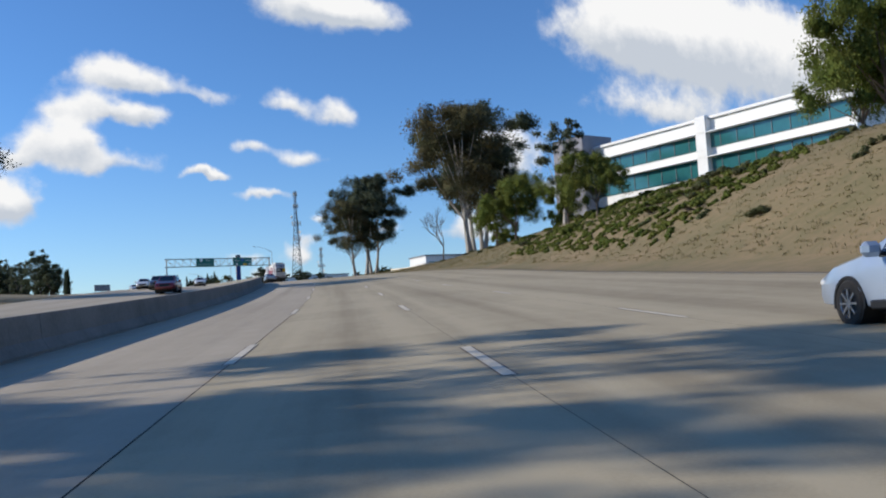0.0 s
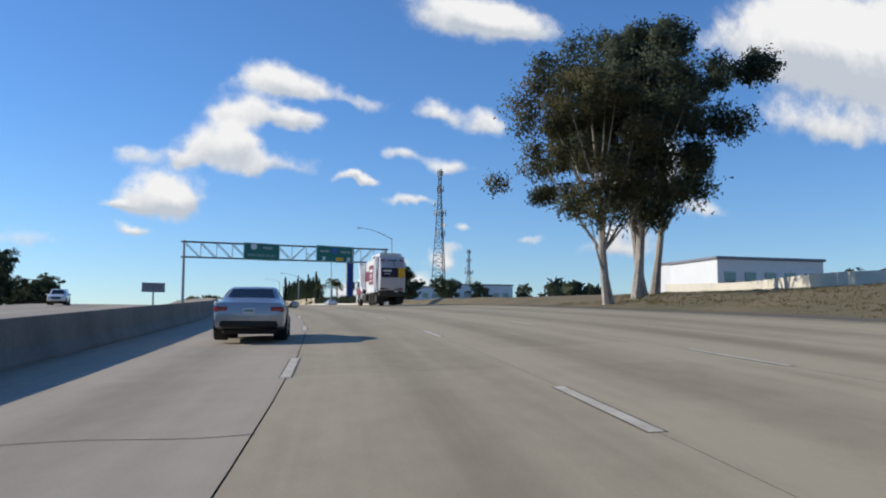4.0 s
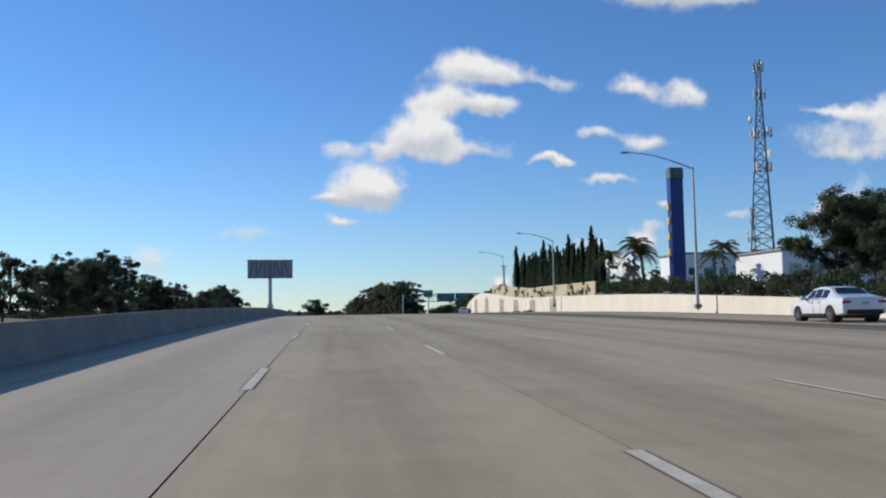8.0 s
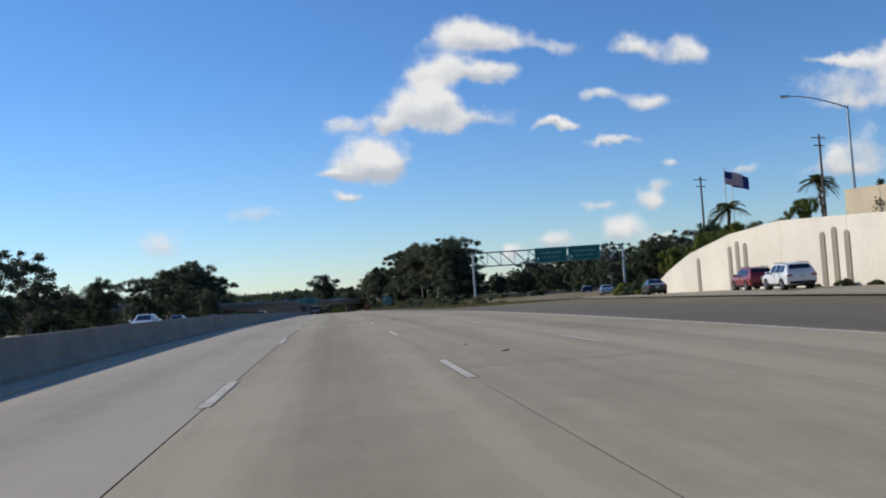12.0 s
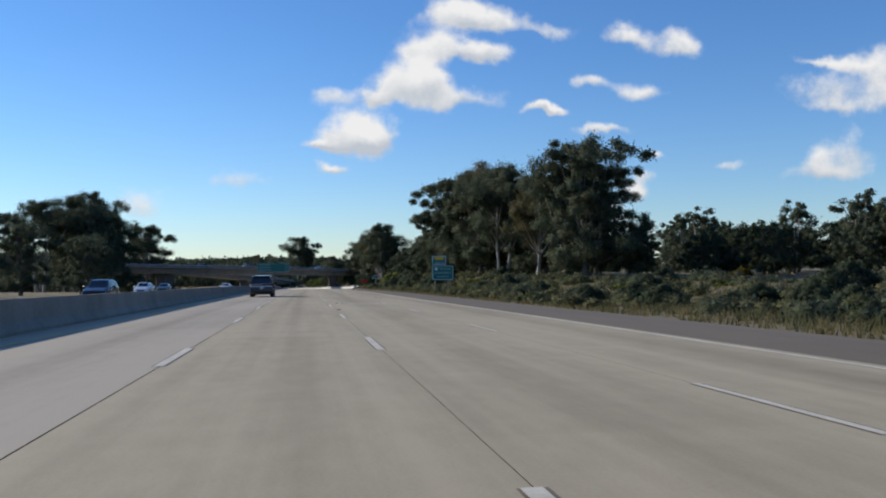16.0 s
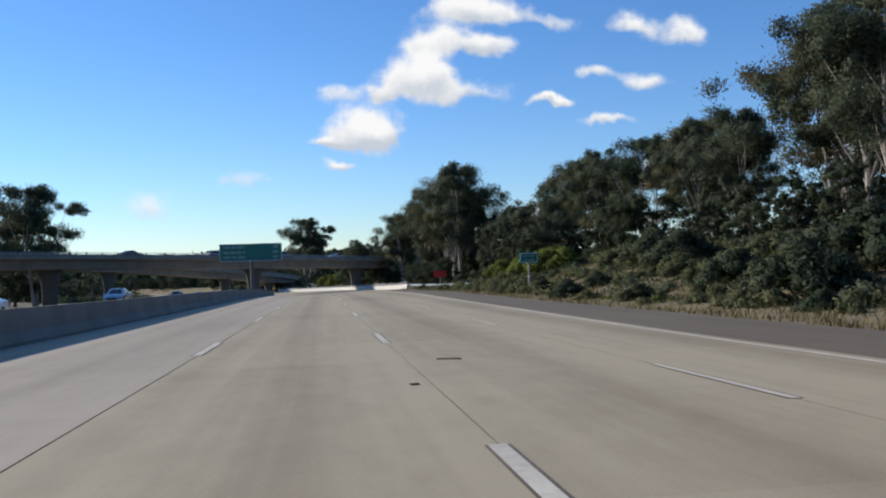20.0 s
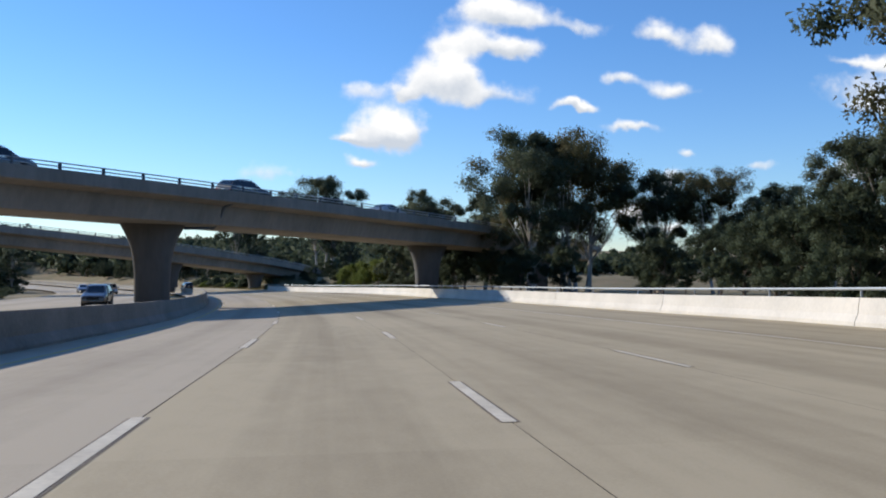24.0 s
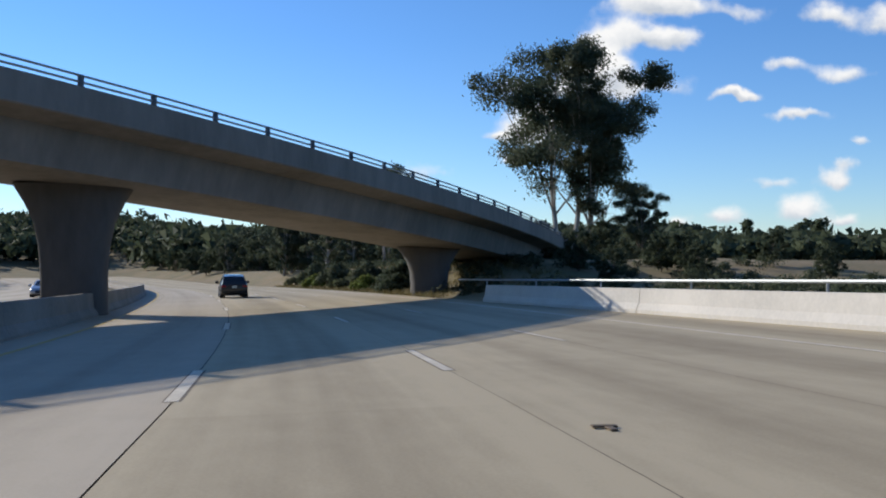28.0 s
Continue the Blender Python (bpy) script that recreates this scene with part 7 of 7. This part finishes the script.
    for sg in (-1, 1):
        part("mud_flap", Mesh().box((sg * 0.95, -4.85, 0.45), (0.6, 0.03, 0.62), bev=0.01), BLACK, th)
        part("pillar_cap", Mesh().box((sg * 1.24, -4.45, 4.32), (0.22, 0.55, 0.26), bev=0.08), W_T, th, "rounded white pivot cap")
        part("body_pillar", Mesh().tube([(sg * 1.30, -4.3, 1.1), (sg * 1.33, -4.32, 2.8), (sg * 1.29, -4.4, 4.25)], [0.2, 0.17, 0.15], 10), W_T, th, "thick white body pillar", smooth=True)
        for k in range(5):
            part("lower_lamp", Mesh().tube([(sg * (0.35 + 0.17 * k), -5.30, 1.38), (sg * (0.35 + 0.17 * k), -5.36, 1.38)], 0.06, 10), LAMP_RED if k % 2 else BLACK, th)
        part("side_step", Mesh().box((sg * 1.15, 2.2, 0.55), (0.3, 0.5, 0.08), bev=0.02), CH, th)
    for y, r, w_ in ((3.35, 0.54, 0.34), (-1.55, 0.54, 0.5), (-2.85, 0.54, 0.5), (-4.15, 0.48, 0.34)):
        for sg in (-1, 1):
            wheel(th, sg * (1.25 - w_ / 2), y, r, w_, sg, 12 if y < -4 else 0, WORN)


refuse_truck(spot(314.8, 8.3, 0.0, 1.6))

# ---- small things on the road ----
rd = random.Random(77)
DEBRIS = mat("debris", (0.16, 0.12, 0.08), 0.9, scale=5)
for s, d in ((475.5, 3.2), (476.2, 3.6), (474.3, 2.6), (472.8, -0.8), (509.5, 3.4), (512, 3.0), (446, 3.3), (449, 3.1), (675, 2.6), (663.5, 2.0), (765, 1.7), (768, 2.6), (1024, 2.4), (855, 2.0), (744, 3.0), (600, 1.9), (540, 3.2), (690, 6.0), (865, 7.0), (985, 3.4), (330, 2.2)):
    h = thing("road_debris", "scrap of dark debris lying on the concrete", "debris", spot(s, d, 0.003, rd.uniform(0, 180)), "scraps on the road")
    mm = Mesh()
    for _ in range(rd.choice((1, 2, 3))):
        mm.box((rd.uniform(-0.12, 0.12), rd.uniform(-0.3, 0.3), 0.012), (rd.uniform(0.03, 0.08), rd.uniform(0.08, 0.28), 0.018), Matrix.Rotation(rd.uniform(0, 3), 3, "Z"), 0.006)
    part("scrap", mm, DEBRIS, h)
# sealed cracks across the lanes
crack = thing("sealed_cracks", "thin dark sealed cracks across the lanes", "crack", Matrix(), kind="stuff")
cm = Mesh()
for i in range(26):
    s, d0 = rd.uniform(110, 1040), rd.choice((-5.4, -1.8, 1.85))
    pts = [at(s + rd.uniform(-0.12, 0.12), d0 + 3.6 * k / 7, 0.004) for k in range(8)]
    for a, b in zip(pts[:-1], pts[1:]):
        w = Vector((0, 0.012, 0))
        cm.add([Vector(a) - w, Vector(b) - w, Vector(b) + w, Vector(a) + w], [(0, 1, 2, 3)])
part("cracks", cm, JOINT, crack, fix=False)

# dry grass and weeds on the verges
rg = np.random.RandomState(5)


def grass(name, label, s0, s1, near, far, count, tall, material):
    """Thin leaning blades in tufts over a stretch of verge."""
    tufts = count // 9
    q = rg.uniform(s0, s1, tufts)
    off = near + (far - near) * rg.uniform(0, 1, tufts) ** 1.3
    base = np.array([at(a, edge_d(a) + o, rise(float(a), edge_d(a) + o) - 0.02) for a, o in zip(q, off)])
    b = np.repeat(base, 9, 0) + np.concatenate([rg.normal(size=(tufts * 9, 2)) * 0.13, np.zeros((tufts * 9, 1))], 1)
    n = len(b)
    h = tall * rg.uniform(0.4, 1.2, n)
    a = rg.uniform(0, 6.283, n)
    side = np.stack([np.cos(a), np.sin(a), 0 * a], 1) * (0.018 + 0.03 * h)[:, None]
    tip = b + np.stack([rg.normal(size=n) * 0.35 * h, rg.normal(size=n) * 0.35 * h, h], 1)
    v = np.stack([b - side, b + side, tip], 1).reshape(-1, 3)
    nor = np.repeat(np.stack([0.3 * np.sin(a), -0.3 * np.cos(a), 0.9 + 0 * a], 1), 3, 0)
    tagged(part(name, leaf_mesh(name, v, np.arange(n * 3).reshape(-1, 3), nor), material), label, "grass", kind="stuff")


grass("dry_grass", "dry grass and weeds on the verge below the trees", 590, 900, 3.4, 20, 90000, 0.26, GRASS)
grass("dry_grass", "sparse dry grass on the cut slope", 100, 300, 3.4, 26, 100000, 0.13, GRASS)
grass("weeds", "green weeds among the scrub", 610, 890, 5.0, 16, 30000, 0.38, LEAF_SCRUB)
grass("weeds", "grassy bank below the ramp bridge", 1070, 1140, 1.3, 12, 16000, 0.4, GRASS)

# woods and hills far off
cs, rs = [], []
rw = random.Random(31)
for i in range(900):
    s = rw.uniform(300, 1900)
    sg = rw.choice((-1, 1))
    d = sg * rw.uniform(110, 420)
    z = rise(s, d)
    p = at(s, d, z)
    h = rw.uniform(4, 10) * (1.0 if s < 1000 else 0.75 if d > 0 else 1.0 if s < 1300 else 1.3)
    for _ in range(3):
        cs.append((p[0] + rw.uniform(-4, 4), p[1] + rw.uniform(-4, 4), p[2] + h * rw.uniform(0.3, 0.9))), rs.append(h * rw.uniform(0.4, 0.6))
for i in range(2600):
    s, d = rw.uniform(1235, 1600), rw.uniform(-230, 260)
    if abs(d + 8) < 26 and s < 1330:
        continue
    p = at(s, d, rise(s, d))
    h = rw.uniform(8, 15) * (0.75 if d > 60 else 1.0)
    cs.append((p[0], p[1], p[2] + h * 0.5)), rs.append(h * rw.uniform(0.5, 0.75))
v, f, nor = leaves(cs, rs, 70, 1.5, 77, 0.1)
tagged(part("distant_woods", leaf_mesh("distant_woods", v, f, nor), LEAF_DARK), "dark woods covering the far slopes", "woods", kind="stuff")

for o in [q for q in bpy.data.objects if q.parent is None and q.location.z < -390]:
    for q in (*o.children_recursive, o):
        bpy.data.objects.remove(q)
